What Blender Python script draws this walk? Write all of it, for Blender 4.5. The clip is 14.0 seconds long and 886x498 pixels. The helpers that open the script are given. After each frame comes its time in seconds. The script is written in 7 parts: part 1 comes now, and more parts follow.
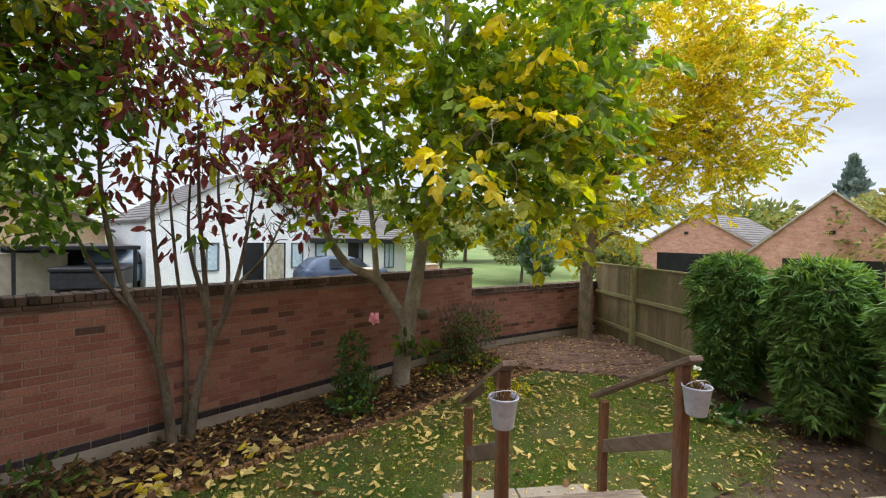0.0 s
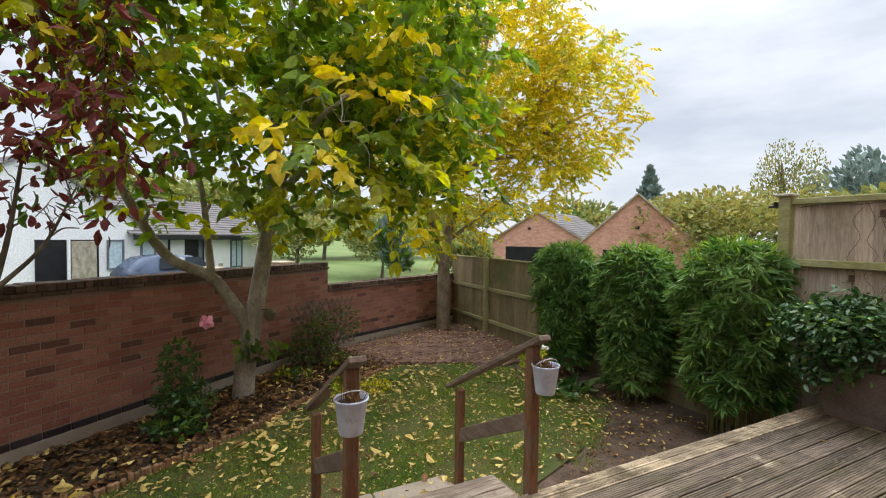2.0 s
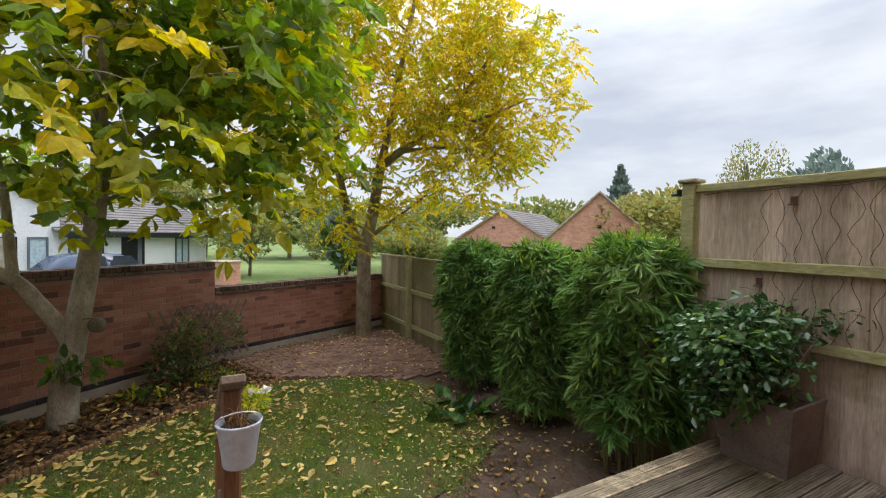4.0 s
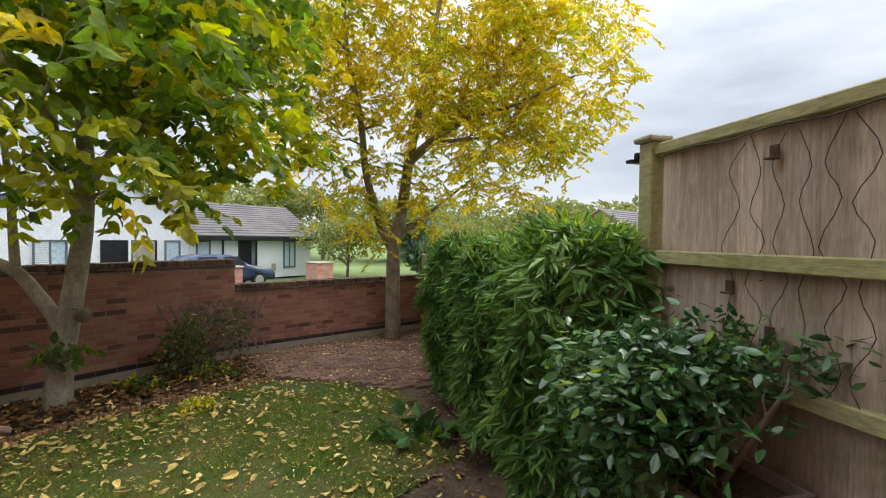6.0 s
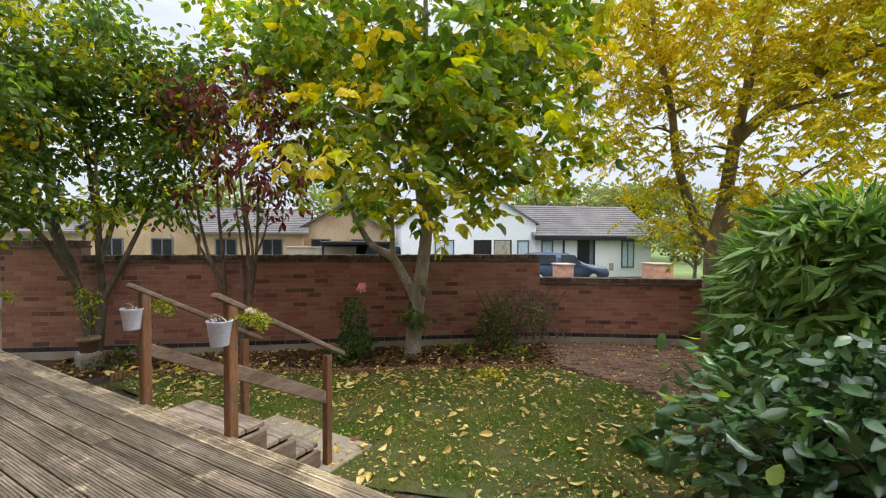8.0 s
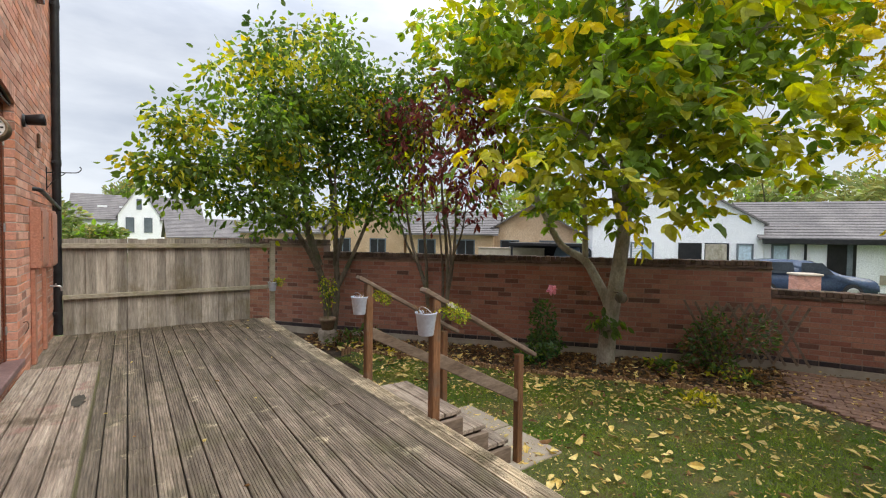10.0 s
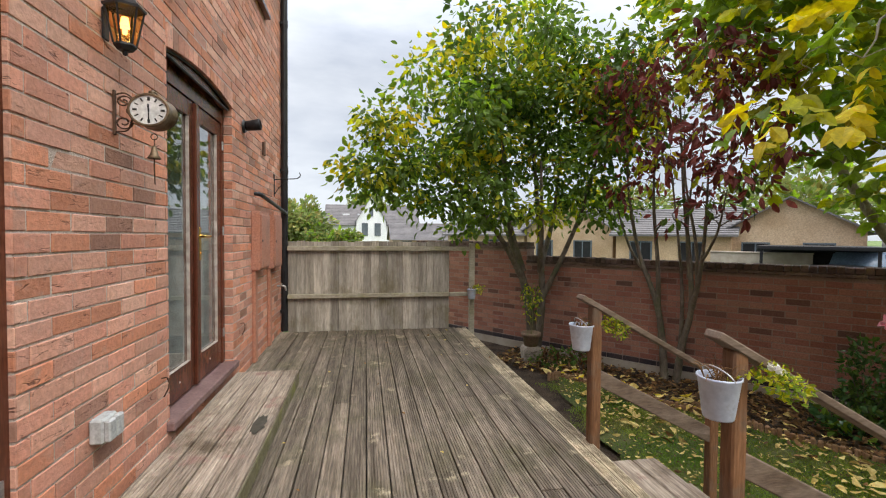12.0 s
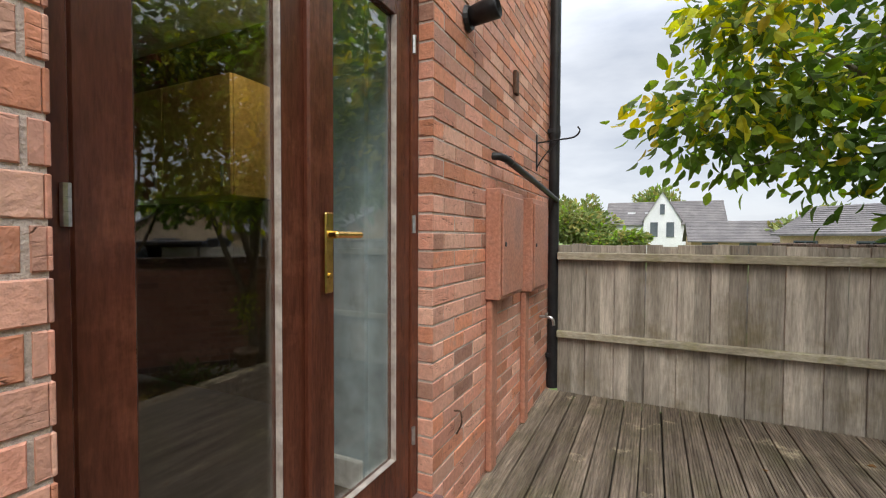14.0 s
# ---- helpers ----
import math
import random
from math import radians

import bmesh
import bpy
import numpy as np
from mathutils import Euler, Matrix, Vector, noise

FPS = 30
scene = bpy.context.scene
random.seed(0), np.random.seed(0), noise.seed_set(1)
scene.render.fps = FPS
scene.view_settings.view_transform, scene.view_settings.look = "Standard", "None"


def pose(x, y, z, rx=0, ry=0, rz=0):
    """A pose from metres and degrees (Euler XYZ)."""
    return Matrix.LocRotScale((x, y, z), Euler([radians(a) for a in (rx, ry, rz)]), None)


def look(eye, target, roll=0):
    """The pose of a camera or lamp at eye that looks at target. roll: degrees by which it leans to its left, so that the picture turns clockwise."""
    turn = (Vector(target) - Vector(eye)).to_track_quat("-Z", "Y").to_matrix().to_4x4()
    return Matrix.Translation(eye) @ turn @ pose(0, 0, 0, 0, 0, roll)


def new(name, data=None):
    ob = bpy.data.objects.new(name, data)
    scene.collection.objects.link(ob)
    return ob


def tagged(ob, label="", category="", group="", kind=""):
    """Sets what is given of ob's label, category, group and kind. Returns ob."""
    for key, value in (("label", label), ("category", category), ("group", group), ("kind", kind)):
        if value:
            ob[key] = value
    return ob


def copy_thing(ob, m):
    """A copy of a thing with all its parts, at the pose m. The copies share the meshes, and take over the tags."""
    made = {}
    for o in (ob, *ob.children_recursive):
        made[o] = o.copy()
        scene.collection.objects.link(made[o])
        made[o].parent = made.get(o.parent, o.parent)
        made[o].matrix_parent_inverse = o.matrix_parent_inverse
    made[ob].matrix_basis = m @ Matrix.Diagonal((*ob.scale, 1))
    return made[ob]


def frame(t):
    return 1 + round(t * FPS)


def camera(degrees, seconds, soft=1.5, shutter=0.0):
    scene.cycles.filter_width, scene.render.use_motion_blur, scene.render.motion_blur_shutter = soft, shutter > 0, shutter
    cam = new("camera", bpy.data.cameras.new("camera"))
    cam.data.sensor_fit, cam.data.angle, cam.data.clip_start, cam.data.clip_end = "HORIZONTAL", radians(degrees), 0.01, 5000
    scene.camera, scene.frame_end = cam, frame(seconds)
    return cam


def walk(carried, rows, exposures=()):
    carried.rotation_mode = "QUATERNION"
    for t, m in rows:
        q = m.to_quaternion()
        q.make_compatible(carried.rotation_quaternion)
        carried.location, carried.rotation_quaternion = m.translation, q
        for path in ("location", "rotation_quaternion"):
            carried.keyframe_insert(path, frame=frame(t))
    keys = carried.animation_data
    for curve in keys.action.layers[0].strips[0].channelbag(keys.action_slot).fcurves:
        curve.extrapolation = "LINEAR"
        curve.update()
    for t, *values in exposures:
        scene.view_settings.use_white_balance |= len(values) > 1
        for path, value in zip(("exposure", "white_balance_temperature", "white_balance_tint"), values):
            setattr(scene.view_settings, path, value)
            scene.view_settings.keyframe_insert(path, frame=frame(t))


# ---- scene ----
cam = camera(90.5, 14.0, soft=1.15)
METRES, EYE, TILT, LEAN, TURN = 8.0, 1.5, 0.0, 0.0, -8.7
ROWS = [
    (0.0, 0.0, 0.0, 0.0, 0.03, -1.53, -1.0),
    (0.5, 0.0032, 0.0081, -0.0054, -7.39, -1.6, -1.02),
    (1.0, 0.0039, 0.0135, -0.007, -12.73, -1.54, -1.0),
    (1.5, 0.0048, 0.0212, -0.0088, -15.63, -1.6, -0.93),
    (2.0, 0.0133, 0.0316, -0.0102, -17.88, -1.64, -0.77),
    (2.5, 0.0417, 0.045, -0.0111, -19.18, -1.66, -0.93),
    (3.0, 0.0818, 0.0585, -0.0113, -19.88, -1.67, -0.97),
    (3.5, 0.1322, 0.0715, -0.0126, -20.66, -1.7, -1.0),
    (6.0, 0.4025, 0.1199, -0.0253, -5.01, -1.3, -0.65),
    (6.5, 0.4446, 0.1306, -0.0274, 3.65, -1.43, -0.54),
    (7.0, 0.4743, 0.1409, -0.0263, 14.27, -1.44, -0.43),
    (7.5, 0.4965, 0.1447, -0.0291, 27.12, -1.46, -0.31),
    (8.0, 0.5075, 0.1396, -0.0322, 38.94, -1.57, -0.31),
    (8.5, 0.5104, 0.1334, -0.0326, 47.84, -1.55, -0.38),
    (11.0, 0.475, 0.1439, -0.0325, 72.5, -1.6, -0.72),
    (11.5, 0.4298, 0.1533, -0.0343, 79.65, -1.55, -0.61),
    (12.0, 0.3672, 0.1583, -0.0332, 88.71, -1.57, -0.43),
    (12.5, 0.2961, 0.1495, -0.0317, 97.78, -1.63, -0.41),
    (13.0, 0.2221, 0.1322, -0.0316, 105.99, -1.64, -0.37),
    (13.5, 0.1514, 0.107, -0.0346, 115.06, -1.66, -0.26),
    (14.0, 0.0858, 0.0763, -0.0347, 124.13, -1.6, -0.23),
]
walk(cam, [(t, pose(0, 0, EYE, TILT, LEAN, TURN) @ pose(METRES * x, METRES * y, METRES * z, 90 + pitch, roll, yaw)) for t, x, y, z, yaw, pitch, roll in ROWS],
     exposures=[(0.0, 0.2), (3.5, 0.05), (6.0, 0.1), (8.5, 0.15), (11.0, 0.01), (12.5, 0.04), (14.0, -0.01)])

# ---- world and sun: a bright overcast sky ----
world = bpy.data.worlds.new("overcast")
scene.world = world
world.use_nodes = True
wt = world.node_tree
wt.nodes.clear()
w_out = wt.nodes.new("ShaderNodeOutputWorld")
w_sky = wt.nodes.new("ShaderNodeTexSky")
w_sky.sky_type = "NISHITA"
w_sky.sun_disc = False
w_sky.sun_elevation = radians(48)
w_sky.sun_rotation = radians(60)
w_bg = wt.nodes.new("ShaderNodeBackground")
w_bg.inputs["Strength"].default_value = 0.1
w_cl = wt.nodes.new("ShaderNodeBackground")
w_cl.inputs["Strength"].default_value = 1.0
w_sx = wt.nodes.new("ShaderNodeSeparateXYZ")
w_mr = wt.nodes.new("ShaderNodeMapRange")
w_mr.interpolation_type = "SMOOTHSTEP"
for k, v in (("From Min", 0.3), ("From Max", 1.0), ("To Min", 1.03), ("To Max", 4.8)):
    w_mr.inputs[k].default_value = v
w_co = wt.nodes.new("ShaderNodeTexCoord")
w_mp = wt.nodes.new("ShaderNodeMapping")
w_mp.inputs["Scale"].default_value = (1.6, 1.6, 5.5)
w_no = wt.nodes.new("ShaderNodeTexNoise")
w_no.inputs["Scale"].default_value = 1.5
w_no.inputs["Detail"].default_value = 6.0
w_no.inputs["Roughness"].default_value = 0.55
w_rp = wt.nodes.new("ShaderNodeValToRGB")
w_rp.color_ramp.elements[0].position = 0.33
w_rp.color_ramp.elements[0].color = (0.58, 0.63, 0.73, 1)
w_rp.color_ramp.elements[1].position = 0.62
w_rp.color_ramp.elements[1].color = (0.89, 0.93, 1.0, 1)
w_mx = wt.nodes.new("ShaderNodeMixShader")
w_mx.inputs[0].default_value = 0.86
for a, b in ((w_co.outputs["Generated"], w_mp.inputs[0]), (w_mp.outputs[0], w_no.inputs["Vector"]), (w_no.outputs["Fac"], w_rp.inputs[0]),
             (w_rp.outputs[0], w_cl.inputs[0]), (w_sky.outputs[0], w_bg.inputs[0]), (w_bg.outputs[0], w_mx.inputs[1]),
             (w_co.outputs["Generated"], w_sx.inputs[0]), (w_sx.outputs["Z"], w_mr.inputs["Value"]), (w_mr.outputs[0], w_cl.inputs["Strength"]),
             (w_cl.outputs[0], w_mx.inputs[2]), (w_mx.outputs[0], w_out.inputs[0])):
    wt.links.new(a, b)
sun = new("sun", bpy.data.lights.new("sun", "SUN"))
sun.data.energy, sun.data.angle, sun.data.color = 2.0, radians(30), (1.0, 0.92, 0.78)
sun.matrix_world = look((0, 0, 0), (-0.58, -0.33, -0.74))


# ---- materials ----
def nd(m, kind, **inp):
    n = m.node_tree.nodes.new(kind)
    for k, v in inp.items():
        n.inputs[k.replace("_", " ")].default_value = v
    return n


def mat(name, a, b, scale=3.0, rough=0.75, bump=0.25, fine=60.0, metal=0.0, rand="", amount=0.35, stretch=(1, 1, 1), palette=(), leaf=0.0,
        stain=(), depth=0.01, spec=0.25, grain=(0.68, 1.28), bloom=(), crease=()):
    """A worn surface: two colours in broad patches, fine grain, bump, and a shift from piece to piece."""
    m = bpy.data.materials.new(name)
    m.use_nodes = True
    t = m.node_tree
    bs = t.nodes["Principled BSDF"]
    lk = t.links.new
    geo = nd(m, "ShaderNodeNewGeometry")
    mp = nd(m, "ShaderNodeMapping")
    mp.inputs["Scale"].default_value = stretch
    lk(geo.outputs["Position"], mp.inputs[0])
    n1 = nd(m, "ShaderNodeTexNoise", Scale=scale, Detail=4.0, Roughness=0.6)
    n2 = nd(m, "ShaderNodeTexNoise", Scale=fine, Detail=3.0, Roughness=0.65)
    lk(mp.outputs[0], n1.inputs["Vector"])
    lk(mp.outputs[0], n2.inputs["Vector"])
    r1 = nd(m, "ShaderNodeValToRGB")
    r1.color_ramp.elements[0].position, r1.color_ramp.elements[1].position = 0.36, 0.66
    r1.color_ramp.elements[0].color, r1.color_ramp.elements[1].color = (*a, 1), (*b, 1)
    lk(n1.outputs["Fac"], r1.inputs[0])
    col = r1.outputs[0]
    if rand:
        src = nd(m, "ShaderNodeObjectInfo").outputs["Random"] if rand == "object" else geo.outputs["Random Per Island"]
        if palette:
            rp = nd(m, "ShaderNodeValToRGB")
            rp.color_ramp.interpolation = "CONSTANT"
            els = rp.color_ramp.elements
            while len(els) < len(palette):
                els.new(0.5)
            pos = 0.0
            for e, (c, w) in zip(els, palette):
                e.position = pos
                pos += w
            for e, (c, w) in zip(els, palette):
                e.color = (*c, 1)
            lk(src, rp.inputs[0])
            mx = nd(m, "ShaderNodeMixRGB")
            mx.inputs[0].default_value = 0.72
            lk(col, mx.inputs[1])
            lk(rp.outputs[0], mx.inputs[2])
            col = mx.outputs[0]
        mr = nd(m, "ShaderNodeMapRange")
        mr.inputs["To Min"].default_value, mr.inputs["To Max"].default_value = 1 - amount, 1 + amount
        wn = nd(m, "ShaderNodeTexWhiteNoise")
        wn.noise_dimensions = "1D"
        lk(src, wn.inputs["W"])
        lk(wn.outputs["Value"], mr.inputs["Value"])
        hs = nd(m, "ShaderNodeHueSaturation")
        lk(col, hs.inputs["Color"])
        lk(mr.outputs[0], hs.inputs["Value"])
        col = hs.outputs[0]
    for sc, lo, hi, sm in [s for s in (stain, bloom) if s]:
        n3 = nd(m, "ShaderNodeTexNoise", Scale=sm, Detail=5.0, Roughness=0.7)
        lk(geo.outputs["Position"], n3.inputs["Vector"])
        r3 = nd(m, "ShaderNodeValToRGB")
        r3.color_ramp.elements[0].position, r3.color_ramp.elements[1].position = lo, hi
        lk(n3.outputs["Fac"], r3.inputs[0])
        mx = nd(m, "ShaderNodeMixRGB")
        lk(r3.outputs[0], mx.inputs[0])
        lk(col, mx.inputs[1])
        mx.inputs[2].default_value = (*sc, 1)
        col = mx.outputs[0]
    height = n2.outputs["Fac"]
    if crease:
        # folds of clay: short dark wandering cracks, pressed into the face
        mq = nd(m, "ShaderNodeMapping")
        mq.inputs["Scale"].default_value = (0.55, 0.55, 2.4)
        lk(geo.outputs["Position"], mq.inputs[0])
        if rand == "object":
            wv = nd(m, "ShaderNodeMath")
            wv.operation = "MULTIPLY"
            wv.inputs[1].default_value = 40.0
            lk(nd(m, "ShaderNodeObjectInfo").outputs["Random"], wv.inputs[0])
            lk(wv.outputs[0], mq.inputs["Location"])
        nc = nd(m, "ShaderNodeTexNoise", Scale=10.0, Detail=3.0, Roughness=0.55, Distortion=0.5)
        lk(mq.outputs[0], nc.inputs["Vector"])
        rc = nd(m, "ShaderNodeValToRGB")
        els = rc.color_ramp.elements
        els[0].position, els[1].position = 0.482, 0.518
        els[1].color = (0, 0, 0, 1)
        els[0].color = (0, 0, 0, 1)
        els.new(0.5).color = (1, 1, 1, 1)
        lk(nc.outputs["Fac"], rc.inputs[0])
        nm = nd(m, "ShaderNodeTexNoise", Scale=8.0, Detail=2.0, Roughness=0.6)
        lk(mq.outputs[0], nm.inputs["Vector"])
        rm = nd(m, "ShaderNodeMapRange")
        rm.inputs["From Min"].default_value, rm.inputs["From Max"].default_value = 0.53, 0.66
        lk(nm.outputs["Fac"], rm.inputs["Value"])
        cf = nd(m, "ShaderNodeMath")
        cf.operation = "MULTIPLY"
        lk(rc.outputs[0], cf.inputs[0])
        lk(rm.outputs[0], cf.inputs[1])
        mx = nd(m, "ShaderNodeMixRGB")
        lk(cf.outputs[0], mx.inputs[0])
        lk(col, mx.inputs[1])
        mx.inputs[2].default_value = (*crease, 1)
        col = mx.outputs[0]
        hc = nd(m, "ShaderNodeMath")
        hc.operation = "SUBTRACT"
        lk(height, hc.inputs[0])
        lk(cf.outputs[0], hc.inputs[1])
        height = hc.outputs[0]
    r2 = nd(m, "ShaderNodeMapRange")
    r2.inputs["From Min"].default_value, r2.inputs["From Max"].default_value = 0.25, 0.75
    r2.inputs["To Min"].default_value, r2.inputs["To Max"].default_value = grain
    lk(n2.outputs["Fac"], r2.inputs["Value"])
    mu = nd(m, "ShaderNodeMixRGB")
    mu.blend_type = "MULTIPLY"
    mu.inputs[0].default_value = 1.0
    lk(col, mu.inputs[1])
    lk(r2.outputs[0], mu.inputs[2])
    col = mu.outputs[0]
    lk(col, bs.inputs["Base Color"])
    bs.inputs["Roughness"].default_value = rough
    bs.inputs["Metallic"].default_value = metal
    bs.inputs["Specular IOR Level"].default_value = spec
    if bump:
        bp = nd(m, "ShaderNodeBump", Strength=bump, Distance=depth)
        lk(height, bp.inputs["Height"])
        lk(bp.outputs[0], bs.inputs["Normal"])
    if leaf:
        tr = nd(m, "ShaderNodeBsdfTranslucent")
        hs = nd(m, "ShaderNodeHueSaturation", Saturation=1.15, Value=1.5)
        lk(col, hs.inputs["Color"])
        lk(hs.outputs[0], tr.inputs["Color"])
        ms = nd(m, "ShaderNodeMixShader")
        ms.inputs[0].default_value = leaf
        lk(bs.outputs[0], ms.inputs[1])
        lk(tr.outputs[0], ms.inputs[2])
        lk(ms.outputs[0], t.nodes["Material Output"].inputs["Surface"])
    return m


def glass_mat(name, tint=(0.9, 0.95, 0.95), rough=0.0, clear=0.0):
    m = bpy.data.materials.new(name)
    m.use_nodes = True
    bs = m.node_tree.nodes["Principled BSDF"]
    bs.inputs["Base Color"].default_value = (*tint, 1)
    bs.inputs["Roughness"].default_value = rough
    bs.inputs["Transmission Weight"].default_value = 1.0
    bs.inputs["IOR"].default_value = 2.0
    return m


def thin_glass(name, tint):
    """A thin tinted pane: clear through, with a slight gloss."""
    m = bpy.data.materials.new(name)
    m.use_nodes = True
    t = m.node_tree
    t.nodes.remove(t.nodes["Principled BSDF"])
    tr = nd(m, "ShaderNodeBsdfTransparent", Color=(*tint, 1))
    gl = nd(m, "ShaderNodeBsdfGlossy", Roughness=0.05)
    mx = nd(m, "ShaderNodeMixShader")
    mx.inputs[0].default_value = 0.06
    t.links.new(tr.outputs[0], mx.inputs[1])
    t.links.new(gl.outputs[0], mx.inputs[2])
    t.links.new(mx.outputs[0], t.nodes["Material Output"].inputs["Surface"])
    return m


def glow_mat(name, c, s):
    m = bpy.data.materials.new(name)
    m.use_nodes = True
    bs = m.node_tree.nodes["Principled BSDF"]
    bs.inputs["Base Color"].default_value = (*c, 1)
    bs.inputs["Emission Color"].default_value = (*c, 1)
    bs.inputs["Emission Strength"].default_value = s
    return m


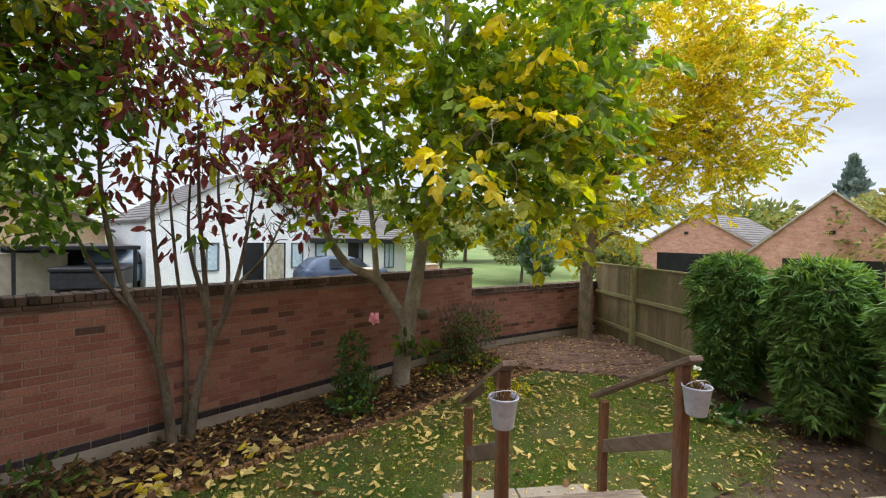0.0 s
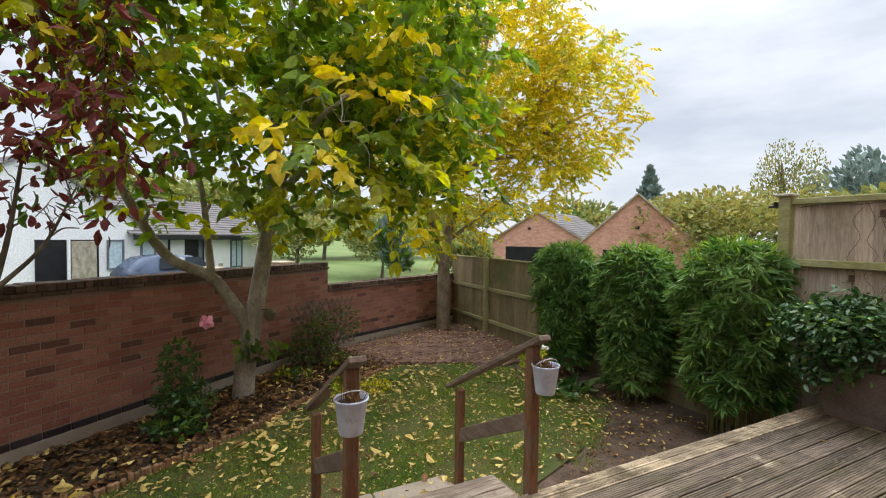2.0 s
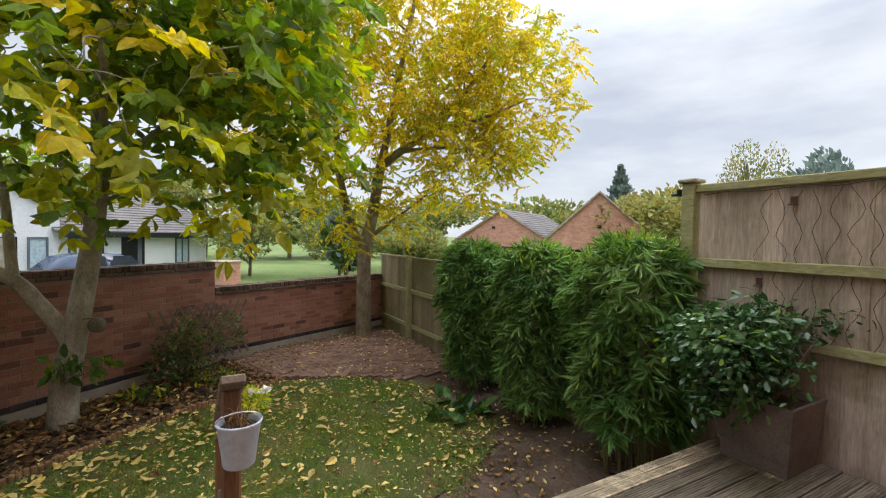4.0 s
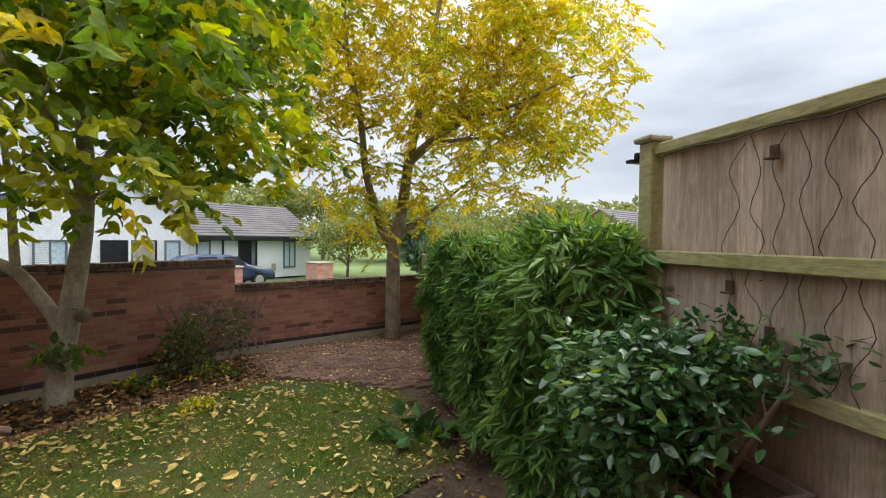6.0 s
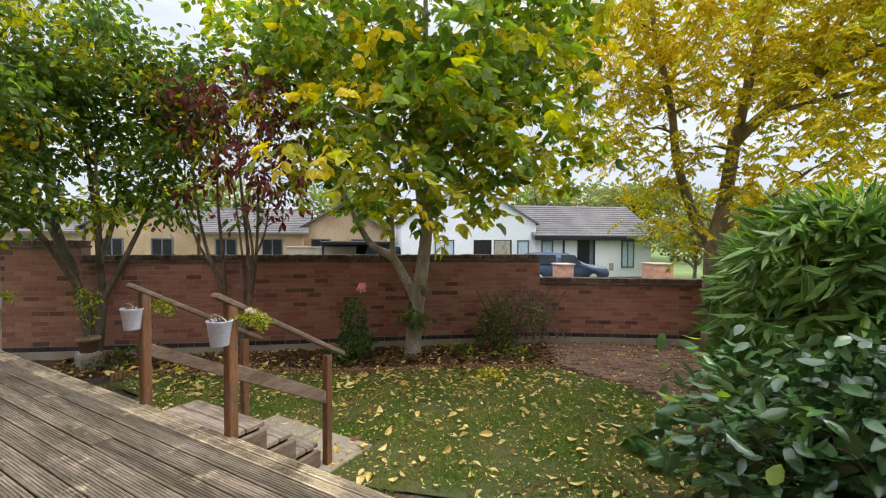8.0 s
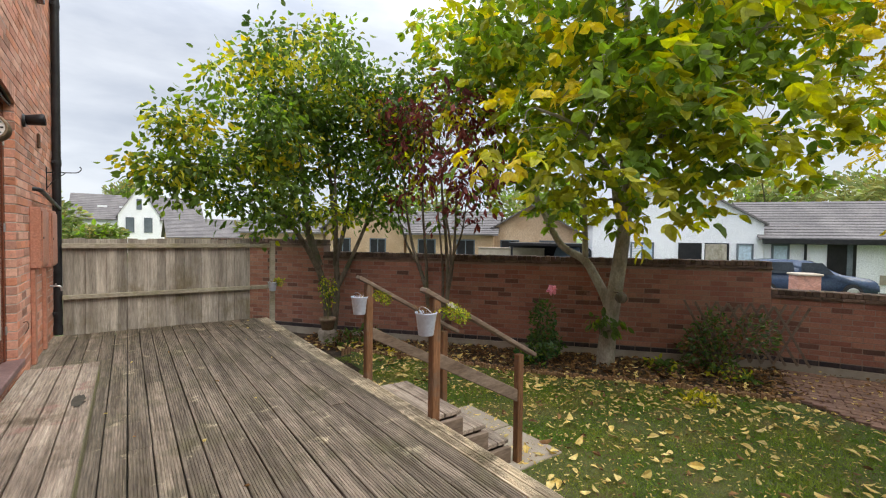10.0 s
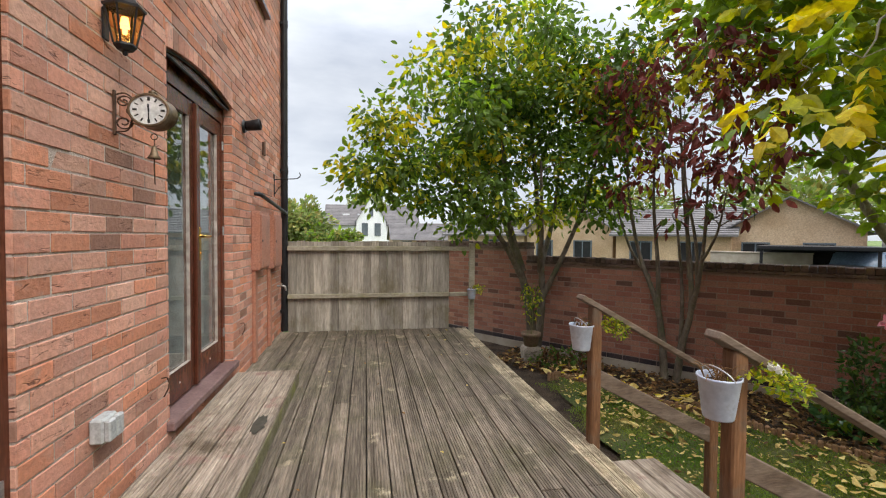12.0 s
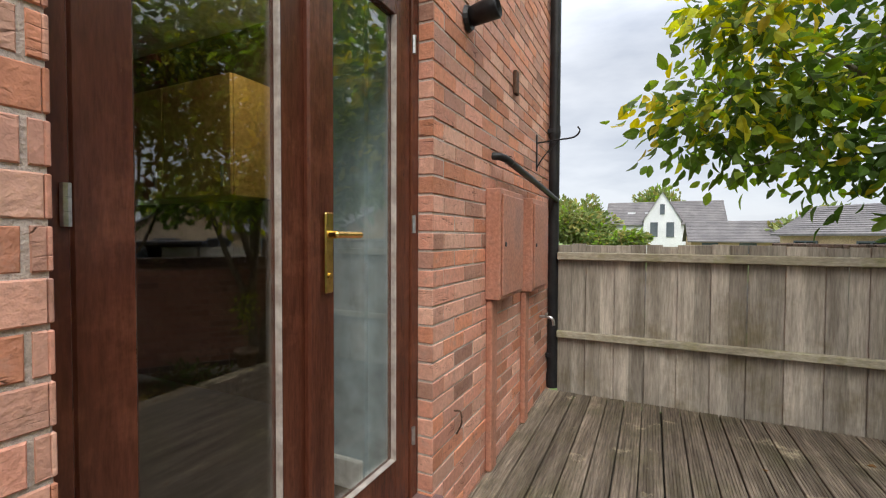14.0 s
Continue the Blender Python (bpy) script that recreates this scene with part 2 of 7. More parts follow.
BRICK_PAL = (((0.57, 0.262, 0.188), 0.3), ((0.60, 0.325, 0.243), 0.22), ((0.58, 0.23, 0.13), 0.24), ((0.48, 0.255, 0.197), 0.13), ((0.63, 0.375, 0.285), 0.06), ((0.27, 0.15, 0.113), 0.05))
WALL_PAL = (((0.375, 0.165, 0.113), 0.34), ((0.425, 0.205, 0.142), 0.26), ((0.315, 0.128, 0.088), 0.2), ((0.44, 0.225, 0.155), 0.1), ((0.14, 0.07, 0.053), 0.07), ((0.075, 0.048, 0.04), 0.03))
M = {
    "brick": mat("house_brick", (0.57, 0.265, 0.175), (0.64, 0.365, 0.275), 7, 0.88, 0.5, 45, rand="object", amount=0.22, palette=BRICK_PAL, stain=((0.45, 0.275, 0.215), 0.55, 0.75, 11.0), depth=0.01, bloom=((0.22, 0.115, 0.085), 0.66, 0.73, 26.0), crease=(0.10, 0.05, 0.038), grain=(0.78, 1.18)),
    "brick_i": mat("house_brick_far", (0.57, 0.265, 0.175), (0.64, 0.365, 0.275), 7, 0.88, 0.5, 45, rand="island", amount=0.22, palette=BRICK_PAL, stain=((0.45, 0.275, 0.215), 0.55, 0.75, 11.0), depth=0.01, bloom=((0.22, 0.115, 0.085), 0.66, 0.73, 26.0), crease=(0.10, 0.05, 0.038), grain=(0.78, 1.18)),
    "wbrick": mat("garden_brick", (0.25, 0.11, 0.08), (0.33, 0.16, 0.12), 2, 0.9, 0.6, 70, rand="object", amount=0.13, palette=WALL_PAL, stain=((0.36, 0.22, 0.17), 0.6, 0.78, 3.0)),
    "wbrick_i": mat("garden_brick_far", (0.25, 0.11, 0.08), (0.33, 0.16, 0.12), 2, 0.9, 0.6, 70, rand="island", amount=0.13, palette=WALL_PAL, stain=((0.36, 0.22, 0.17), 0.6, 0.78, 3.0)),
    "blue_brick": mat("dark_engineering_brick", (0.035, 0.03, 0.035), (0.07, 0.05, 0.05), 6, 0.6, 0.3, 60, rand="island"),
    "mortar": mat("mortar", (0.47, 0.385, 0.335), (0.57, 0.485, 0.43), 8, 0.95, 0.5, 120),
    "wmortar": mat("garden_mortar", (0.27, 0.18, 0.14), (0.36, 0.26, 0.21), 4, 0.95, 0.5, 100),
    "coping": mat("weathered_coping", (0.10, 0.065, 0.05), (0.19, 0.125, 0.095), 4, 0.9, 0.5, 50, rand="island", stain=((0.07, 0.075, 0.04), 0.55, 0.7, 3.0)),
    "deck": mat("weathered_decking", (0.10, 0.079, 0.058), (0.25, 0.203, 0.157), 3.2, 0.8, 0.5, 22, rand="object", amount=0.24, stretch=(0.3, 4.5, 4.5), stain=((0.10, 0.088, 0.05), 0.48, 0.7, 1.9), grain=(0.42, 1.6), bloom=((0.42, 0.36, 0.25), 0.6, 0.7, 3.6)),
    "deck_end": mat("pale_worn_decking", (0.29, 0.235, 0.16), (0.52, 0.435, 0.31), 3.2, 0.8, 0.5, 22, rand="object", amount=0.15, stretch=(0.3, 4.5, 4.5), stain=((0.13, 0.105, 0.06), 0.52, 0.7, 3.1), bloom=((0.68, 0.57, 0.40), 0.48, 0.6, 3.6), grain=(0.6, 1.3)),
    "deck_step": mat("worn_pinkish_decking", (0.20, 0.155, 0.12), (0.42, 0.345, 0.275), 3.2, 0.8, 0.5, 22, rand="object", amount=0.12, stretch=(0.3, 4.5, 4.5), stain=((0.12, 0.088, 0.06), 0.52, 0.7, 2.6), grain=(0.45, 1.55), bloom=((0.27, 0.17, 0.14), 0.58, 0.68, 4.2)),
    "step_edge": mat("algae_stained_step_edge", (0.13, 0.12, 0.06), (0.22, 0.195, 0.13), 4, 0.85, 0.4, 30, stretch=(2, 0.6, 2), stain=((0.23, 0.23, 0.07), 0.5, 0.7, 2.2)),
    "deck_under": mat("deck_shadow_frame", (0.05, 0.045, 0.035), (0.08, 0.07, 0.055), 3, 0.9, 0.2, 30),
    "fence": mat("grey_fence_boards", (0.27, 0.24, 0.20), (0.46, 0.415, 0.355), 3.5, 0.85, 0.5, 26, rand="object", amount=0.28, stretch=(4, 4, 0.4), stain=((0.17, 0.14, 0.08), 0.5, 0.72, 1.6)),
    "fence_r": mat("brown_fence_boards", (0.37, 0.29, 0.22), (0.53, 0.43, 0.345), 2.5, 0.85, 0.5, 22, rand="object", amount=0.2, stretch=(4, 4, 0.4), stain=((0.19, 0.16, 0.085), 0.52, 0.72, 1.3)),
    "fence_far": mat("mossy_fence_boards", (0.20, 0.155, 0.085), (0.285, 0.225, 0.13), 1.5, 0.85, 0.4, 22, rand="object", amount=0.16, stretch=(3, 3, 0.5), stain=((0.165, 0.165, 0.07), 0.5, 0.68, 1.0)),
    "rail_green": mat("algae_green_timber", (0.27, 0.26, 0.10), (0.36, 0.34, 0.17), 4, 0.85, 0.4, 30, stretch=(2, 0.6, 2), stain=((0.31, 0.27, 0.19), 0.5, 0.7, 6.0)),
    "rail_grey": mat("grey_rail_timber", (0.30, 0.27, 0.20), (0.42, 0.38, 0.30), 4, 0.85, 0.4, 30, stretch=(2, 0.6, 2), stain=((0.27, 0.26, 0.14), 0.52, 0.7, 5.0)),
    "post": mat("stained_orange_timber", (0.155, 0.075, 0.036), (0.25, 0.125, 0.062), 3, 0.7, 0.4, 24, stretch=(4, 4, 0.5), stain=((0.17, 0.12, 0.085), 0.5, 0.7, 5.0)),
    "handrail": mat("grey_brown_handrail", (0.15, 0.105, 0.075), (0.25, 0.19, 0.145), 4, 0.75, 0.4, 24, stretch=(3, 0.7, 3)),
    "zinc": mat("galvanised_metal", (0.50, 0.55, 0.66), (0.60, 0.65, 0.75), 10, 0.5, 0.08, 40, metal=0.1, grain=(0.9, 1.1), stain=((0.40, 0.42, 0.46), 0.58, 0.72, 16.0)),
    "soil": mat("dark_soil", (0.045, 0.03, 0.02), (0.10, 0.068, 0.045), 5, 0.95, 0.9, 45, depth=0.04),
    "dirt": mat("bare_earth", (0.085, 0.058, 0.04), (0.16, 0.11, 0.08), 3, 0.95, 0.8, 40, depth=0.03),
    "turf": mat("lawn_turf", (0.07, 0.10, 0.026), (0.135, 0.145, 0.05), 2.2, 0.95, 0.8, 70, stain=((0.17, 0.12, 0.06), 0.5, 0.7, 1.9), depth=0.03),
    "grass": mat("grass_blades", (0.115, 0.215, 0.022), (0.25, 0.295, 0.046), 1.6, 0.7, 0.0, 30, rand="island", amount=0.35, leaf=0.3, stain=((0.25, 0.20, 0.085), 0.5, 0.72, 2.2)),
    "paver": mat("brick_paver", (0.15, 0.085, 0.06), (0.23, 0.135, 0.10), 4, 0.9, 0.5, 60, rand="object", amount=0.2),
    "slab": mat("concrete_slab", (0.33, 0.275, 0.215), (0.42, 0.36, 0.29), 4, 0.9, 0.05, 60, grain=(0.95, 1.05)),
    "stone": mat("weathered_stone", (0.28, 0.23, 0.18), (0.42, 0.36, 0.29), 9, 0.9, 0.7, 40, depth=0.03),
    "terracotta": mat("mossy_terracotta", (0.21, 0.14, 0.095), (0.30, 0.2, 0.14), 9, 0.85, 0.4, 50, stain=((0.17, 0.17, 0.08), 0.5, 0.68, 12.0)),
    "edging": mat("log_edging", (0.22, 0.12, 0.06), (0.32, 0.19, 0.105), 12, 0.85, 0.4, 50, rand="island", amount=0.3),
    "planter": mat("dark_brown_planter", (0.14, 0.105, 0.088), (0.19, 0.145, 0.122), 6, 0.6, 0.2, 70),
    "frame": mat("red_brown_stained_joinery", (0.072, 0.021, 0.012), (0.125, 0.04, 0.022), 3, 0.27, 0.12, 40, stretch=(3, 3, 0.4), spec=0.45, bloom=((0.34, 0.22, 0.16), 0.74, 0.76, 30.0), stain=((0.16, 0.055, 0.03), 0.5, 0.7, 5.0)),
    "bead": mat("pale_worn_bead", (0.30, 0.25, 0.22), (0.5, 0.45, 0.41), 12, 0.35, 0.05, 30),
    # ochre-brown kept very dark: the unlit room's shade is in the colour
    "room_dark": mat("shade_darkened_room_paint", (0.10, 0.068, 0.035), (0.15, 0.10, 0.05), 1.2, 0.6, 0.05, 20),
    "sill": mat("plum_painted_sill", (0.16, 0.095, 0.09), (0.23, 0.15, 0.142), 6, 0.5, 0.15, 50),
    "brass": mat("polished_brass", (0.75, 0.52, 0.16), (0.85, 0.62, 0.22), 8, 0.25, 0.0, 40, metal=1.0),
    "black": mat("black_plastic", (0.015, 0.015, 0.017), (0.028, 0.028, 0.03), 8, 0.42, 0.05, 60),
    "iron": mat("rusty_iron", (0.08, 0.045, 0.03), (0.15, 0.085, 0.055), 20, 0.75, 0.3, 90, metal=0.4),
    "copper": mat("aged_copper_case", (0.14, 0.10, 0.065), (0.25, 0.185, 0.12), 16, 0.5, 0.2, 60, metal=0.6),
    "dial": mat("white_clock_dial", (0.72, 0.73, 0.72), (0.78, 0.78, 0.77), 8, 0.4, 0.0, 40),
    "ink": mat("dark_ink", (0.02, 0.02, 0.02), (0.03, 0.03, 0.03), 8, 0.5, 0.0, 40),
    "grey_plastic": mat("grey_plastic", (0.40, 0.41, 0.41), (0.48, 0.49, 0.49), 8, 0.5, 0.05, 60),
    "steel": mat("steel", (0.5, 0.5, 0.5), (0.6, 0.6, 0.6), 8, 0.35, 0.05, 60, metal=0.9),
    "meter": mat("terracotta_meter_box", (0.40, 0.175, 0.115), (0.48, 0.23, 0.16), 4, 0.55, 0.1, 50, stain=((0.33, 0.17, 0.13), 0.5, 0.7, 4.0)),
    "cabinet": mat("ochre_cabinet_paint", (0.50, 0.33, 0.10), (0.56, 0.38, 0.13), 3, 0.45, 0.05, 40),
    "room": mat("pale_blue_room_paint", (0.46, 0.57, 0.64), (0.48, 0.59, 0.65), 1, 0.7, 0.0, 10),
    "room_floor": mat("dark_room_floor", (0.055, 0.045, 0.04), (0.09, 0.07, 0.06), 3, 0.35, 0.05, 40, stretch=(0.5, 4, 4)),
    "white": mat("white_render", (0.74, 0.75, 0.77), (0.82, 0.83, 0.84), 0.6, 0.85, 0.1, 30),
    "slate": mat("grey_roof_tiles", (0.13, 0.12, 0.12), (0.19, 0.175, 0.17), 0.8, 0.8, 0.3, 12, rand="island", amount=0.12),
    "tan": mat("tan_brickwork", (0.43, 0.29, 0.175), (0.55, 0.40, 0.265), 0.7, 0.9, 0.2, 18),
    "redhouse": mat("orange_red_brickwork", (0.46, 0.225, 0.165), (0.60, 0.33, 0.255), 2.6, 0.9, 0.3, 14, stretch=(1, 1, 3), stain=((0.36, 0.20, 0.16), 0.55, 0.7, 5.0)),
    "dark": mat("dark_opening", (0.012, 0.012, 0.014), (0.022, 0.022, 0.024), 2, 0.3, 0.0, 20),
    "grey_frame": mat("grey_window", (0.10, 0.12, 0.14), (0.16, 0.18, 0.2), 1.0, 0.2, 0.0, 20),
    "road": mat("asphalt", (0.10, 0.10, 0.10), (0.15, 0.15, 0.145), 0.8, 0.9, 0.3, 60),
    "meadow": mat("rough_grass", (0.10, 0.16, 0.045), (0.19, 0.23, 0.085), 0.25, 0.95, 0.5, 6),
    "navy": mat("navy_car_paint", (0.045, 0.065, 0.11), (0.055, 0.08, 0.13), 2, 0.15, 0.0, 20),
    "palecar": mat("pale_blue_car_paint", (0.2, 0.27, 0.38), (0.22, 0.30, 0.42), 2, 0.25, 0.0, 20),
    "tyre": mat("tyre_rubber", (0.015, 0.015, 0.015), (0.025, 0.025, 0.025), 8, 0.8, 0.1, 60),
    "carglass": mat("car_glass", (0.03, 0.04, 0.05), (0.05, 0.06, 0.07), 2, 0.08, 0.0, 20),
    "bark": mat("smooth_grey_bark", (0.27, 0.24, 0.18), (0.46, 0.42, 0.34), 7, 0.9, 0.6, 50, stretch=(1, 1, 0.5), stain=((0.22, 0.22, 0.12), 0.55, 0.7, 4.0), depth=0.02),
    "bark_mid": mat("brown_bark", (0.17, 0.13, 0.085), (0.32, 0.255, 0.175), 8, 0.95, 0.7, 45, stretch=(1, 1, 0.4), stain=((0.14, 0.135, 0.07), 0.52, 0.68, 4.0), depth=0.02),
    "bark_dark": mat("dark_bark", (0.11, 0.085, 0.062), (0.23, 0.19, 0.145), 9, 0.95, 0.7, 45, stretch=(1, 1, 0.4), stain=((0.11, 0.115, 0.06), 0.52, 0.68, 4.0), depth=0.02),
    "twig": mat("cane", (0.16, 0.15, 0.06), (0.25, 0.22, 0.11), 9, 0.8, 0.2, 45),
    "lf_green": mat("green_leaf", (0.135, 0.225, 0.035), (0.235, 0.315, 0.05), 1.2, 0.5, 0.0, 20, rand="island", amount=0.5, leaf=0.5),
    "lf_lime": mat("lime_leaf", (0.36, 0.39, 0.05), (0.50, 0.47, 0.06), 1.5, 0.5, 0.0, 20, rand="island", amount=0.4, leaf=0.5),
    "lf_yellow": mat("yellow_leaf", (0.74, 0.60, 0.05), (0.82, 0.66, 0.07), 2, 0.55, 0.0, 20, rand="island", amount=0.25, leaf=0.4),
    "lf_gold": mat("golden_leaf", (0.48, 0.40, 0.036), (0.63, 0.48, 0.044), 0.9, 0.55, 0.0, 20, rand="island", amount=0.3, leaf=0.45),
    "lf_red": mat("dark_red_leaf", (0.15, 0.04, 0.042), (0.25, 0.075, 0.06), 2, 0.55, 0.0, 20, rand="island", amount=0.4, leaf=0.35),
    "lf_deep": mat("deep_green_leaf", (0.065, 0.125, 0.026), (0.13, 0.19, 0.04), 1.5, 0.5, 0.0, 20, rand="island", amount=0.45, leaf=0.45),
    "lf_bamboo": mat("bamboo_leaf", (0.075, 0.175, 0.04), (0.19, 0.30, 0.08), 2.2, 0.4, 0.0, 20, rand="island", amount=0.4, leaf=0.3),
    "lf_tip": mat("fresh_bamboo_tip", (0.20, 0.31, 0.05), (0.33, 0.42, 0.08), 2, 0.45, 0.0, 20, rand="island", amount=0.3, leaf=0.4),
    "lf_camellia": mat("glossy_camellia_leaf", (0.038, 0.10, 0.034), (0.085, 0.175, 0.05), 4, 0.21, 0.0, 20, rand="island", amount=0.35, leaf=0.12, spec=0.5),
    "lf_far": mat("far_foliage", (0.15, 0.20, 0.07), (0.29, 0.31, 0.12), 0.35, 0.8, 0.0, 8, rand="island", amount=0.35, leaf=0.3),
    "lf_conifer": mat("conifer_needles", (0.15, 0.20, 0.175), (0.22, 0.27, 0.235), 0.6, 0.8, 0.0, 8, rand="island", amount=0.35, leaf=0.15),
    "lf_olive": mat("autumn_olive_foliage", (0.20, 0.19, 0.06), (0.34, 0.29, 0.10), 0.5, 0.8, 0.0, 8, rand="island", amount=0.35, leaf=0.3),
    "litter": mat("brown_leaf_litter", (0.10, 0.052, 0.025), (0.30, 0.165, 0.065), 14, 0.85, 0.0, 30, rand="island", amount=0.5, leaf=0.1),
    "litter_y": mat("fallen_yellow_leaf", (0.60, 0.42, 0.11), (0.76, 0.62, 0.26), 9, 0.7, 0.0, 30, rand="island", amount=0.3, leaf=0.15),
    "pink": mat("pink_petals", (0.85, 0.36, 0.46), (0.9, 0.5, 0.58), 40, 0.6, 0.0, 60, leaf=0.2),
    "petal_white": mat("white_petals", (0.75, 0.74, 0.66), (0.82, 0.80, 0.74), 30, 0.6, 0.0, 60, leaf=0.2),
    "purple": mat("purple_petals", (0.16, 0.06, 0.40), (0.22, 0.10, 0.5), 30, 0.6, 0.0, 60, leaf=0.2),
    "cable": mat("dark_cable", (0.03, 0.024, 0.02), (0.055, 0.042, 0.034), 9, 0.7, 0.0, 40),
    "glass": glass_mat("window_glass"),
    "lamp_glass": thin_glass("lantern_glass", (1.0, 0.8, 0.45)),
    "bulb": glow_mat("warm_bulb", (1.0, 0.62, 0.22), 5.0),
}


# ---- building helpers ----
def mesh_of(name, verts, faces, mats, idx=None, smooth=False):
    me = bpy.data.meshes.new(name)
    me.from_pydata([tuple(v) for v in verts], [], faces)
    for m in mats:
        me.materials.append(m)
    if idx is not None:
        me.polygons.foreach_set("material_index", np.asarray(idx, dtype=np.int32))
    if smooth:
        me.polygons.foreach_set("use_smooth", np.ones(len(me.polygons), dtype=bool))
    me.update()
    return me


def quads_mesh(name, verts, quads, mats, idx=None):
    """Fast mesh from numpy arrays of quads."""
    me = bpy.data.meshes.new(name)
    v, q = np.asarray(verts, dtype=np.float32), np.asarray(quads, dtype=np.int32)
    k = q.shape[1]
    me.vertices.add(len(v))
    me.vertices.foreach_set("co", v.ravel())
    me.loops.add(q.size)
    me.loops.foreach_set("vertex_index", q.ravel())
    me.polygons.add(len(q))
    me.polygons.foreach_set("loop_start", np.arange(0, q.size, k, dtype=np.int32))
    for m in mats:
        me.materials.append(m)
    if idx is not None:
        me.polygons.foreach_set("material_index", np.asarray(idx, dtype=np.int32))
    me.polygons.foreach_set("use_smooth", np.zeros(len(q), dtype=bool))
    me.update(calc_edges=True)
    me.validate()
    return me


def thing(name, label, category, at=(0, 0, 0), rz=0.0, group="", kind=""):
    ob = new(name)
    ob.matrix_world = pose(*at, 0, 0, rz)
    ob.empty_display_size = 0.1
    return tagged(ob, label, category, group, kind)


def child(ob, parent, m=None):
    ob.parent = parent
    if m is not None:
        ob.matrix_basis = m
    return ob


def part(name, bm, material, parent, label="", smooth=False):
    me = bpy.data.meshes.new(name)
    bm.to_mesh(me)
    bm.free()
    for m in (material if isinstance(material, (list, tuple)) else (material,)):
        me.materials.append(m)
    if smooth:
        me.polygons.foreach_set("use_smooth", np.ones(len(me.polygons), dtype=bool))
    ob = new(name, me)
    if parent is not None:
        ob.parent = parent
    return tagged(ob, label) if label else ob


def box(x0, x1, y0, y1, z0, z1, bevel=0.0, bm=None, m=None):
    b = bmesh.new()
    r = bmesh.ops.create_cube(b, size=1.0)
    bmesh.ops.transform(b, matrix=Matrix.Translation(((x0 + x1) / 2, (y0 + y1) / 2, (z0 + z1) / 2)) @ Matrix.Diagonal((x1 - x0, y1 - y0, z1 - z0, 1)), verts=b.verts)
    if bevel:
        bmesh.ops.bevel(b, geom=b.edges[:], offset=bevel, segments=1, affect="EDGES")
    if m is not None:
        bmesh.ops.transform(b, matrix=m, verts=b.verts)
    return merge(bm, b)


def merge(bm, b):
    if bm is None:
        return b
    me = bpy.data.meshes.new("tmp")
    b.to_mesh(me)
    b.free()
    bm.from_mesh(me)
    bpy.data.meshes.remove(me)
    return bm


def lathe(profile, seg=20, bm=None, m=None):
    """A turned shape round z from (radius, height) pairs, open or closed as the profile is."""
    b = bmesh.new()
    rings = []
    for r, z in profile:
        rings.append([b.verts.new((max(r, 1e-4) * math.cos(2 * math.pi * i / seg), max(r, 1e-4) * math.sin(2 * math.pi * i / seg), z)) for i in range(seg)])
    for p, q in zip(rings, rings[1:]):
        for i in range(seg):
            b.faces.new((p[i], p[(i + 1) % seg], q[(i + 1) % seg], q[i]))
    if m is not None:
        bmesh.ops.transform(b, matrix=m, verts=b.verts)
    bmesh.ops.recalc_face_normals(b, faces=b.faces[:])
    return merge(bm, b)


def tube_arrays(paths, seg=6):
    """Vertices and quads of tapered tubes; each path is (points, radii)."""
    vs, qs, base = [], [], 0
    for pts, rad in paths:
        pts = np.asarray(pts, float)
        n = len(pts)
        tan = np.gradient(pts, axis=0)
        tan /= np.linalg.norm(tan, axis=1)[:, None] + 1e-9
        ref = np.array([0.0, 0.0, 1.0]) if abs(tan[:, 2]).mean() < 0.8 else np.array([1.0, 0.0, 0.0])
        u = np.cross(tan, ref)
        u /= np.linalg.norm(u, axis=1)[:, None] + 1e-9
        w = np.cross(tan, u)
        ang = np.arange(seg) * 2 * np.pi / seg
        ring = pts[:, None] + np.asarray(rad)[:, None, None] * (u[:, None] * np.cos(ang)[None, :, None] + w[:, None] * np.sin(ang)[None, :, None])
        vs.append(ring.reshape(-1, 3))
        i, j = np.meshgrid(np.arange(n - 1), np.arange(seg), indexing="ij")
        a, b_ = i * seg + j, i * seg + (j + 1) % seg
        qs.append(np.stack([a, b_, b_ + seg, a + seg], -1).reshape(-1, 4) + base)
        base += n * seg
    return np.concatenate(vs), np.concatenate(qs)


def tubes(name, paths, material, parent=None, seg=6, label=""):
    v, q = tube_arrays(paths, seg)
    me = quads_mesh(name, v, q, [material])
    me.polygons.foreach_set("use_smooth", np.ones(len(me.polygons), dtype=bool))
    ob = new(name, me)
    if parent is not None:
        ob.parent = parent
    return tagged(ob, label) if label else ob


def arc(points, n=8):
    """A smooth polyline through the points (Catmull-Rom)."""
    p = np.asarray(points, float)
    p = np.vstack([2 * p[0] - p[1], p, 2 * p[-1] - p[-2]])
    out = []
    for i in range(1, len(p) - 2):
        for s in np.linspace(0, 1, n, endpoint=False):
            out.append(0.5 * (2 * p[i] + (p[i + 1] - p[i - 1]) * s + (2 * p[i - 1] - 5 * p[i] + 4 * p[i + 1] - p[i + 2]) * s ** 2 + (3 * p[i] - p[i - 1] - 3 * p[i + 1] + p[i + 2]) * s ** 3))
    out.append(p[-2])
    return np.array(out)


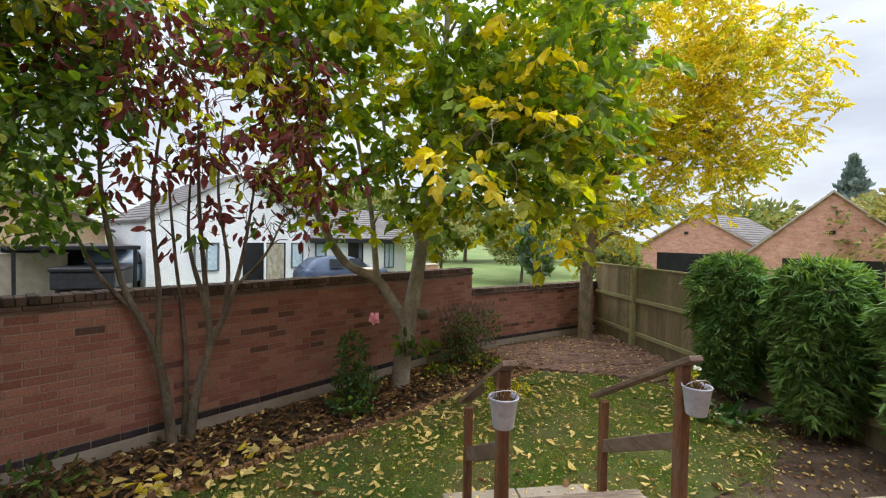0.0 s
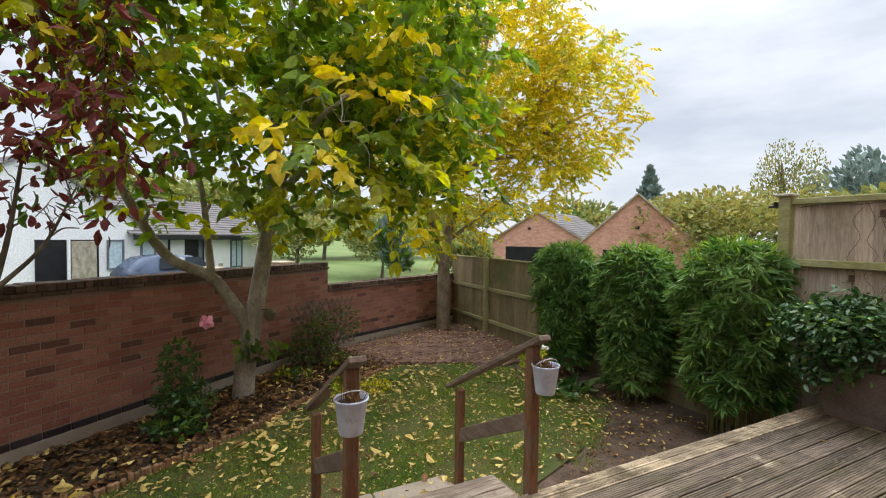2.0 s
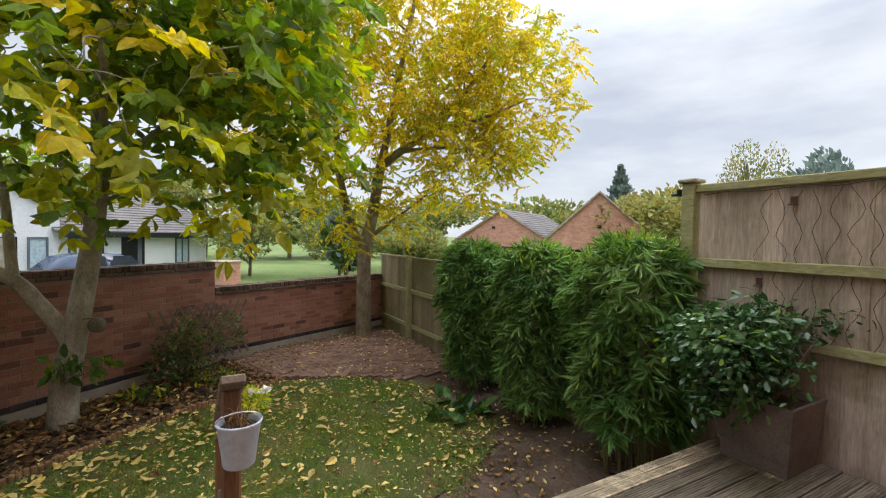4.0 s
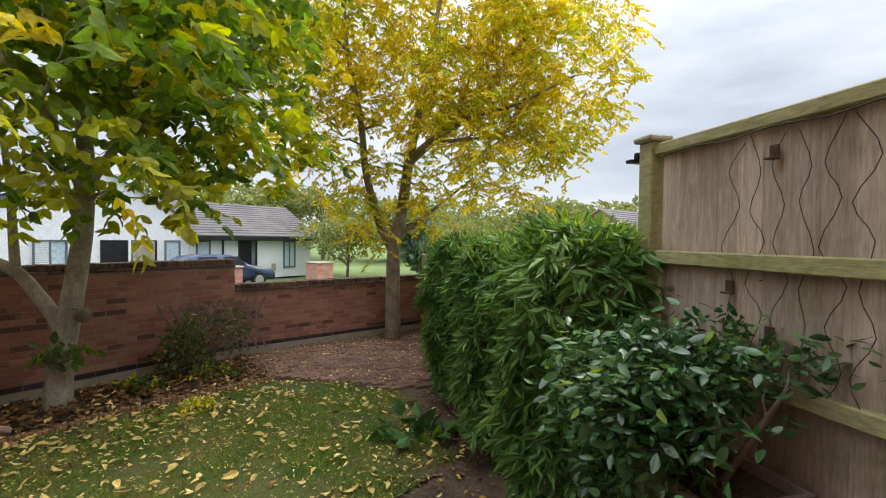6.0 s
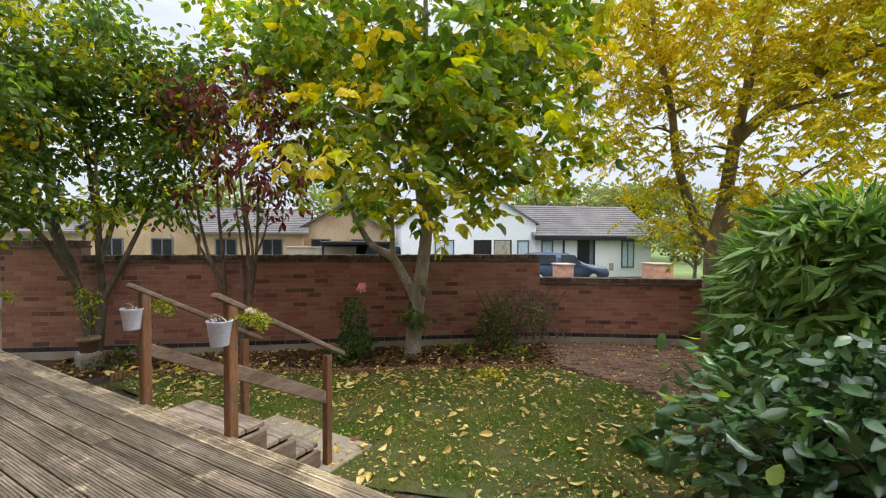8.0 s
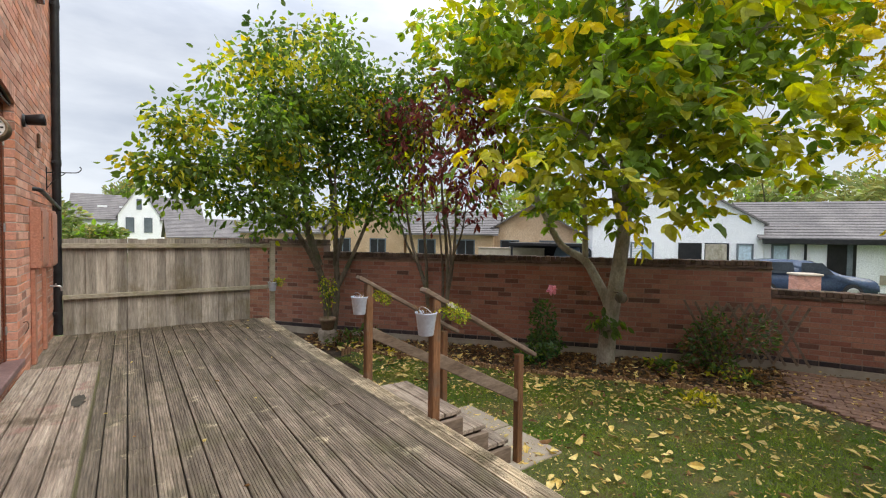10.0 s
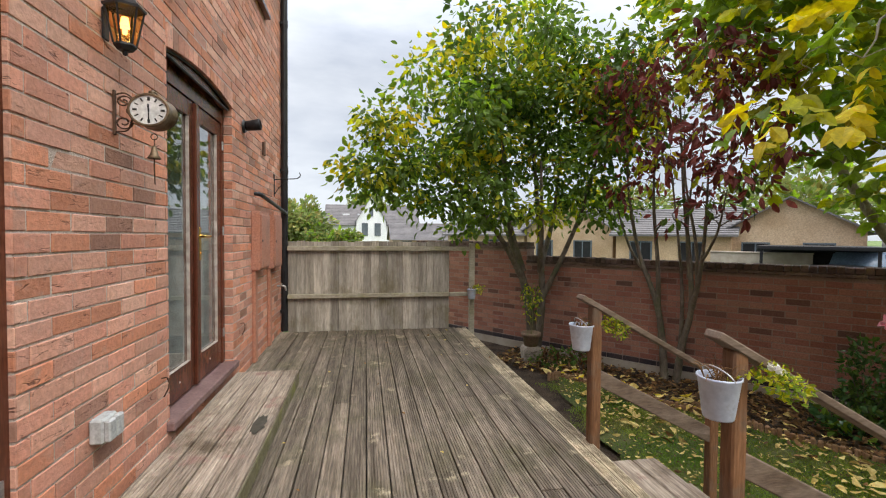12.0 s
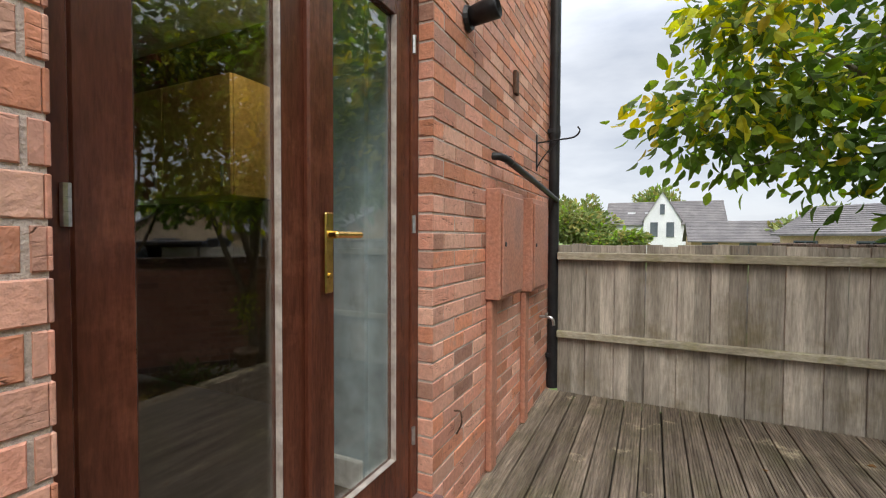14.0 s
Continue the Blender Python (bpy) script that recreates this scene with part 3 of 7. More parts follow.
def leaves(pos, size, rng, aspect=0.5, droop=0.5, mats=None, idx=None, dirs=None, fold=0.18, flat=0.0, loose=0.45, fine=False):
    """Folded leaf blades at the places given, each hanging its own way."""
    n = len(pos)
    d = rng.normal(size=(n, 3)) if dirs is None else dirs + rng.normal(size=(n, 3)) * loose
    d[:, 2] = d[:, 2] * (1 - flat) - droop
    d /= np.linalg.norm(d, axis=1)[:, None] + 1e-9
    r = rng.normal(size=(n, 3))
    r[:, 2] *= 0.5 * (1 - flat)
    s = np.cross(d, np.cross(r, d))
    s /= np.linalg.norm(s, axis=1)[:, None] + 1e-9
    up = np.cross(s, d)
    L = (size * rng.uniform(0.65, 1.25, n))[:, None]
    W = L * aspect * 0.5
    curl = -0.12 * L
    if fine:
        # rounder blade: a midrib with three points to each side
        mid = pos + d * L * 0.52 + up * curl * 0.3
        tip = pos + d * L + up * curl * 1.6
        rows = [pos, mid, tip]
        for sgn in (-1, 1):
            rows += [pos + d * L * 0.16 + sgn * s * W * 0.62 + up * W * fold, pos + d * L * 0.48 + sgn * s * W + up * (W * fold * 2 + curl * 0.3), pos + d * L * 0.82 + sgn * s * W * 0.55 + up * (W * fold + curl)]
        v = np.stack(rows, 1).reshape(-1, 3)
        b = np.arange(n)[:, None] * 9
        q = np.concatenate([b + [0, 1, 4, 3], b + [1, 2, 5, 4], b + [0, 6, 7, 1], b + [1, 7, 8, 2]], 1).reshape(-1, 4)
        return v, q, None if idx is None else np.repeat(idx, 4)
    rows = [pos, pos + d * L * 0.3 - s * W * 0.9 + up * W * fold * 2, pos + d * L * 0.68 - s * W * 0.8 + up * (W * fold * 2 + curl * 0.4), pos + d * L + up * curl,
            pos + d * L * 0.68 + s * W * 0.8 + up * (W * fold * 2 + curl * 0.4), pos + d * L * 0.3 + s * W * 0.9 + up * W * fold * 2]
    v = np.stack(rows, 1).reshape(-1, 3)
    b = np.arange(n)[:, None] * 6
    q = np.concatenate([b + [0, 1, 2, 3], b + [0, 3, 4, 5]], 1).reshape(-1, 4)
    return v, q, None if idx is None else np.repeat(idx, 2)


def in_blobs(blobs, n, rng, shell=0.0):
    """Random points in a union of ellipsoids (cx, cy, cz, rx, ry, rz), shared out by volume."""
    b = np.asarray(blobs, float)
    vol = b[:, 3] * b[:, 4] * b[:, 5]
    pick = rng.choice(len(b), n, p=vol / vol.sum())
    u = rng.normal(size=(n, 3))
    u /= np.linalg.norm(u, axis=1)[:, None]
    rad = np.maximum(rng.uniform(0, 1, n) ** (1 / 3), rng.uniform(0, 1, n) * shell)
    return b[pick, :3] + u * rad[:, None] * b[pick, 3:]


def grow(limbs, targets, rng, sag=0.12, twig=0.004, first=0.022):
    """Branches from the hand-laid limbs out to every target, nearest first."""
    paths, nodes, rads = [], [], []
    for pts, r0, r1 in limbs:
        p = arc(pts, 6)
        r = np.linspace(r0, r1, len(p))
        paths.append((p, r))
        nodes.extend(p[len(p) // 3:])
        rads.extend(r[len(p) // 3:])
    nodes, rads = np.array(nodes), np.array(rads)
    order = np.argsort([np.min(np.linalg.norm(nodes - t, axis=1)) for t in targets])
    twigs = []
    for k in order:
        t = targets[k]
        dist = np.linalg.norm(nodes - t, axis=1) + 0.6 * np.maximum(0, nodes[:, 2] - t[2] + 0.1)
        j = int(np.argmin(dist))
        a, ra = nodes[j], min(rads[j] * 0.7, first)
        gap = np.linalg.norm(t - a)
        m1 = a + (t - a) * 0.35 + np.array([0, 0, gap * sag]) + rng.normal(size=3) * gap * 0.06
        m2 = a + (t - a) * 0.7 + np.array([0, 0, gap * sag * 0.9]) + rng.normal(size=3) * gap * 0.06
        p = arc([a, m1, m2, t], 3)
        r = np.linspace(ra, twig, len(p))
        twigs.append((p, r))
        nodes = np.vstack([nodes, p[2:]])
        rads = np.concatenate([rads, r[2:]])
    return paths, twigs


def tree(name, label, base, limbs, blobs, seed, clumps, per, leaf_size, mats, weights, bark, spread=0.28, aspect=0.5, droop=0.5, accents=(), sag=0.12, first=0.022, shell=0.8, bare=0.0, category="tree", pinnate=None):
    """A tree: limbs, grown branches, and leaves in clumps at the branch ends and along the twigs."""
    rng = np.random.default_rng(seed)
    t = thing(name, label, category, base)
    off = np.array(base)
    targets = in_blobs(blobs, clumps, rng, shell)
    if accents:
        targets = np.vstack([targets, [a[:3] for a in accents]])
    main, twigs = grow(limbs, targets, rng, sag, first=first)
    v, q = tube_arrays([(p - off, r) for p, r in main], 10)
    v2, q2 = tube_arrays([(p - off, r) for p, r in twigs], 5)
    me = quads_mesh("trunk", np.vstack([v, v2]), np.vstack([q, q2 + len(v)]), [bark])
    me.polygons.foreach_set("use_smooth", np.ones(len(me.polygons), dtype=bool))
    child(new("trunk", me), t)
    kind = rng.choice(len(mats), len(targets), p=np.array(weights) / sum(weights))
    for i, a in enumerate(accents):
        kind[clumps + i] = a[3]
    keep = rng.uniform(0, 1, len(targets)) >= bare
    pos, idx, dirs = [], [], []
    for k in range(len(targets)):
        if not keep[k]:
            continue
        n = int(per * rng.uniform(0.6, 1.4))
        c = targets[k] - off
        if pinnate:
            # feathered leaves: pairs of leaflets along a drooping stalk
            reach, pairs = pinnate
            for _ in range(n):
                d = rng.normal(size=3) * (1, 1, 0.35)
                d[2] -= 0.25
                d /= np.linalg.norm(d)
                side = np.cross(d, (0, 0, 1.0))
                side /= np.linalg.norm(side) + 1e-9
                o = c + rng.normal(size=3) * spread * (1, 1, 0.75)
                s = np.linspace(0.25, 1, pairs)[:, None]
                mid = o + d * s * reach - np.array([0, 0, 1.0]) * s ** 2 * reach * 0.25
                pos.append(np.vstack([mid, mid, mid[-1:]]))
                dirs.append(np.vstack([np.repeat((side * 1.0 + d * 0.75)[None], pairs, 0), np.repeat((-side * 1.0 + d * 0.75)[None], pairs, 0), d[None] * 1.3]))
                one = kind[k] if rng.uniform() > 0.2 else rng.choice(len(mats), p=np.array(weights) / sum(weights))
                idx.append(np.full(2 * pairs + 1, one))
            continue
        g = rng.normal(size=(n, 3)) * spread * np.array([1, 1, 0.75])
        pos.append(c + g)
        dirs.append(g / spread)
        mix = rng.uniform(0, 1, n) < 0.2
        idx.append(np.where(mix, rng.choice(len(mats), n, p=np.array(weights) / sum(weights)), kind[k]))
    v, q, ix = leaves(np.vstack(pos), leaf_size, rng, aspect, droop, idx=np.concatenate(idx), dirs=np.vstack(dirs), loose=0.22 if pinnate else 0.45, fine=leaf_size > 0.1)
    crown = new("crown", quads_mesh("crown", v, q, mats, ix))
    child(crown, t)
    tagged(crown, kind="stuff")
    return t


# ---- ground ----
GZ = -0.57  # lawn level; the deck's top is z = 0


def sheet(name, outline, z, material, thick=0.0, jitter=0.0, cell=0.25):
    """A ground sheet over an outline, cut into cells that rise and fall a little."""
    bm = bmesh.new()
    vs = [bm.verts.new((x, y, z)) for x, y in outline]
    f = bm.faces.new(vs)
    if f.normal.z < 0:
        f.normal_flip()
    if jitter:
        xs, ys = [p[0] for p in outline], [p[1] for p in outline]
        for axis, lo, hi in ((0, min(xs), max(xs)), (1, min(ys), max(ys))):
            k = lo + cell
            while k < hi:
                n = [0, 0, 0]
                n[axis] = 1
                c = [0, 0, 0]
                c[axis] = k
                bmesh.ops.bisect_plane(bm, geom=bm.verts[:] + bm.edges[:] + bm.faces[:], plane_co=c, plane_no=n)
                k += cell
        for v in bm.verts:
            v.co.z += jitter * noise.noise(v.co * 1.7) + jitter * 0.5 * noise.noise(v.co * 5)
    me = bpy.data.meshes.new(name)
    bm.normal_update()
    if sum(f.normal.z for f in bm.faces) < 0:
        bmesh.ops.reverse_faces(bm, faces=bm.faces[:])
    bm.to_mesh(me)
    bm.free()
    me.materials.append(material)
    me.polygons.foreach_set("use_smooth", np.ones(len(me.polygons), dtype=bool))
    return new(name, me)


tagged(sheet("ground", [(-1500, -1500), (1500, -1500), (1500, 1500), (-1500, 1500)], -1.0, M["meadow"]), "rough green meadow grass around the gardens", "ground", kind="structure")
FAR = thing("road", "grey asphalt road and drive behind the garden wall", "road", (4.2, 0.44, -0.985), 38.9, kind="structure")
part("surface", box(-40, 10.6, 11.5, 21.0, -0.01, 0.06), M["road"], FAR)

EDGE = [(-2.2, 3.28), (-1.75, 3.62), (-0.7, 4.28), (0.3, 4.95), (1.1, 5.62), (1.9, 6.12), (2.55, 6.5)]
LAWN = EDGE + [(3.3, 6.28), (4.05, 5.82), (4.2, 4.9), (4.25, 4.2), (4.1, 3.8), (3.6, 3.48), (3.0, 3.22), (2.5, 3.05), (2.0, 2.85), (1.8, 2.6), (1.2, 2.58), (0.7, 2.78), (0.2, 2.72), (-0.2, 2.9), (-0.6, 2.86), (-1.1, 3.02), (-1.6, 3.02)]
BED = [(-5.0, 2.0), (5.1, -0.2), (5.1, 9.75), (1.75, 8.1), (-4.2, 3.3)]
tagged(sheet("garden_soil", BED, GZ - 0.035, M["soil"], jitter=0.02, cell=0.3), "dark bare soil of the planted garden beds", "soil", kind="structure")
tagged(sheet("earth_path", [(1.7, 2.0), (5.08, 2.0), (5.08, 6.0), (4.0, 6.0), (3.9, 4.9), (3.7, 4.0), (3.0, 3.4), (2.2, 3.1)], GZ - 0.018, M["dirt"], jitter=0.012, cell=0.2), "bare trodden brown earth beside the lawn", "soil", kind="structure")
lawn = tagged(sheet("lawn", LAWN, GZ, M["turf"], jitter=0.018, cell=0.2), "damp green lawn strewn with fallen yellow leaves", "lawn", kind="structure")


def inside(pts, poly):
    x, y = pts[:, 0], pts[:, 1]
    hit = np.zeros(len(pts), bool)
    for (x1, y1), (x2, y2) in zip(poly, poly[1:] + poly[:1]):
        hit ^= ((y1 > y) != (y2 > y)) & (x < (x2 - x1) * (y - y1) / (y2 - y1 + 1e-12) + x1)
    return hit


# ---- brickwork ----
def brick_mesh(name, w, h, d, material, c=0.0025):
    v = [(-w / 2, -d, -h / 2), (w / 2, -d, -h / 2), (w / 2, -d, h / 2), (-w / 2, -d, h / 2)]
    v += [(x, -c, z) for x, _, z in v[:4]]
    v += [(x - c * (1 if x > 0 else -1), 0, z - c * (1 if z > 0 else -1)) for x, _, z in v[:4]]
    f = []
    for a in (0, 4):
        for i in range(4):
            j = (i + 1) % 4
            f.append((a + i, a + 4 + i, a + 4 + j, a + j))
    f.append((8, 11, 10, 9))
    return mesh_of(name, v, f, [material])


def brickwork(parent, length, z0, z1, holes, near, material, material_i, rng, proud=0.004, pitch=0.225, course=0.075, joint=0.011, limit=300):
    """Bricks on the face y = 0 of a wall whose x runs along it: those in the near stretch are pieces of their own, the rest one mesh."""
    unit = brick_mesh("brick", pitch - joint, course - joint, proud + 0.01, material)
    vs, qs, made = [], [], 0
    uv = np.array([v.co[:] for v in unit.vertices])
    uq = np.array([p.vertices[:] for p in unit.polygons])
    row = 0
    z = z0
    while z + course * 0.6 < z1:
        x = -pitch * (0.5 if row % 2 else 0.0)
        zc = z + course / 2
        cuts = [(a, b) for a, b, lo, hi in holes if lo < zc < hi]
        while x < length:
            segs = [(max(0, x), min(length, x + pitch))]
            for a, b in cuts:
                segs = [s for p, q in segs for s in ((p, min(q, a)), (max(p, b), q)) if s[1] - s[0] > 0.014]
            for p, q in segs:
                w, xc = q - p, (p + q) / 2
                push = rng.normal() * 0.0012
                if w > pitch - 0.002 and near(xc, zc) and made < limit:
                    ob = new("brick", unit)
                    ob.parent = parent
                    ob.location = (xc, proud + push, zc)
                    ob.rotation_euler = (rng.normal() * 0.006, rng.normal() * 0.008, rng.normal() * 0.006)
                    made += 1
                else:
                    s = np.array([(w - joint) / (pitch - joint), 1, 1])
                    vs.append(uv * s + (xc, proud + push, zc))
                    qs.append(uq + 12 * (len(vs) - 1))
            x += pitch
        z += course
        row += 1
    ob = new("brickwork", quads_mesh("brickwork", np.concatenate(vs), np.concatenate(qs), [material_i]))
    ob.parent = parent
    tagged(ob, kind="stuff")


# ---- garden wall of brown-red brick in three heights ----
def garden_wall(name, x, y, angle, length, top, label, near, limit, seed):
    rng = np.random.default_rng(seed)
    w = thing(name, label, "wall", (x, y, 0), angle, kind="structure")
    part("core", box(0, length, -0.22, 0.0, -1.0, top - 0.11), M["wmortar"], w)
    part("plinth", box(0, length, -0.2, 0.028, -1.0, -0.49, 0.004), M["slab"], w, "grey concrete plinth")
    bm = bmesh.new()
    k = 0.0
    while k < length - 0.05:
        e = min(k + 0.225, length)
        box(k + 0.006, e - 0.006, -0.1, 0.022, -0.484, -0.422, 0.004, bm)
        k += 0.225
    part("damp_course", bm, M["blue_brick"], w, "course of dark engineering bricks")
    brickwork(w, length, -0.415, top - 0.12, [], near, M["wbrick"], M["wbrick_i"], rng, limit=limit)
    bm = bmesh.new()
    k = 0.0
    while k < length - 0.02:
        e = min(k + 0.225, length)
        j = rng.normal() * 0.003
        box(k + 0.003, e - 0.003, -0.26, 0.035 + j, top - 0.115, top - 0.075, 0.004, bm)
        k += 0.225
    part("tile_crease", bm, M["coping"], w, "projecting dark tile course")
    bm = bmesh.new()
    k = 0.0
    while k < length - 0.02:
        e = min(k + 0.0755, length)
        j = rng.normal() * 0.003
        box(k + 0.003, e - 0.003, -0.235, 0.012 + j, top - 0.072, top + j, 0.006, bm)
        k += 0.0755
    part("coping", bm, M["coping"], w, "weathered brick-on-edge coping")
    return w


garden_wall("wall_low", 5.12, 9.6, 205.7, 3.708, 0.54, "low brown-red brick garden wall with dark coping", lambda x, z: x > 1.2, 150, 3)
garden_wall("wall_main", 1.78, 7.99, 219.6, 7.178, 0.94, "weathered brown-red brick garden wall with dark coping", lambda x, z: 1.5 < x < 5.5 and z > -0.2, 300, 4)
garden_wall("wall_tall", -3.75, 3.415, 217.5, 2.6, 1.16, "taller end of the brown-red brick garden wall", lambda x, z: x < 1.0, 80, 5)

# ---- the house: front wall on y = -0.27 ----
HX0, HX1, HY = -2.95, 6.2, -0.27
D1 = (-0.75, 0.45)
D2 = (1.53, 2.73)
house = thing("house", "two-storey house of orange-red brick with brown joinery", "house", (HX0, HY, 0), kind="structure")


def X(x):
    return x - HX0


def door_arch(x, span):
    mid, half = (span[0] + span[1]) / 2, (span[1] - span[0]) / 2
    return 2.262 + 0.058 * (1 - ((x - mid) / half) ** 2)


WIN = (-1.95, -0.85, 3.62, 4.75)
holes = [(X(D1[0]), X(D1[1]), 0.12, 2.39), (X(D2[0]), X(D2[1]), 0.12, 2.39), (X(WIN[0]), X(WIN[1]), WIN[2], WIN[3])]
core = bmesh.new()
zz = [(-1.0, 0.14), (0.14, 2.39), (2.39, WIN[2]), (WIN[2], WIN[3]), (WIN[3], 5.4)]
for lo, hi in zz:
    cut = sorted([(a, b) for a, b, p, q in holes if p - 0.03 < (lo + hi) / 2 < q + 0.03 and lo >= 0.1])
    k = 0.0
    for a, b in cut + [(X(HX1), X(HX1))]:
        if a > k:
            box(k, a, -0.3, 0.0, lo, hi, 0, core)
        k = b
part("front_wall", core, M["mortar"], house)
part("rear_wall", box(0, X(HX1), -6.3, -6.0, -1.0, 5.4), M["redhouse"], house)
part("end_wall", box(0, 0.3, -5.998, -0.302, -1.0, 5.4), M["redhouse"], house)
part("far_end_wall", box(X(HX1) - 0.3, X(HX1), -5.998, -0.302, -1.0, 5.4), M["redhouse"], house)
bm = bmesh.new()
for s in (-1, 1):
    y0, y1 = (0.35, -3.15) if s > 0 else (-6.65, -3.15)
    vs = [bm.verts.new(p) for p in ((-0.1, y0, 5.25), (X(HX1) + 0.1, y0, 5.25), (X(HX1) + 0.1, y1, 7.4), (-0.1, y1, 7.4))]
    f = bm.faces.new(vs)
bmesh.ops.solidify(bm, geom=bm.faces[:], thickness=0.08)
part("roof", bm, M["slate"], house, "pitched grey tiled roof")
# arched heads: rubbed bricks filling between the arch and the square head of each opening
for span in (D1, D2):
    bm = bmesh.new()
    n = 16
    for i in range(n):
        a = span[0] + (span[1] - span[0]) * i / n + 0.004
        b = span[0] + (span[1] - span[0]) * (i + 1) / n - 0.004
        za, zb = door_arch(a, span), door_arch(b, span)
        pts = [(X(a), za), (X(b), zb), (X(b), 2.395), (X(a), 2.395)]
        front = [bm.verts.new((x, 0.012, z)) for x, z in pts]
        back = [bm.verts.new((x, -0.12, z)) for x, z in pts]
        bm.faces.new(front[::-1])
        bm.faces.new(back)
        for k in range(4):
            bm.faces.new((front[k], front[(k + 1) % 4], back[(k + 1) % 4], back[k]))
    bmesh.ops.recalc_face_normals(bm, faces=bm.faces[:])
    part("arch_head", bm, M["brick_i"], house)
    for xr, s in ((span[0], 1), (span[1], -1)):
        bm = bmesh.new()
        z = -0.23 + 5 * 0.0735
        while z < 2.2:
            box(X(xr) - 0.004, X(xr) + 0.004, -0.06, 0.005, z + 0.005, z + 0.0685, 0.002, bm)
            z += 0.0735
        part("reveal_bricks", bm, M["brick_i"], house)


# ---- French doors ----
def french_door(name, span, label, inset=0.06):
    d = thing(name, label, "door", (0, HY - inset, 0), kind="structure")
    x0, x1 = span
    mid = (x0 + x1) / 2
    zb, zt = 0.2, 2.19
    fw = 0.055
    part("jamb", box(x0, x0 + fw, -0.09, 0.0, zb, zt + 0.06, 0.004), M["frame"], d)
    part("jamb", box(x1 - fw, x1, -0.09, 0.0, zb, zt + 0.06, 0.004), M["frame"], d)
    bm = bmesh.new()
    n = 18
    lo = 2.13
    for y in (0.0, -0.09):
        for i in range(n + 1):
            x = x0 + fw + (x1 - x0 - 2 * fw) * i / n
            bm.verts.new((x, y, lo))
            bm.verts.new((x, y, 2.236))
    bm.verts.ensure_lookup_table()
    vv = bm.verts
    o = 2 * (n + 1)
    for i in range(n):
        a = 2 * i
        bm.faces.new((vv[a], vv[a + 2], vv[a + 3], vv[a + 1]))
        bm.faces.new((vv[o + a], vv[o + a + 1], vv[o + a + 3], vv[o + a + 2]))
        bm.faces.new((vv[a], vv[o + a], vv[o + a + 2], vv[a + 2]))
        bm.faces.new((vv[a + 1], vv[a + 3], vv[o + a + 3], vv[o + a + 1]))
    bmesh.ops.recalc_face_normals(bm, faces=bm.faces[:])
    part("head", bm, M["frame"], d)
    bm = bmesh.new()
    for y in (0.035, -0.03):
        for i in range(n + 1):
            x = x0 + 0.01 + (x1 - x0 - 0.02) * i / n
            bm.verts.new((x, y, 2.238))
            bm.verts.new((x, y, door_arch(x, span) + 0.004))
    bm.verts.ensure_lookup_table()
    vv = bm.verts
    for i in range(n):
        a = 2 * i
        bm.faces.new((vv[a], vv[a + 2], vv[a + 3], vv[a + 1]))
        bm.faces.new((vv[o + a], vv[o + a + 1], vv[o + a + 3], vv[o + a + 2]))
    bmesh.ops.recalc_face_normals(bm, faces=bm.faces[:])
    part("arch_panel", bm, M["frame"], d)
    # dark bowed drip moulding along the arch
    pts = [(x, 0.045, door_arch(x, span) - 0.008) for x in np.linspace(x0 + 0.02, x1 - 0.02, 14)]
    tubes("drip_mould", [(pts, [0.008] * 14)], M["black"], d, 6, "thin black drip moulding")
    pts = [(x, 0.04, 2.24) for x in np.linspace(x0 + 0.03, x1 - 0.03, 14)]
    tubes("drip_mould", [(pts, [0.008] * 14)], M["black"], d, 6, "thin black drip moulding")
    for a, b, hinge in ((x0 + fw + 0.003, mid - 0.003, x0), (mid + 0.003, x1 - fw - 0.003, x1)):
        leaf = part("door_leaf", box(a, a + 0.1, -0.055, -0.008, zb + 0.01, 2.125, 0.005, box(b - 0.1, b, -0.055, -0.008, zb + 0.01, 2.125, 0.005,
                    box(a + 0.1, b - 0.1, -0.054, -0.009, zb + 0.01, zb + 0.2, 0.003, box(a + 0.1, b - 0.1, -0.054, -0.009, 2.015, 2.125, 0.003)))), M["frame"], d)
        gl = part("pane", box(a + 0.095, b - 0.095, -0.038, -0.026, zb + 0.195, 2.02), M["glass"], leaf, "clear double-glazed pane")
        gl.visible_shadow = False
        bead = bmesh.new()
        for q in ((a + 0.1, a + 0.105, zb + 0.2, 2.015), (a + 0.105, b - 0.1, zb + 0.2, zb + 0.206)):
            box(q[0], q[1], -0.026, -0.004, q[2], q[3], 0.002, bead)
        part("glazing_bead", bead, M["bead"], leaf, "pale worn glazing bead")
        for z in (0.45, 1.27, 1.95):
            hx = a - 0.012 if hinge == x0 else b + 0.012
            part("hinge", lathe([(0.0, -0.034), (0.008, -0.034), (0.008, -0.012), (0.006, -0.0115), (0.008, -0.011), (0.008, 0.011), (0.006, 0.0115), (0.008, 0.012), (0.008, 0.034), (0.0, 0.034)], 8, m=Matrix.Translation((hx, 0.004, z))), M["steel"], leaf, "steel butt hinge")
        # round drain plug in the bottom rail
        part("plug", lathe([(0, 0.004), (0.007, 0.003), (0.008, 0)], 10, m=Matrix.Translation(((a + b) / 2, -0.008, zb + 0.11)) @ pose(0, 0, 0, -90)), M["bead"], leaf)
    astragal = part("meeting_stile", box(mid - 0.024, mid + 0.024, -0.012, 0.012, zb + 0.012, 2.12, 0.006), M["frame"], d)
    hx = mid - 0.068
    plate = part("back_plate", box(hx - 0.017, hx + 0.017, -0.008, 0.004, 1.06, 1.29, 0.004), M["brass"], d, "polished brass back plate")
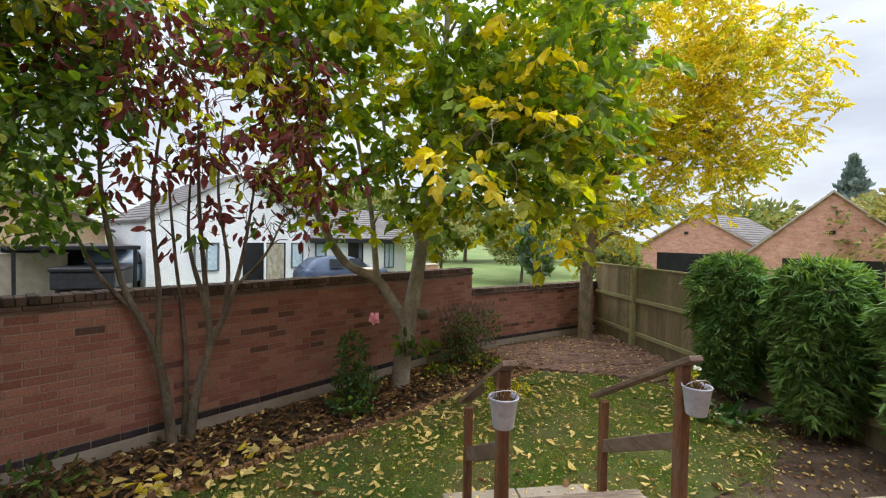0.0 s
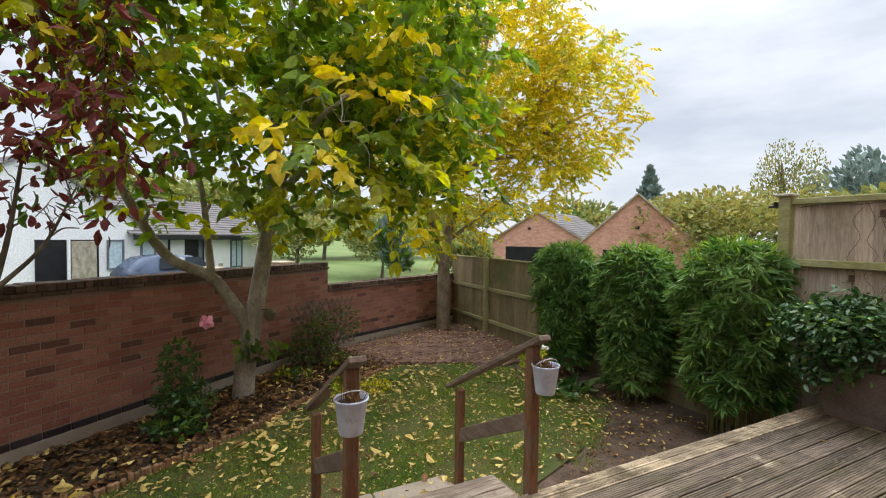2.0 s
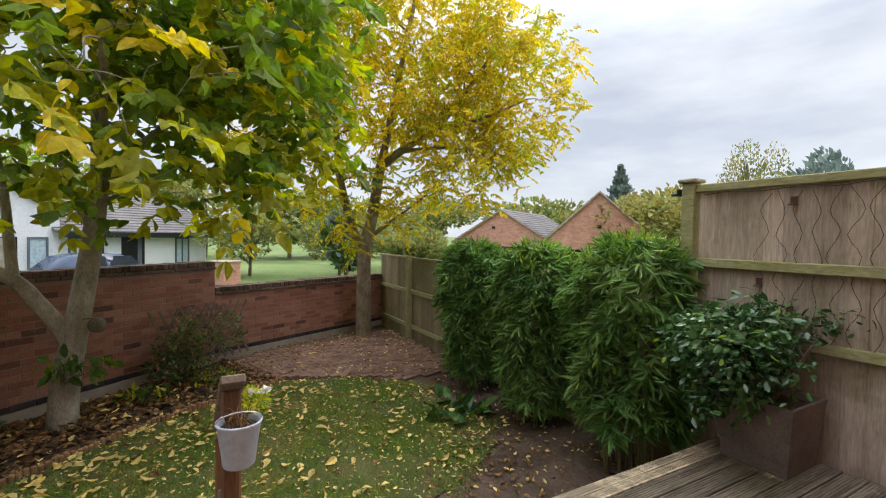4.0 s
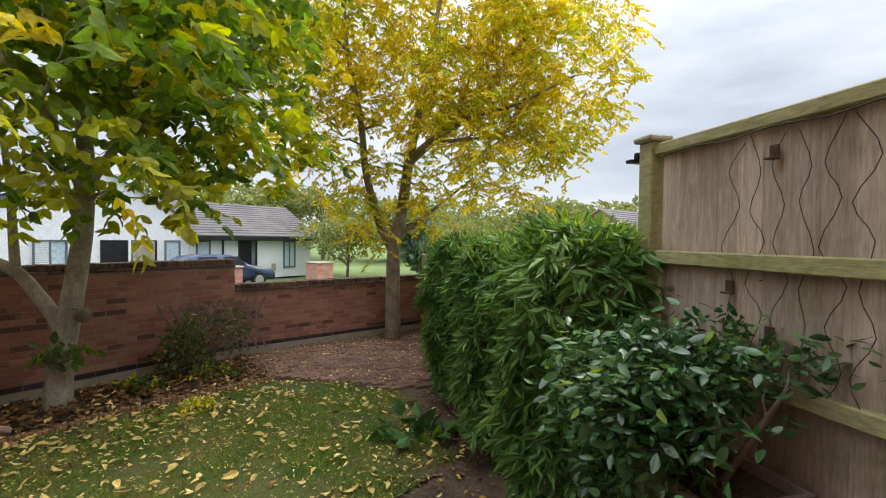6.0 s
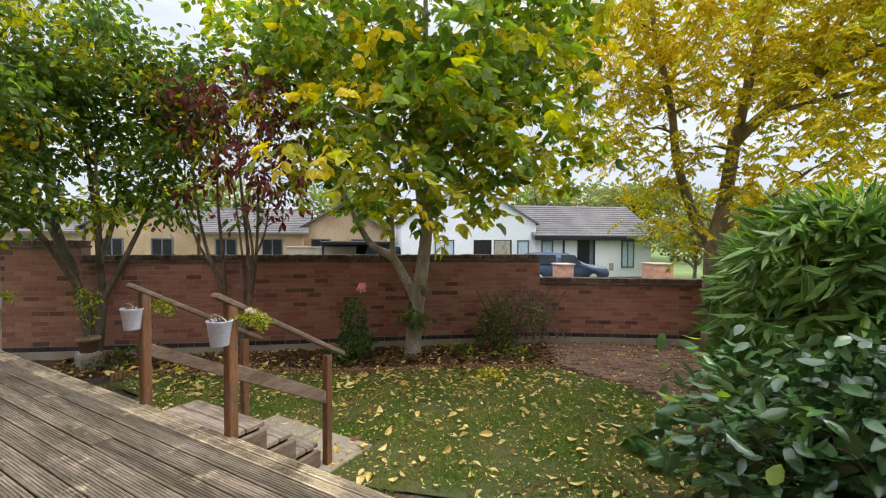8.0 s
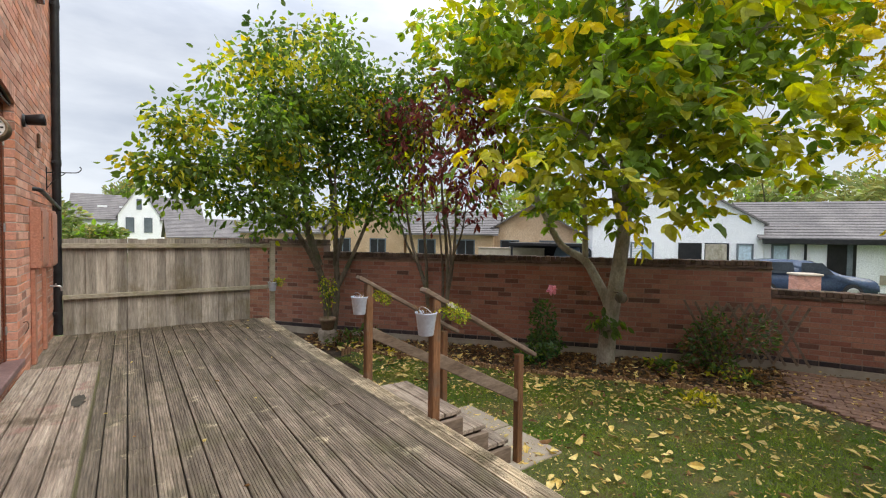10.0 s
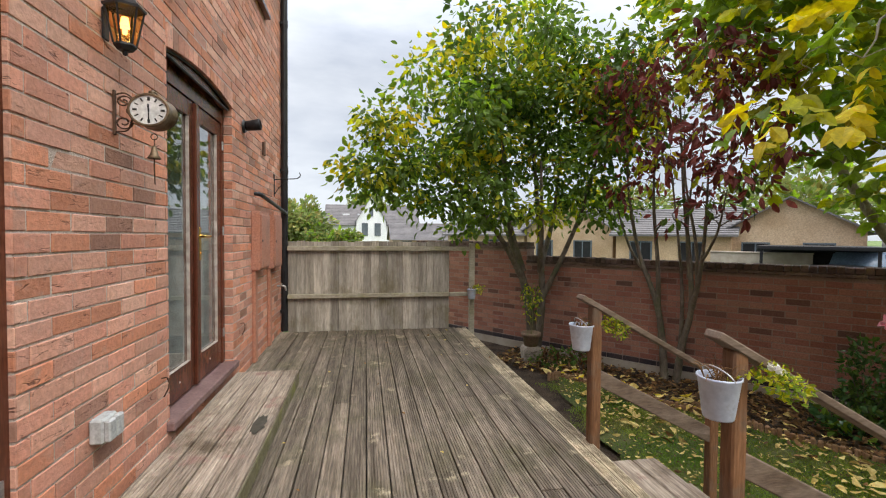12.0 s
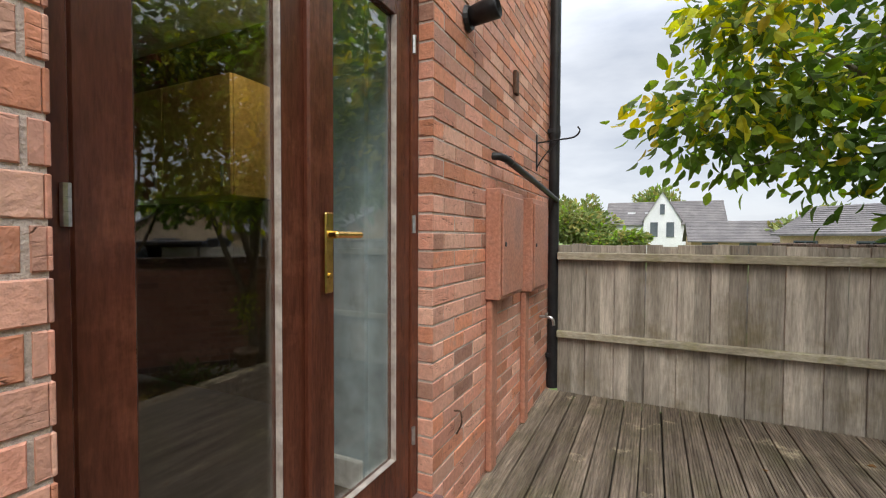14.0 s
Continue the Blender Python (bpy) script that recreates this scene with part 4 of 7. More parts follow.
    lever = box(hx - 0.115, hx + 0.012, 0.026, 0.04, 1.218, 1.236, 0.006)
    lathe([(0.011, 0.0), (0.011, 0.03), (0.0, 0.034)], 10, lever, Matrix.Translation((hx, 0.004, 1.227)) @ pose(0, 0, 0, -90))
    part("lever_handle", lever, M["brass"], plate, "polished brass lever")
    lathe_cyl = lathe([(0, 0.005), (0.008, 0.005), (0.008, 0)], 10, m=Matrix.Translation((hx, 0.004, 1.11)) @ pose(0, 0, 0, -90))
    part("lock_cylinder", lathe_cyl, M["brass"], plate)
    part("threshold", box(x0 - 0.03, x1 + 0.03, -0.1, 0.105, 0.145, 0.199, 0.008), M["sill"], d, "plum-painted timber threshold")
    return d


french_door("door_1", D1, "closed red-brown glazed French doors with brass handle")
french_door("door_2", D2, "closed red-brown glazed French doors further along the wall", 0.012)
# room behind the doors; room_dark walls carry the indoor dimness in their colour
tagged(part("room_floor", box(-1.25, 4.0, -4.5, HY - 0.3, 0.1, 0.16), M["room_floor"], None), "dark polished floor of the room indoors", "floor", kind="structure")
tagged(part("room_wall_back", box(-1.25, 4.0, -4.6, -4.503, 0.1, 2.6), M["room_dark"], None), "room wall in ochre-brown, darkened to stand in for indoor shade", "wall", kind="structure")
tagged(part("room_wall_side", box(-1.1, -0.72, -0.98, HY - 0.305, 0.163, 2.55), M["room"], None), "pale blue-grey painted room wall beside the doors", "wall", kind="structure")
tagged(part("room_wall_far_side", box(-1.35, -1.252, -4.5, HY - 0.345, 0.1, 2.6), M["room_dark"], None), "room wall in ochre-brown, darkened to stand in for indoor shade", "wall", kind="structure")
tagged(part("room_wall_end", box(3.9, 4.0, -4.5, HY - 0.305, 0.163, 2.55), M["room_dark"], None), "room wall in ochre-brown, darkened to stand in for indoor shade", "wall", kind="structure")
tagged(part("room_ceiling", box(-1.25, 4.0, -4.6, HY - 0.305, 2.55, 2.65), M["white"], None), "plain white room ceiling", "ceiling", kind="structure")
tagged(part("baseboard", box(-0.72, -0.695, -0.98, HY - 0.31, 0.163, 0.29, 0.006), M["white"], None), "white skirting board along the room wall", "baseboard", kind="structure")
tagged(part("inner_reveal", box(-1.252, -1.102, HY - 0.34, HY - 0.302, 0.163, 2.55), M["room"], None), "pale blue-grey wall beside the doors", "wall", kind="structure")

tagged(part("inner_lining", box(D1[0] - 0.004, D1[0] + 0.008, HY - 0.302, HY - 0.153, 0.2, 2.24), M["room"], None), "pale painted lining inside the door opening", "lining", kind="structure")
tagged(part("inner_lining", box(D1[1] - 0.008, D1[1] + 0.004, HY - 0.302, HY - 0.153, 0.2, 2.24), M["room"], None), "pale painted lining inside the door opening", "lining", kind="structure")
# kitchen wall cabinets and a lit downlight indoors
first_cab = None
for k in range(3):
    if first_cab is None:
        first_cab = thing("wall_cabinet", "ochre-yellow painted kitchen wall cabinet with closed door", "cabinet", (-1.248, -1.62, 1.45), group="kitchen wall cabinets")
        part("body", box(0, 0.29, -0.6, -0.004, 0, 0.68, 0.003), M["cabinet"], first_cab)
        dr = part("door", box(0.292, 0.312, -0.597, -0.007, 0.003, 0.677, 0.004), M["cabinet"], first_cab)
        part("handle", box(0.314, 0.33, -0.07, -0.055, 0.05, 0.17, 0.003), M["steel"], dr, "slim metal handle")
    else:
        copy_thing(first_cab, pose(-1.248, -1.62 - 0.6 * k, 1.45))
dl = thing("downlight", "small round warm-white ceiling downlight, switched on", "ceiling light", (-0.83, -1.2, 2.549))
part("rim", lathe([(0.032, -0.012), (0.05, -0.01), (0.052, 0.0), (0.032, 0.0)], 20), M["white"], dl)
part("lens", lathe([(0.0, -0.009), (0.031, -0.008)], 16), M["bulb"], dl, "glowing lens")
kl = bpy.data.lights.new("downlight_lamp", "AREA")
kl.shape, kl.size, kl.energy, kl.color = "DISK", 0.06, 4.5, (1.0, 0.76, 0.46)
ko = new("downlight_lamp", kl)
ko.matrix_world = pose(-0.83, -1.2, 2.53)
# upstairs window
w1 = thing("window_1", "upstairs window with red-brown timber frame", "window", (0, HY - 0.07, 0), kind="structure")
wf = bmesh.new()
for q in ((WIN[0], WIN[0] + 0.07, WIN[2], WIN[3]), (WIN[1] - 0.07, WIN[1], WIN[2], WIN[3]), (WIN[0] + 0.07, WIN[1] - 0.07, WIN[2], WIN[2] + 0.07), (WIN[0] + 0.07, WIN[1] - 0.07, WIN[3] - 0.07, WIN[3]), (-1.43, -1.37, WIN[2] + 0.07, WIN[3] - 0.07)):
    box(q[0], q[1], -0.07, 0, q[2], q[3], 0.004, wf)
part("window_frame", wf, M["frame"], w1)
part("pane", box(WIN[0] + 0.06, WIN[1] - 0.06, -0.05, -0.04, WIN[2] + 0.06, WIN[3] - 0.06), M["carglass"], w1)
part("window_sill", box(WIN[0] - 0.04, WIN[1] + 0.04, -0.06, 0.13, WIN[2] - 0.05, WIN[2] - 0.002, 0.006), M["frame"], w1)

# ---- the deck ----
deck = thing("deck", "weathered grey-brown grooved timber decking", "deck", (0, 0, 0), kind="structure")
DX0, DX1, DY0, DY1 = -2.76, 5.0, -0.265, 2.16


def board_mesh(name, length, width, thick, material, grooves=6):
    """A decking board along x with its top at z = 0 and reeded grooves."""
    pr = [(-width / 2, -thick), (-width / 2, -0.003), (-width / 2 + 0.004, 0)]
    step = (width - 0.02) / grooves
    for i in range(grooves):
        c = -width / 2 + 0.01 + step * (i + 0.5)
        pr += [(c - 0.0046, 0), (c - 0.0022, -0.004), (c + 0.0022, -0.004), (c + 0.0046, 0)]
    pr += [(width / 2 - 0.004, 0), (width / 2, -0.003), (width / 2, -thick)]
    v = [(x, y, z) for x in (-length / 2, length / 2) for y, z in pr]
    n = len(pr)
    f = [(i, i + 1, n + i + 1, n + i) for i in range(n - 1)]
    f += [tuple(range(n))[::-1], tuple(range(n, 2 * n))]
    return mesh_of(name, v, f, [material])


rng = np.random.default_rng(11)
part("joists", box(DX0 + 0.02, DX1, DY0 + 0.01, DY1 - 0.05, -0.5, -0.045), M["deck_under"], deck)
bw = 0.12
boards = {}


def lay(parent, x0, x1, y, z, width, key, material, grooves=6):
    k = (round(x1 - x0, 2), width, key)
    if k not in boards:
        boards[k] = board_mesh("deck_board", x1 - x0 - 0.003, width - 0.008, 0.028, material, grooves)
    ob = new("deck_board", boards[k])
    ob.parent = parent
    ob.location = ((x0 + x1) / 2, y, z)
    ob.rotation_euler = (rng.normal() * 0.004, rng.normal() * 0.0006, rng.normal() * 0.0008)
    return ob


y, r = DY0 + bw / 2, 0
while y < DY1 - 0.2:
    cuts = [DX0, -0.2, 2.4, DX1] if r % 2 else [DX0, 1.1, 3.6, DX1]
    for a, b in zip(cuts, cuts[1:]):
        lay(deck, a, b, y, rng.normal() * 0.0012, bw, "d", M["deck"])
    y += bw
    r += 1
DYB = y - bw / 2
for i in range(2):
    w = (DY1 - DYB) / 2
    for a, b in ((DX0 + 0.03, -0.9 + 0.4 * i), (-0.9 + 0.4 * i, 1.7 - 0.3 * i), (1.7 - 0.3 * i, 3.9), (3.9, DX1)):
        lay(deck, a, b, DYB + w * (i + 0.5), 0.002, round(w, 4), "e", M["deck_end"], 7)
part("fascia", box(DX0 + 0.03, DX1, DY1 - 0.025, DY1 - 0.002, -0.16, -0.03, 0.003), M["handrail"], deck, "timber edge board")

# box step in front of the doors
step = thing("door_step", "low boxed decking step in front of the doors", "step", (0, 0, 0))
part("riser", box(-0.66, 2.88, 0.235, 0.262, 0.002, 0.089, 0.002, box(-0.685, -0.662, -0.2, 0.262, 0.002, 0.089, 0.002)), M["step_edge"], step, "greenish weathered step edge")
for i in range(4):
    for a, b in ((-0.7, 1.06), (1.06, 2.9)):
        ob = lay(step, a, b, -0.225 + 0.122 * (i + 0.5), 0.118, 0.122, "s%d" % i, M["deck_step"])
bm = bmesh.new()
ks = [bm.verts.new((0.38 + 0.13 * math.cos(a) * (1 + 0.6 * noise.noise(Vector((math.cos(a) * 2, math.sin(a) * 2, 3)))), 0.19 + 0.036 * math.sin(a) * (1 + 0.6 * noise.noise(Vector((math.cos(a) * 3, math.sin(a) * 3, 7)))), 0.1215)) for a in np.linspace(0, 6.1, 18)]
bm.faces.new(ks)
part("rotten_knot", bm, M["deck_under"], step, "dark rotten hollow in the step edge")
# steps down to the lawn between the handrails
steps = thing("garden_steps", "worn timber steps from deck down to lawn", "steps", (0, 0, 0))
for k, (ya, yb, zt) in enumerate(((2.165, 2.46, -0.03), (2.47, 2.70, -0.2), (2.71, 2.95, -0.38))):
    tread = part("tread", box(0.84, 1.62, ya, (ya + yb) / 2 - 0.004, zt - 0.035, zt, 0.005, box(0.84, 1.62, (ya + yb) / 2 + 0.004, yb, zt - 0.035, zt - 0.002, 0.005)), M["deck_step"], steps, "worn tread boards")
    part("riser", box(0.86, 1.60, yb - 0.05, yb - 0.025, zt - 0.2, zt - 0.037, 0.003), M["handrail"], steps)
for xs in (0.79, 1.63):
    part("stringer", box(xs, xs + 0.04, 2.17, 2.44, -0.55, -0.07, 0.004, box(xs, xs + 0.04, 2.44, 2.69, -0.58, -0.24, 0.004, box(xs, xs + 0.04, 2.69, 2.93, -0.58, -0.42, 0.004))), M["handrail"], steps)
tagged(part("paving_slab", box(0.55, 1.15, 2.9, 3.42, GZ - 0.05, GZ + 0.025, 0.008), M["slab"], None), "sandy concrete paving slab at the foot of the steps", "slab", "paving slabs")
tagged(part("paving_slab", box(1.16, 1.78, 2.9, 3.42, GZ - 0.05, GZ + 0.022, 0.008), M["slab"], None), "sandy concrete paving slab at the foot of the steps", "slab", "paving slabs")


# ---- handrails ----
def beam(a, b, w, h, bevel=0.005):
    a, b = Vector(a), Vector(b)
    L = (b - a).length
    m = Matrix.Translation((a + b) / 2) @ (b - a).to_track_quat("Y", "Z").to_matrix().to_4x4()
    return box(-w / 2, w / 2, -L / 2, L / 2, -h / 2, h / 2, bevel, m=m)


def handrail(x, y, label):
    h = thing("handrail", label, "handrail", (x, y, -0.575), group="handrails of the garden steps")
    part("upper_post", box(-0.032, 0.032, -0.032, 0.032, 0.12, 1.4, 0.007), M["post"], h, "orange-brown stained square post")
    part("lower_post", box(-0.028, 0.028, 0.79, 0.85, -0.02, 0.89, 0.006), M["post"], h, "orange-brown stained square post")
    part("top_rail", beam((0, -0.1, 1.46), (0, 0.98, 0.865), 0.08, 0.032), M["handrail"], h, "grey weathered sloping rail")
    part("lower_rail", beam((0.0, 0.02, 0.97), (0.0, 0.82, 0.55), 0.04, 0.09), M["handrail"], h, "grey weathered sloping rail")
    return h


handrail(1.68, 2.17, "stained timber handrail with sloping rails on the steps")
handrail(0.66, 2.17, "stained timber handrail with sloping rails on the steps")


# ---- fences ----
def board_fence(name, label, at, rz, length, z0, z1, material, rail_m, rails, posts, width=0.14, seed=1, rail_len=None, top=None, lap=0.004):
    """Close-boarded fence along local x, seen from local -y, where its rails are."""
    r = np.random.default_rng(seed)
    f = thing(name, label, "fence", at, rz, kind="structure")
    n = int(round(length / width))
    w = length / n
    unit = None
    for i in range(n):
        bm = box(-w / 2 + 0.002, w / 2 + 0.004, -0.008, 0.008, z0, z1, 0.003)
        if unit is None:
            unit = part("fence_board", bm, material, f)
            ob = unit
        else:
            bm.free()
            ob = new("fence_board", unit.data)
            ob.parent = f
        ob.location = (w * (i + 0.5), lap * (i % 2) + r.normal() * 0.001, r.normal() * 0.006)
        ob.rotation_euler = (0, r.normal() * 0.003, 0.025 + r.normal() * 0.02)
    for z, h, dpt in rails:
        part("rail", box(0, rail_len or length, -0.012 - dpt, -0.012, z - h / 2, z + h / 2, 0.006), rail_m, f, "weathered horizontal rail")
    for x, zb, zt, s in posts:
        p = part("fence_post", box(x - s / 2, x + s / 2, -0.03 - s, -0.02, zb, zt, 0.006), rail_m, f)
    return f


board_fence("fence_left", "silver-grey weathered close-boarded timber fence", (-2.8, -0.174, 0), 90, 2.104, -0.05, 1.165, M["fence"], M["rail_grey"],
            [(1.075, 0.06, 0.045), (0.455, 0.055, 0.045)], [], seed=2, width=0.107, lap=0.011)
fp = thing("fence_end_post", "grey timber post with rails carrying a small bucket", "post", (-2.75, 2.24, -0.6))
part("post", box(-0.03, 0.03, -0.035, 0.035, 0, 1.75, 0.006), M["rail_grey"], fp)
part("rail", box(-0.03, 0.015, -0.305, -0.037, 1.645, 1.705, 0.006), M["rail_grey"], fp)
part("rail", box(-0.03, 0.015, -0.305, -0.037, 1.03, 1.085, 0.006), M["rail_grey"], fp)

fr = board_fence("fence_right", "tall brown close-boarded fence with green mossy rails", (5.06, 2.5, 0), -90, 2.75, -0.4, 1.785, M["fence_r"], M["rail_green"],
                 [(1.215, 0.07, 0.045), (0.715, 0.07, 0.045)], [], seed=5, width=0.115)
part("capping", box(-0.02, 2.75, -0.055, 0.03, 1.765, 1.825, 0.006), M["rail_green"], fr, "green mossy timber capping")
gp = thing("gate_post", "square greenish timber fence post with flat cap", "post", (5.03, 2.56, -0.6))
part("post", box(-0.05, 0.05, -0.05, 0.05, 0, 2.44, 0.006), M["rail_green"], gp)
part("cap", box(-0.075, 0.075, -0.075, 0.075, 2.442, 2.475, 0.01), M["rail_grey"], gp, "flat timber post cap")
ff = board_fence("fence_far", "mossy brown close-boarded garden fence with posts", (5.12, 9.62, 0), -90, 7.0, -0.75, 0.95, M["fence_far"], M["rail_green"],
                 [(0.33, 0.075, 0.04), (-0.33, 0.075, 0.04)], [(1.62, -0.75, 1.0, 0.09), (4.2, -0.75, 1.0, 0.09), (6.7, -0.75, 1.0, 0.09)], seed=6, width=0.135)
part("capping", box(0, 7.0, -0.03, 0.03, 0.955, 0.985, 0.005), M["rail_green"], ff, "greenish timber capping")


# ---- trees in the garden ----
LEAF = [M["lf_green"], M["lf_lime"], M["lf_yellow"]]
tree("broadleaf_tree", "pale-barked tree with forked trunk and green-yellow autumn leaves", (0.36, 6.12, GZ - 0.06),
     [([(0.36, 6.12, -0.63), (0.4, 6.12, -0.1), (0.5, 6.11, 0.5), (0.62, 6.1, 1.3), (0.7, 6.02, 2.0)], 0.135, 0.08),
      ([(0.4, 6.11, -0.1), (0.41, 6.1, 0.27), (0.2, 6.08, 0.66), (0.0, 6.06, 0.92), (-0.4, 6.02, 1.14), (-0.7, 5.95, 1.64), (-1.05, 5.75, 2.5), (-1.4, 5.5, 3.6), (-1.7, 5.4, 4.6)], 0.085, 0.025),
      ([(0.02, 6.07, 0.9), (-0.02, 6.1, 1.35), (-0.08, 6.15, 1.9), (-0.3, 6.3, 3.0), (-0.5, 6.3, 4.4)], 0.05, 0.018),
      ([(0.7, 6.02, 2.0), (0.72, 5.9, 2.8), (0.85, 5.7, 3.8), (0.9, 5.6, 5.6)], 0.085, 0.02),
      ([(0.66, 6.04, 1.75), (1.1, 5.85, 2.3), (1.8, 5.6, 2.9), (2.6, 5.3, 3.3)], 0.055, 0.016),
      ([(0.65, 6.04, 1.7), (0.8, 5.4, 2.15), (0.95, 4.6, 2.5), (1.05, 3.8, 2.55)], 0.045, 0.013),
      ([(0.62, 6.06, 1.4), (0.4, 6.2, 1.9), (0.15, 6.5, 2.8), (0.0, 6.8, 3.8)], 0.05, 0.015),
      ([(0.72, 5.95, 2.5), (1.3, 6.2, 3.4), (1.9, 6.4, 4.6)], 0.045, 0.014)],
     [(0.9, 5.6, 4.6, 2.5, 2.2, 2.1), (1.5, 4.7, 2.9, 1.5, 1.3, 0.8), (-1.0, 5.5, 3.9, 1.3, 1.3, 1.6), (0.7, 5.5, 2.35, 1.7, 1.4, 0.35), (2.3, 5.5, 2.6, 0.9, 1.0, 0.8), (-2.1, 5.3, 4.9, 1.0, 0.9, 0.9)],
     21, 520, 4, 0.146, LEAF, (0.68, 0.28, 0.04), M["bark"], first=0.03, spread=0.2, aspect=0.6, droop=0.6, pinnate=(0.34, 4),
     accents=[(0.96, 3.67, 2.3, 2), (0.74, 3.56, 2.42, 2), (1.3, 4.33, 2.85, 2), (1.05, 4.3, 2.86, 2), (1.2, 3.7, 1.95, 1), (1.4, 4.0, 2.25, 1), (0.6, 3.66, 2.25, 1), (1.75, 4.1, 1.85, 1), (1.95, 4.5, 1.75, 1), (1.6, 4.3, 1.9, 1), (2.0, 4.8, 1.85, 1), (1.2, 4.6, 1.78, 1), (0.6, 4.8, 1.85, 1), (2.4, 5.2, 1.9, 1), (1.8, 5.2, 1.85, 1), (1.9, 4.35, 2.0, 2), (2.7, 5.4, 2.1, 1), (2.3, 4.8, 2.2, 1), (0.2, 5.0, 1.9, 0), (0.5, 5.7, 1.78, 1), (1.1, 5.8, 1.75, 1), (1.5, 5.6, 1.72, 1), (0.0, 5.8, 1.75, 1), (-0.4, 5.6, 1.7, 0), (2.0, 5.6, 1.8, 1), (0.9, 5.3, 1.7, 1)])

tree("golden_tree", "tall spreading tree with fine golden-yellow autumn foliage", (4.38, 8.65, GZ - 0.06),
     [([(4.38, 8.65, -0.63), (4.37, 8.63, 0.2), (4.38, 8.6, 1.15), (4.5, 8.55, 1.75), (4.62, 8.45, 2.75)], 0.155, 0.09),
      ([(4.36, 8.62, 1.05), (4.1, 8.6, 1.6), (3.85, 8.55, 2.5), (3.75, 8.5, 3.4), (3.5, 8.4, 4.6), (3.4, 8.4, 5.8)], 0.09, 0.035),
      ([(4.62, 8.45, 2.7), (5.0, 8.2, 3.05), (5.6, 8.0, 3.5), (6.1, 7.8, 4.2), (6.7, 7.6, 5.1)], 0.09, 0.035),
      ([(4.6, 8.45, 2.6), (4.75, 8.4, 3.4), (4.95, 8.3, 4.6), (5.2, 8.2, 6.0)], 0.085, 0.035),
      ([(5.5, 8.0, 3.45), (6.4, 7.8, 3.7), (7.4, 7.5, 4.2)], 0.06, 0.02),
      ([(4.4, 8.6, 1.3), (4.9, 8.4, 1.7), (5.5, 8.2, 2.2)], 0.05, 0.018),
      ([(5.0, 8.2, 3.0), (5.9, 8.4, 3.2), (7.2, 8.6, 3.3)], 0.045, 0.015)],
     [(5.3, 8.2, 4.9, 2.3, 2.0, 2.1), (7.0, 7.8, 4.6, 1.8, 1.5, 1.5), (3.4, 8.3, 4.6, 1.2, 1.3, 1.7), (5.9, 7.9, 2.9, 1.8, 1.4, 0.9), (4.2, 8.2, 2.0, 0.9, 0.9, 0.8), (7.6, 7.6, 3.2, 1.0, 1.0, 0.6), (2.6, 8.8, 3.9, 1.1, 1.1, 1.5), (3.1, 8.5, 2.3, 0.7, 0.8, 0.6)],
     33, 660, 7, 0.096, [M["lf_gold"], M["lf_lime"], M["lf_yellow"]], (0.52, 0.3, 0.18), M["bark_mid"], spread=0.15, first=0.03, aspect=0.42, droop=0.6, sag=0.08, pinnate=(0.3, 6))

tree("cherry_tree", "many-stemmed bushy tree with deep green leaves turning yellow", (-3.42, 3.4, GZ - 0.06),
     [([(-3.42, 3.4, -0.63), (-3.44, 3.35, 0.1), (-3.55, 3.2, 0.8), (-3.65, 2.95, 1.6), (-3.7, 2.6, 2.6)], 0.085, 0.025),
      ([(-3.36, 3.44, -0.63), (-3.32, 3.5, 0.2), (-3.38, 3.5, 0.9), (-3.45, 3.45, 1.9), (-3.4, 3.3, 3.2)], 0.065, 0.022),
      ([(-3.32, 3.5, 0.3), (-3.2, 3.75, 0.9), (-3.1, 4.05, 1.7), (-3, 4.25, 2.6)], 0.048, 0.016),
      ([(-3.45, 3.32, 0.4), (-3.3, 2.9, 1.1), (-3.1, 2.3, 1.8), (-3, 1.6, 2.4)], 0.055, 0.015),
      ([(-3.5, 3.25, 0.7), (-3.6, 3.05, 1.5), (-3.5, 2.9, 2.6), (-3.4, 2.7, 3.8)], 0.06, 0.018),
      ([(-3.36, 3.48, 0.7), (-3, 3.35, 1.5), (-2.7, 3.2, 2.3)], 0.045, 0.015),
      ([(-3.38, 3.5, 0.8), (-3.6, 3.8, 1.6), (-3.8, 4, 2.7)], 0.05, 0.016)],
     [(-3.3, 3, 3.9, 1.3, 1.2, 0.9), (-3.1, 1.8, 2.9, 1.0, 1.1, 0.8), (-3.2, 4, 2.8, 1.0, 0.9, 0.9), (-3, 1.7, 2.0, 0.8, 1.1, 0.45), (-3.6, 2.9, 2.6, 0.9, 1.2, 0.7), (-3.2, 3.7, 3.7, 0.9, 0.8, 0.7), (-3, 1, 2.4, 0.6, 0.5, 0.6), (-3, 4.6, 3.3, 0.8, 0.7, 0.7), (-3, 2.5, 1.7, 0.8, 0.9, 0.4), (-3.2, 4.05, 1.8, 0.8, 0.7, 0.5), (-2.6, 4.5, 3.9, 0.8, 0.7, 0.6)],
     45, 370, 44, 0.11, [M["lf_deep"], M["lf_green"], M["lf_lime"], M["lf_gold"]], (0.55, 0.24, 0.16, 0.05), M["bark_dark"], spread=0.15, aspect=0.58, droop=0.9)

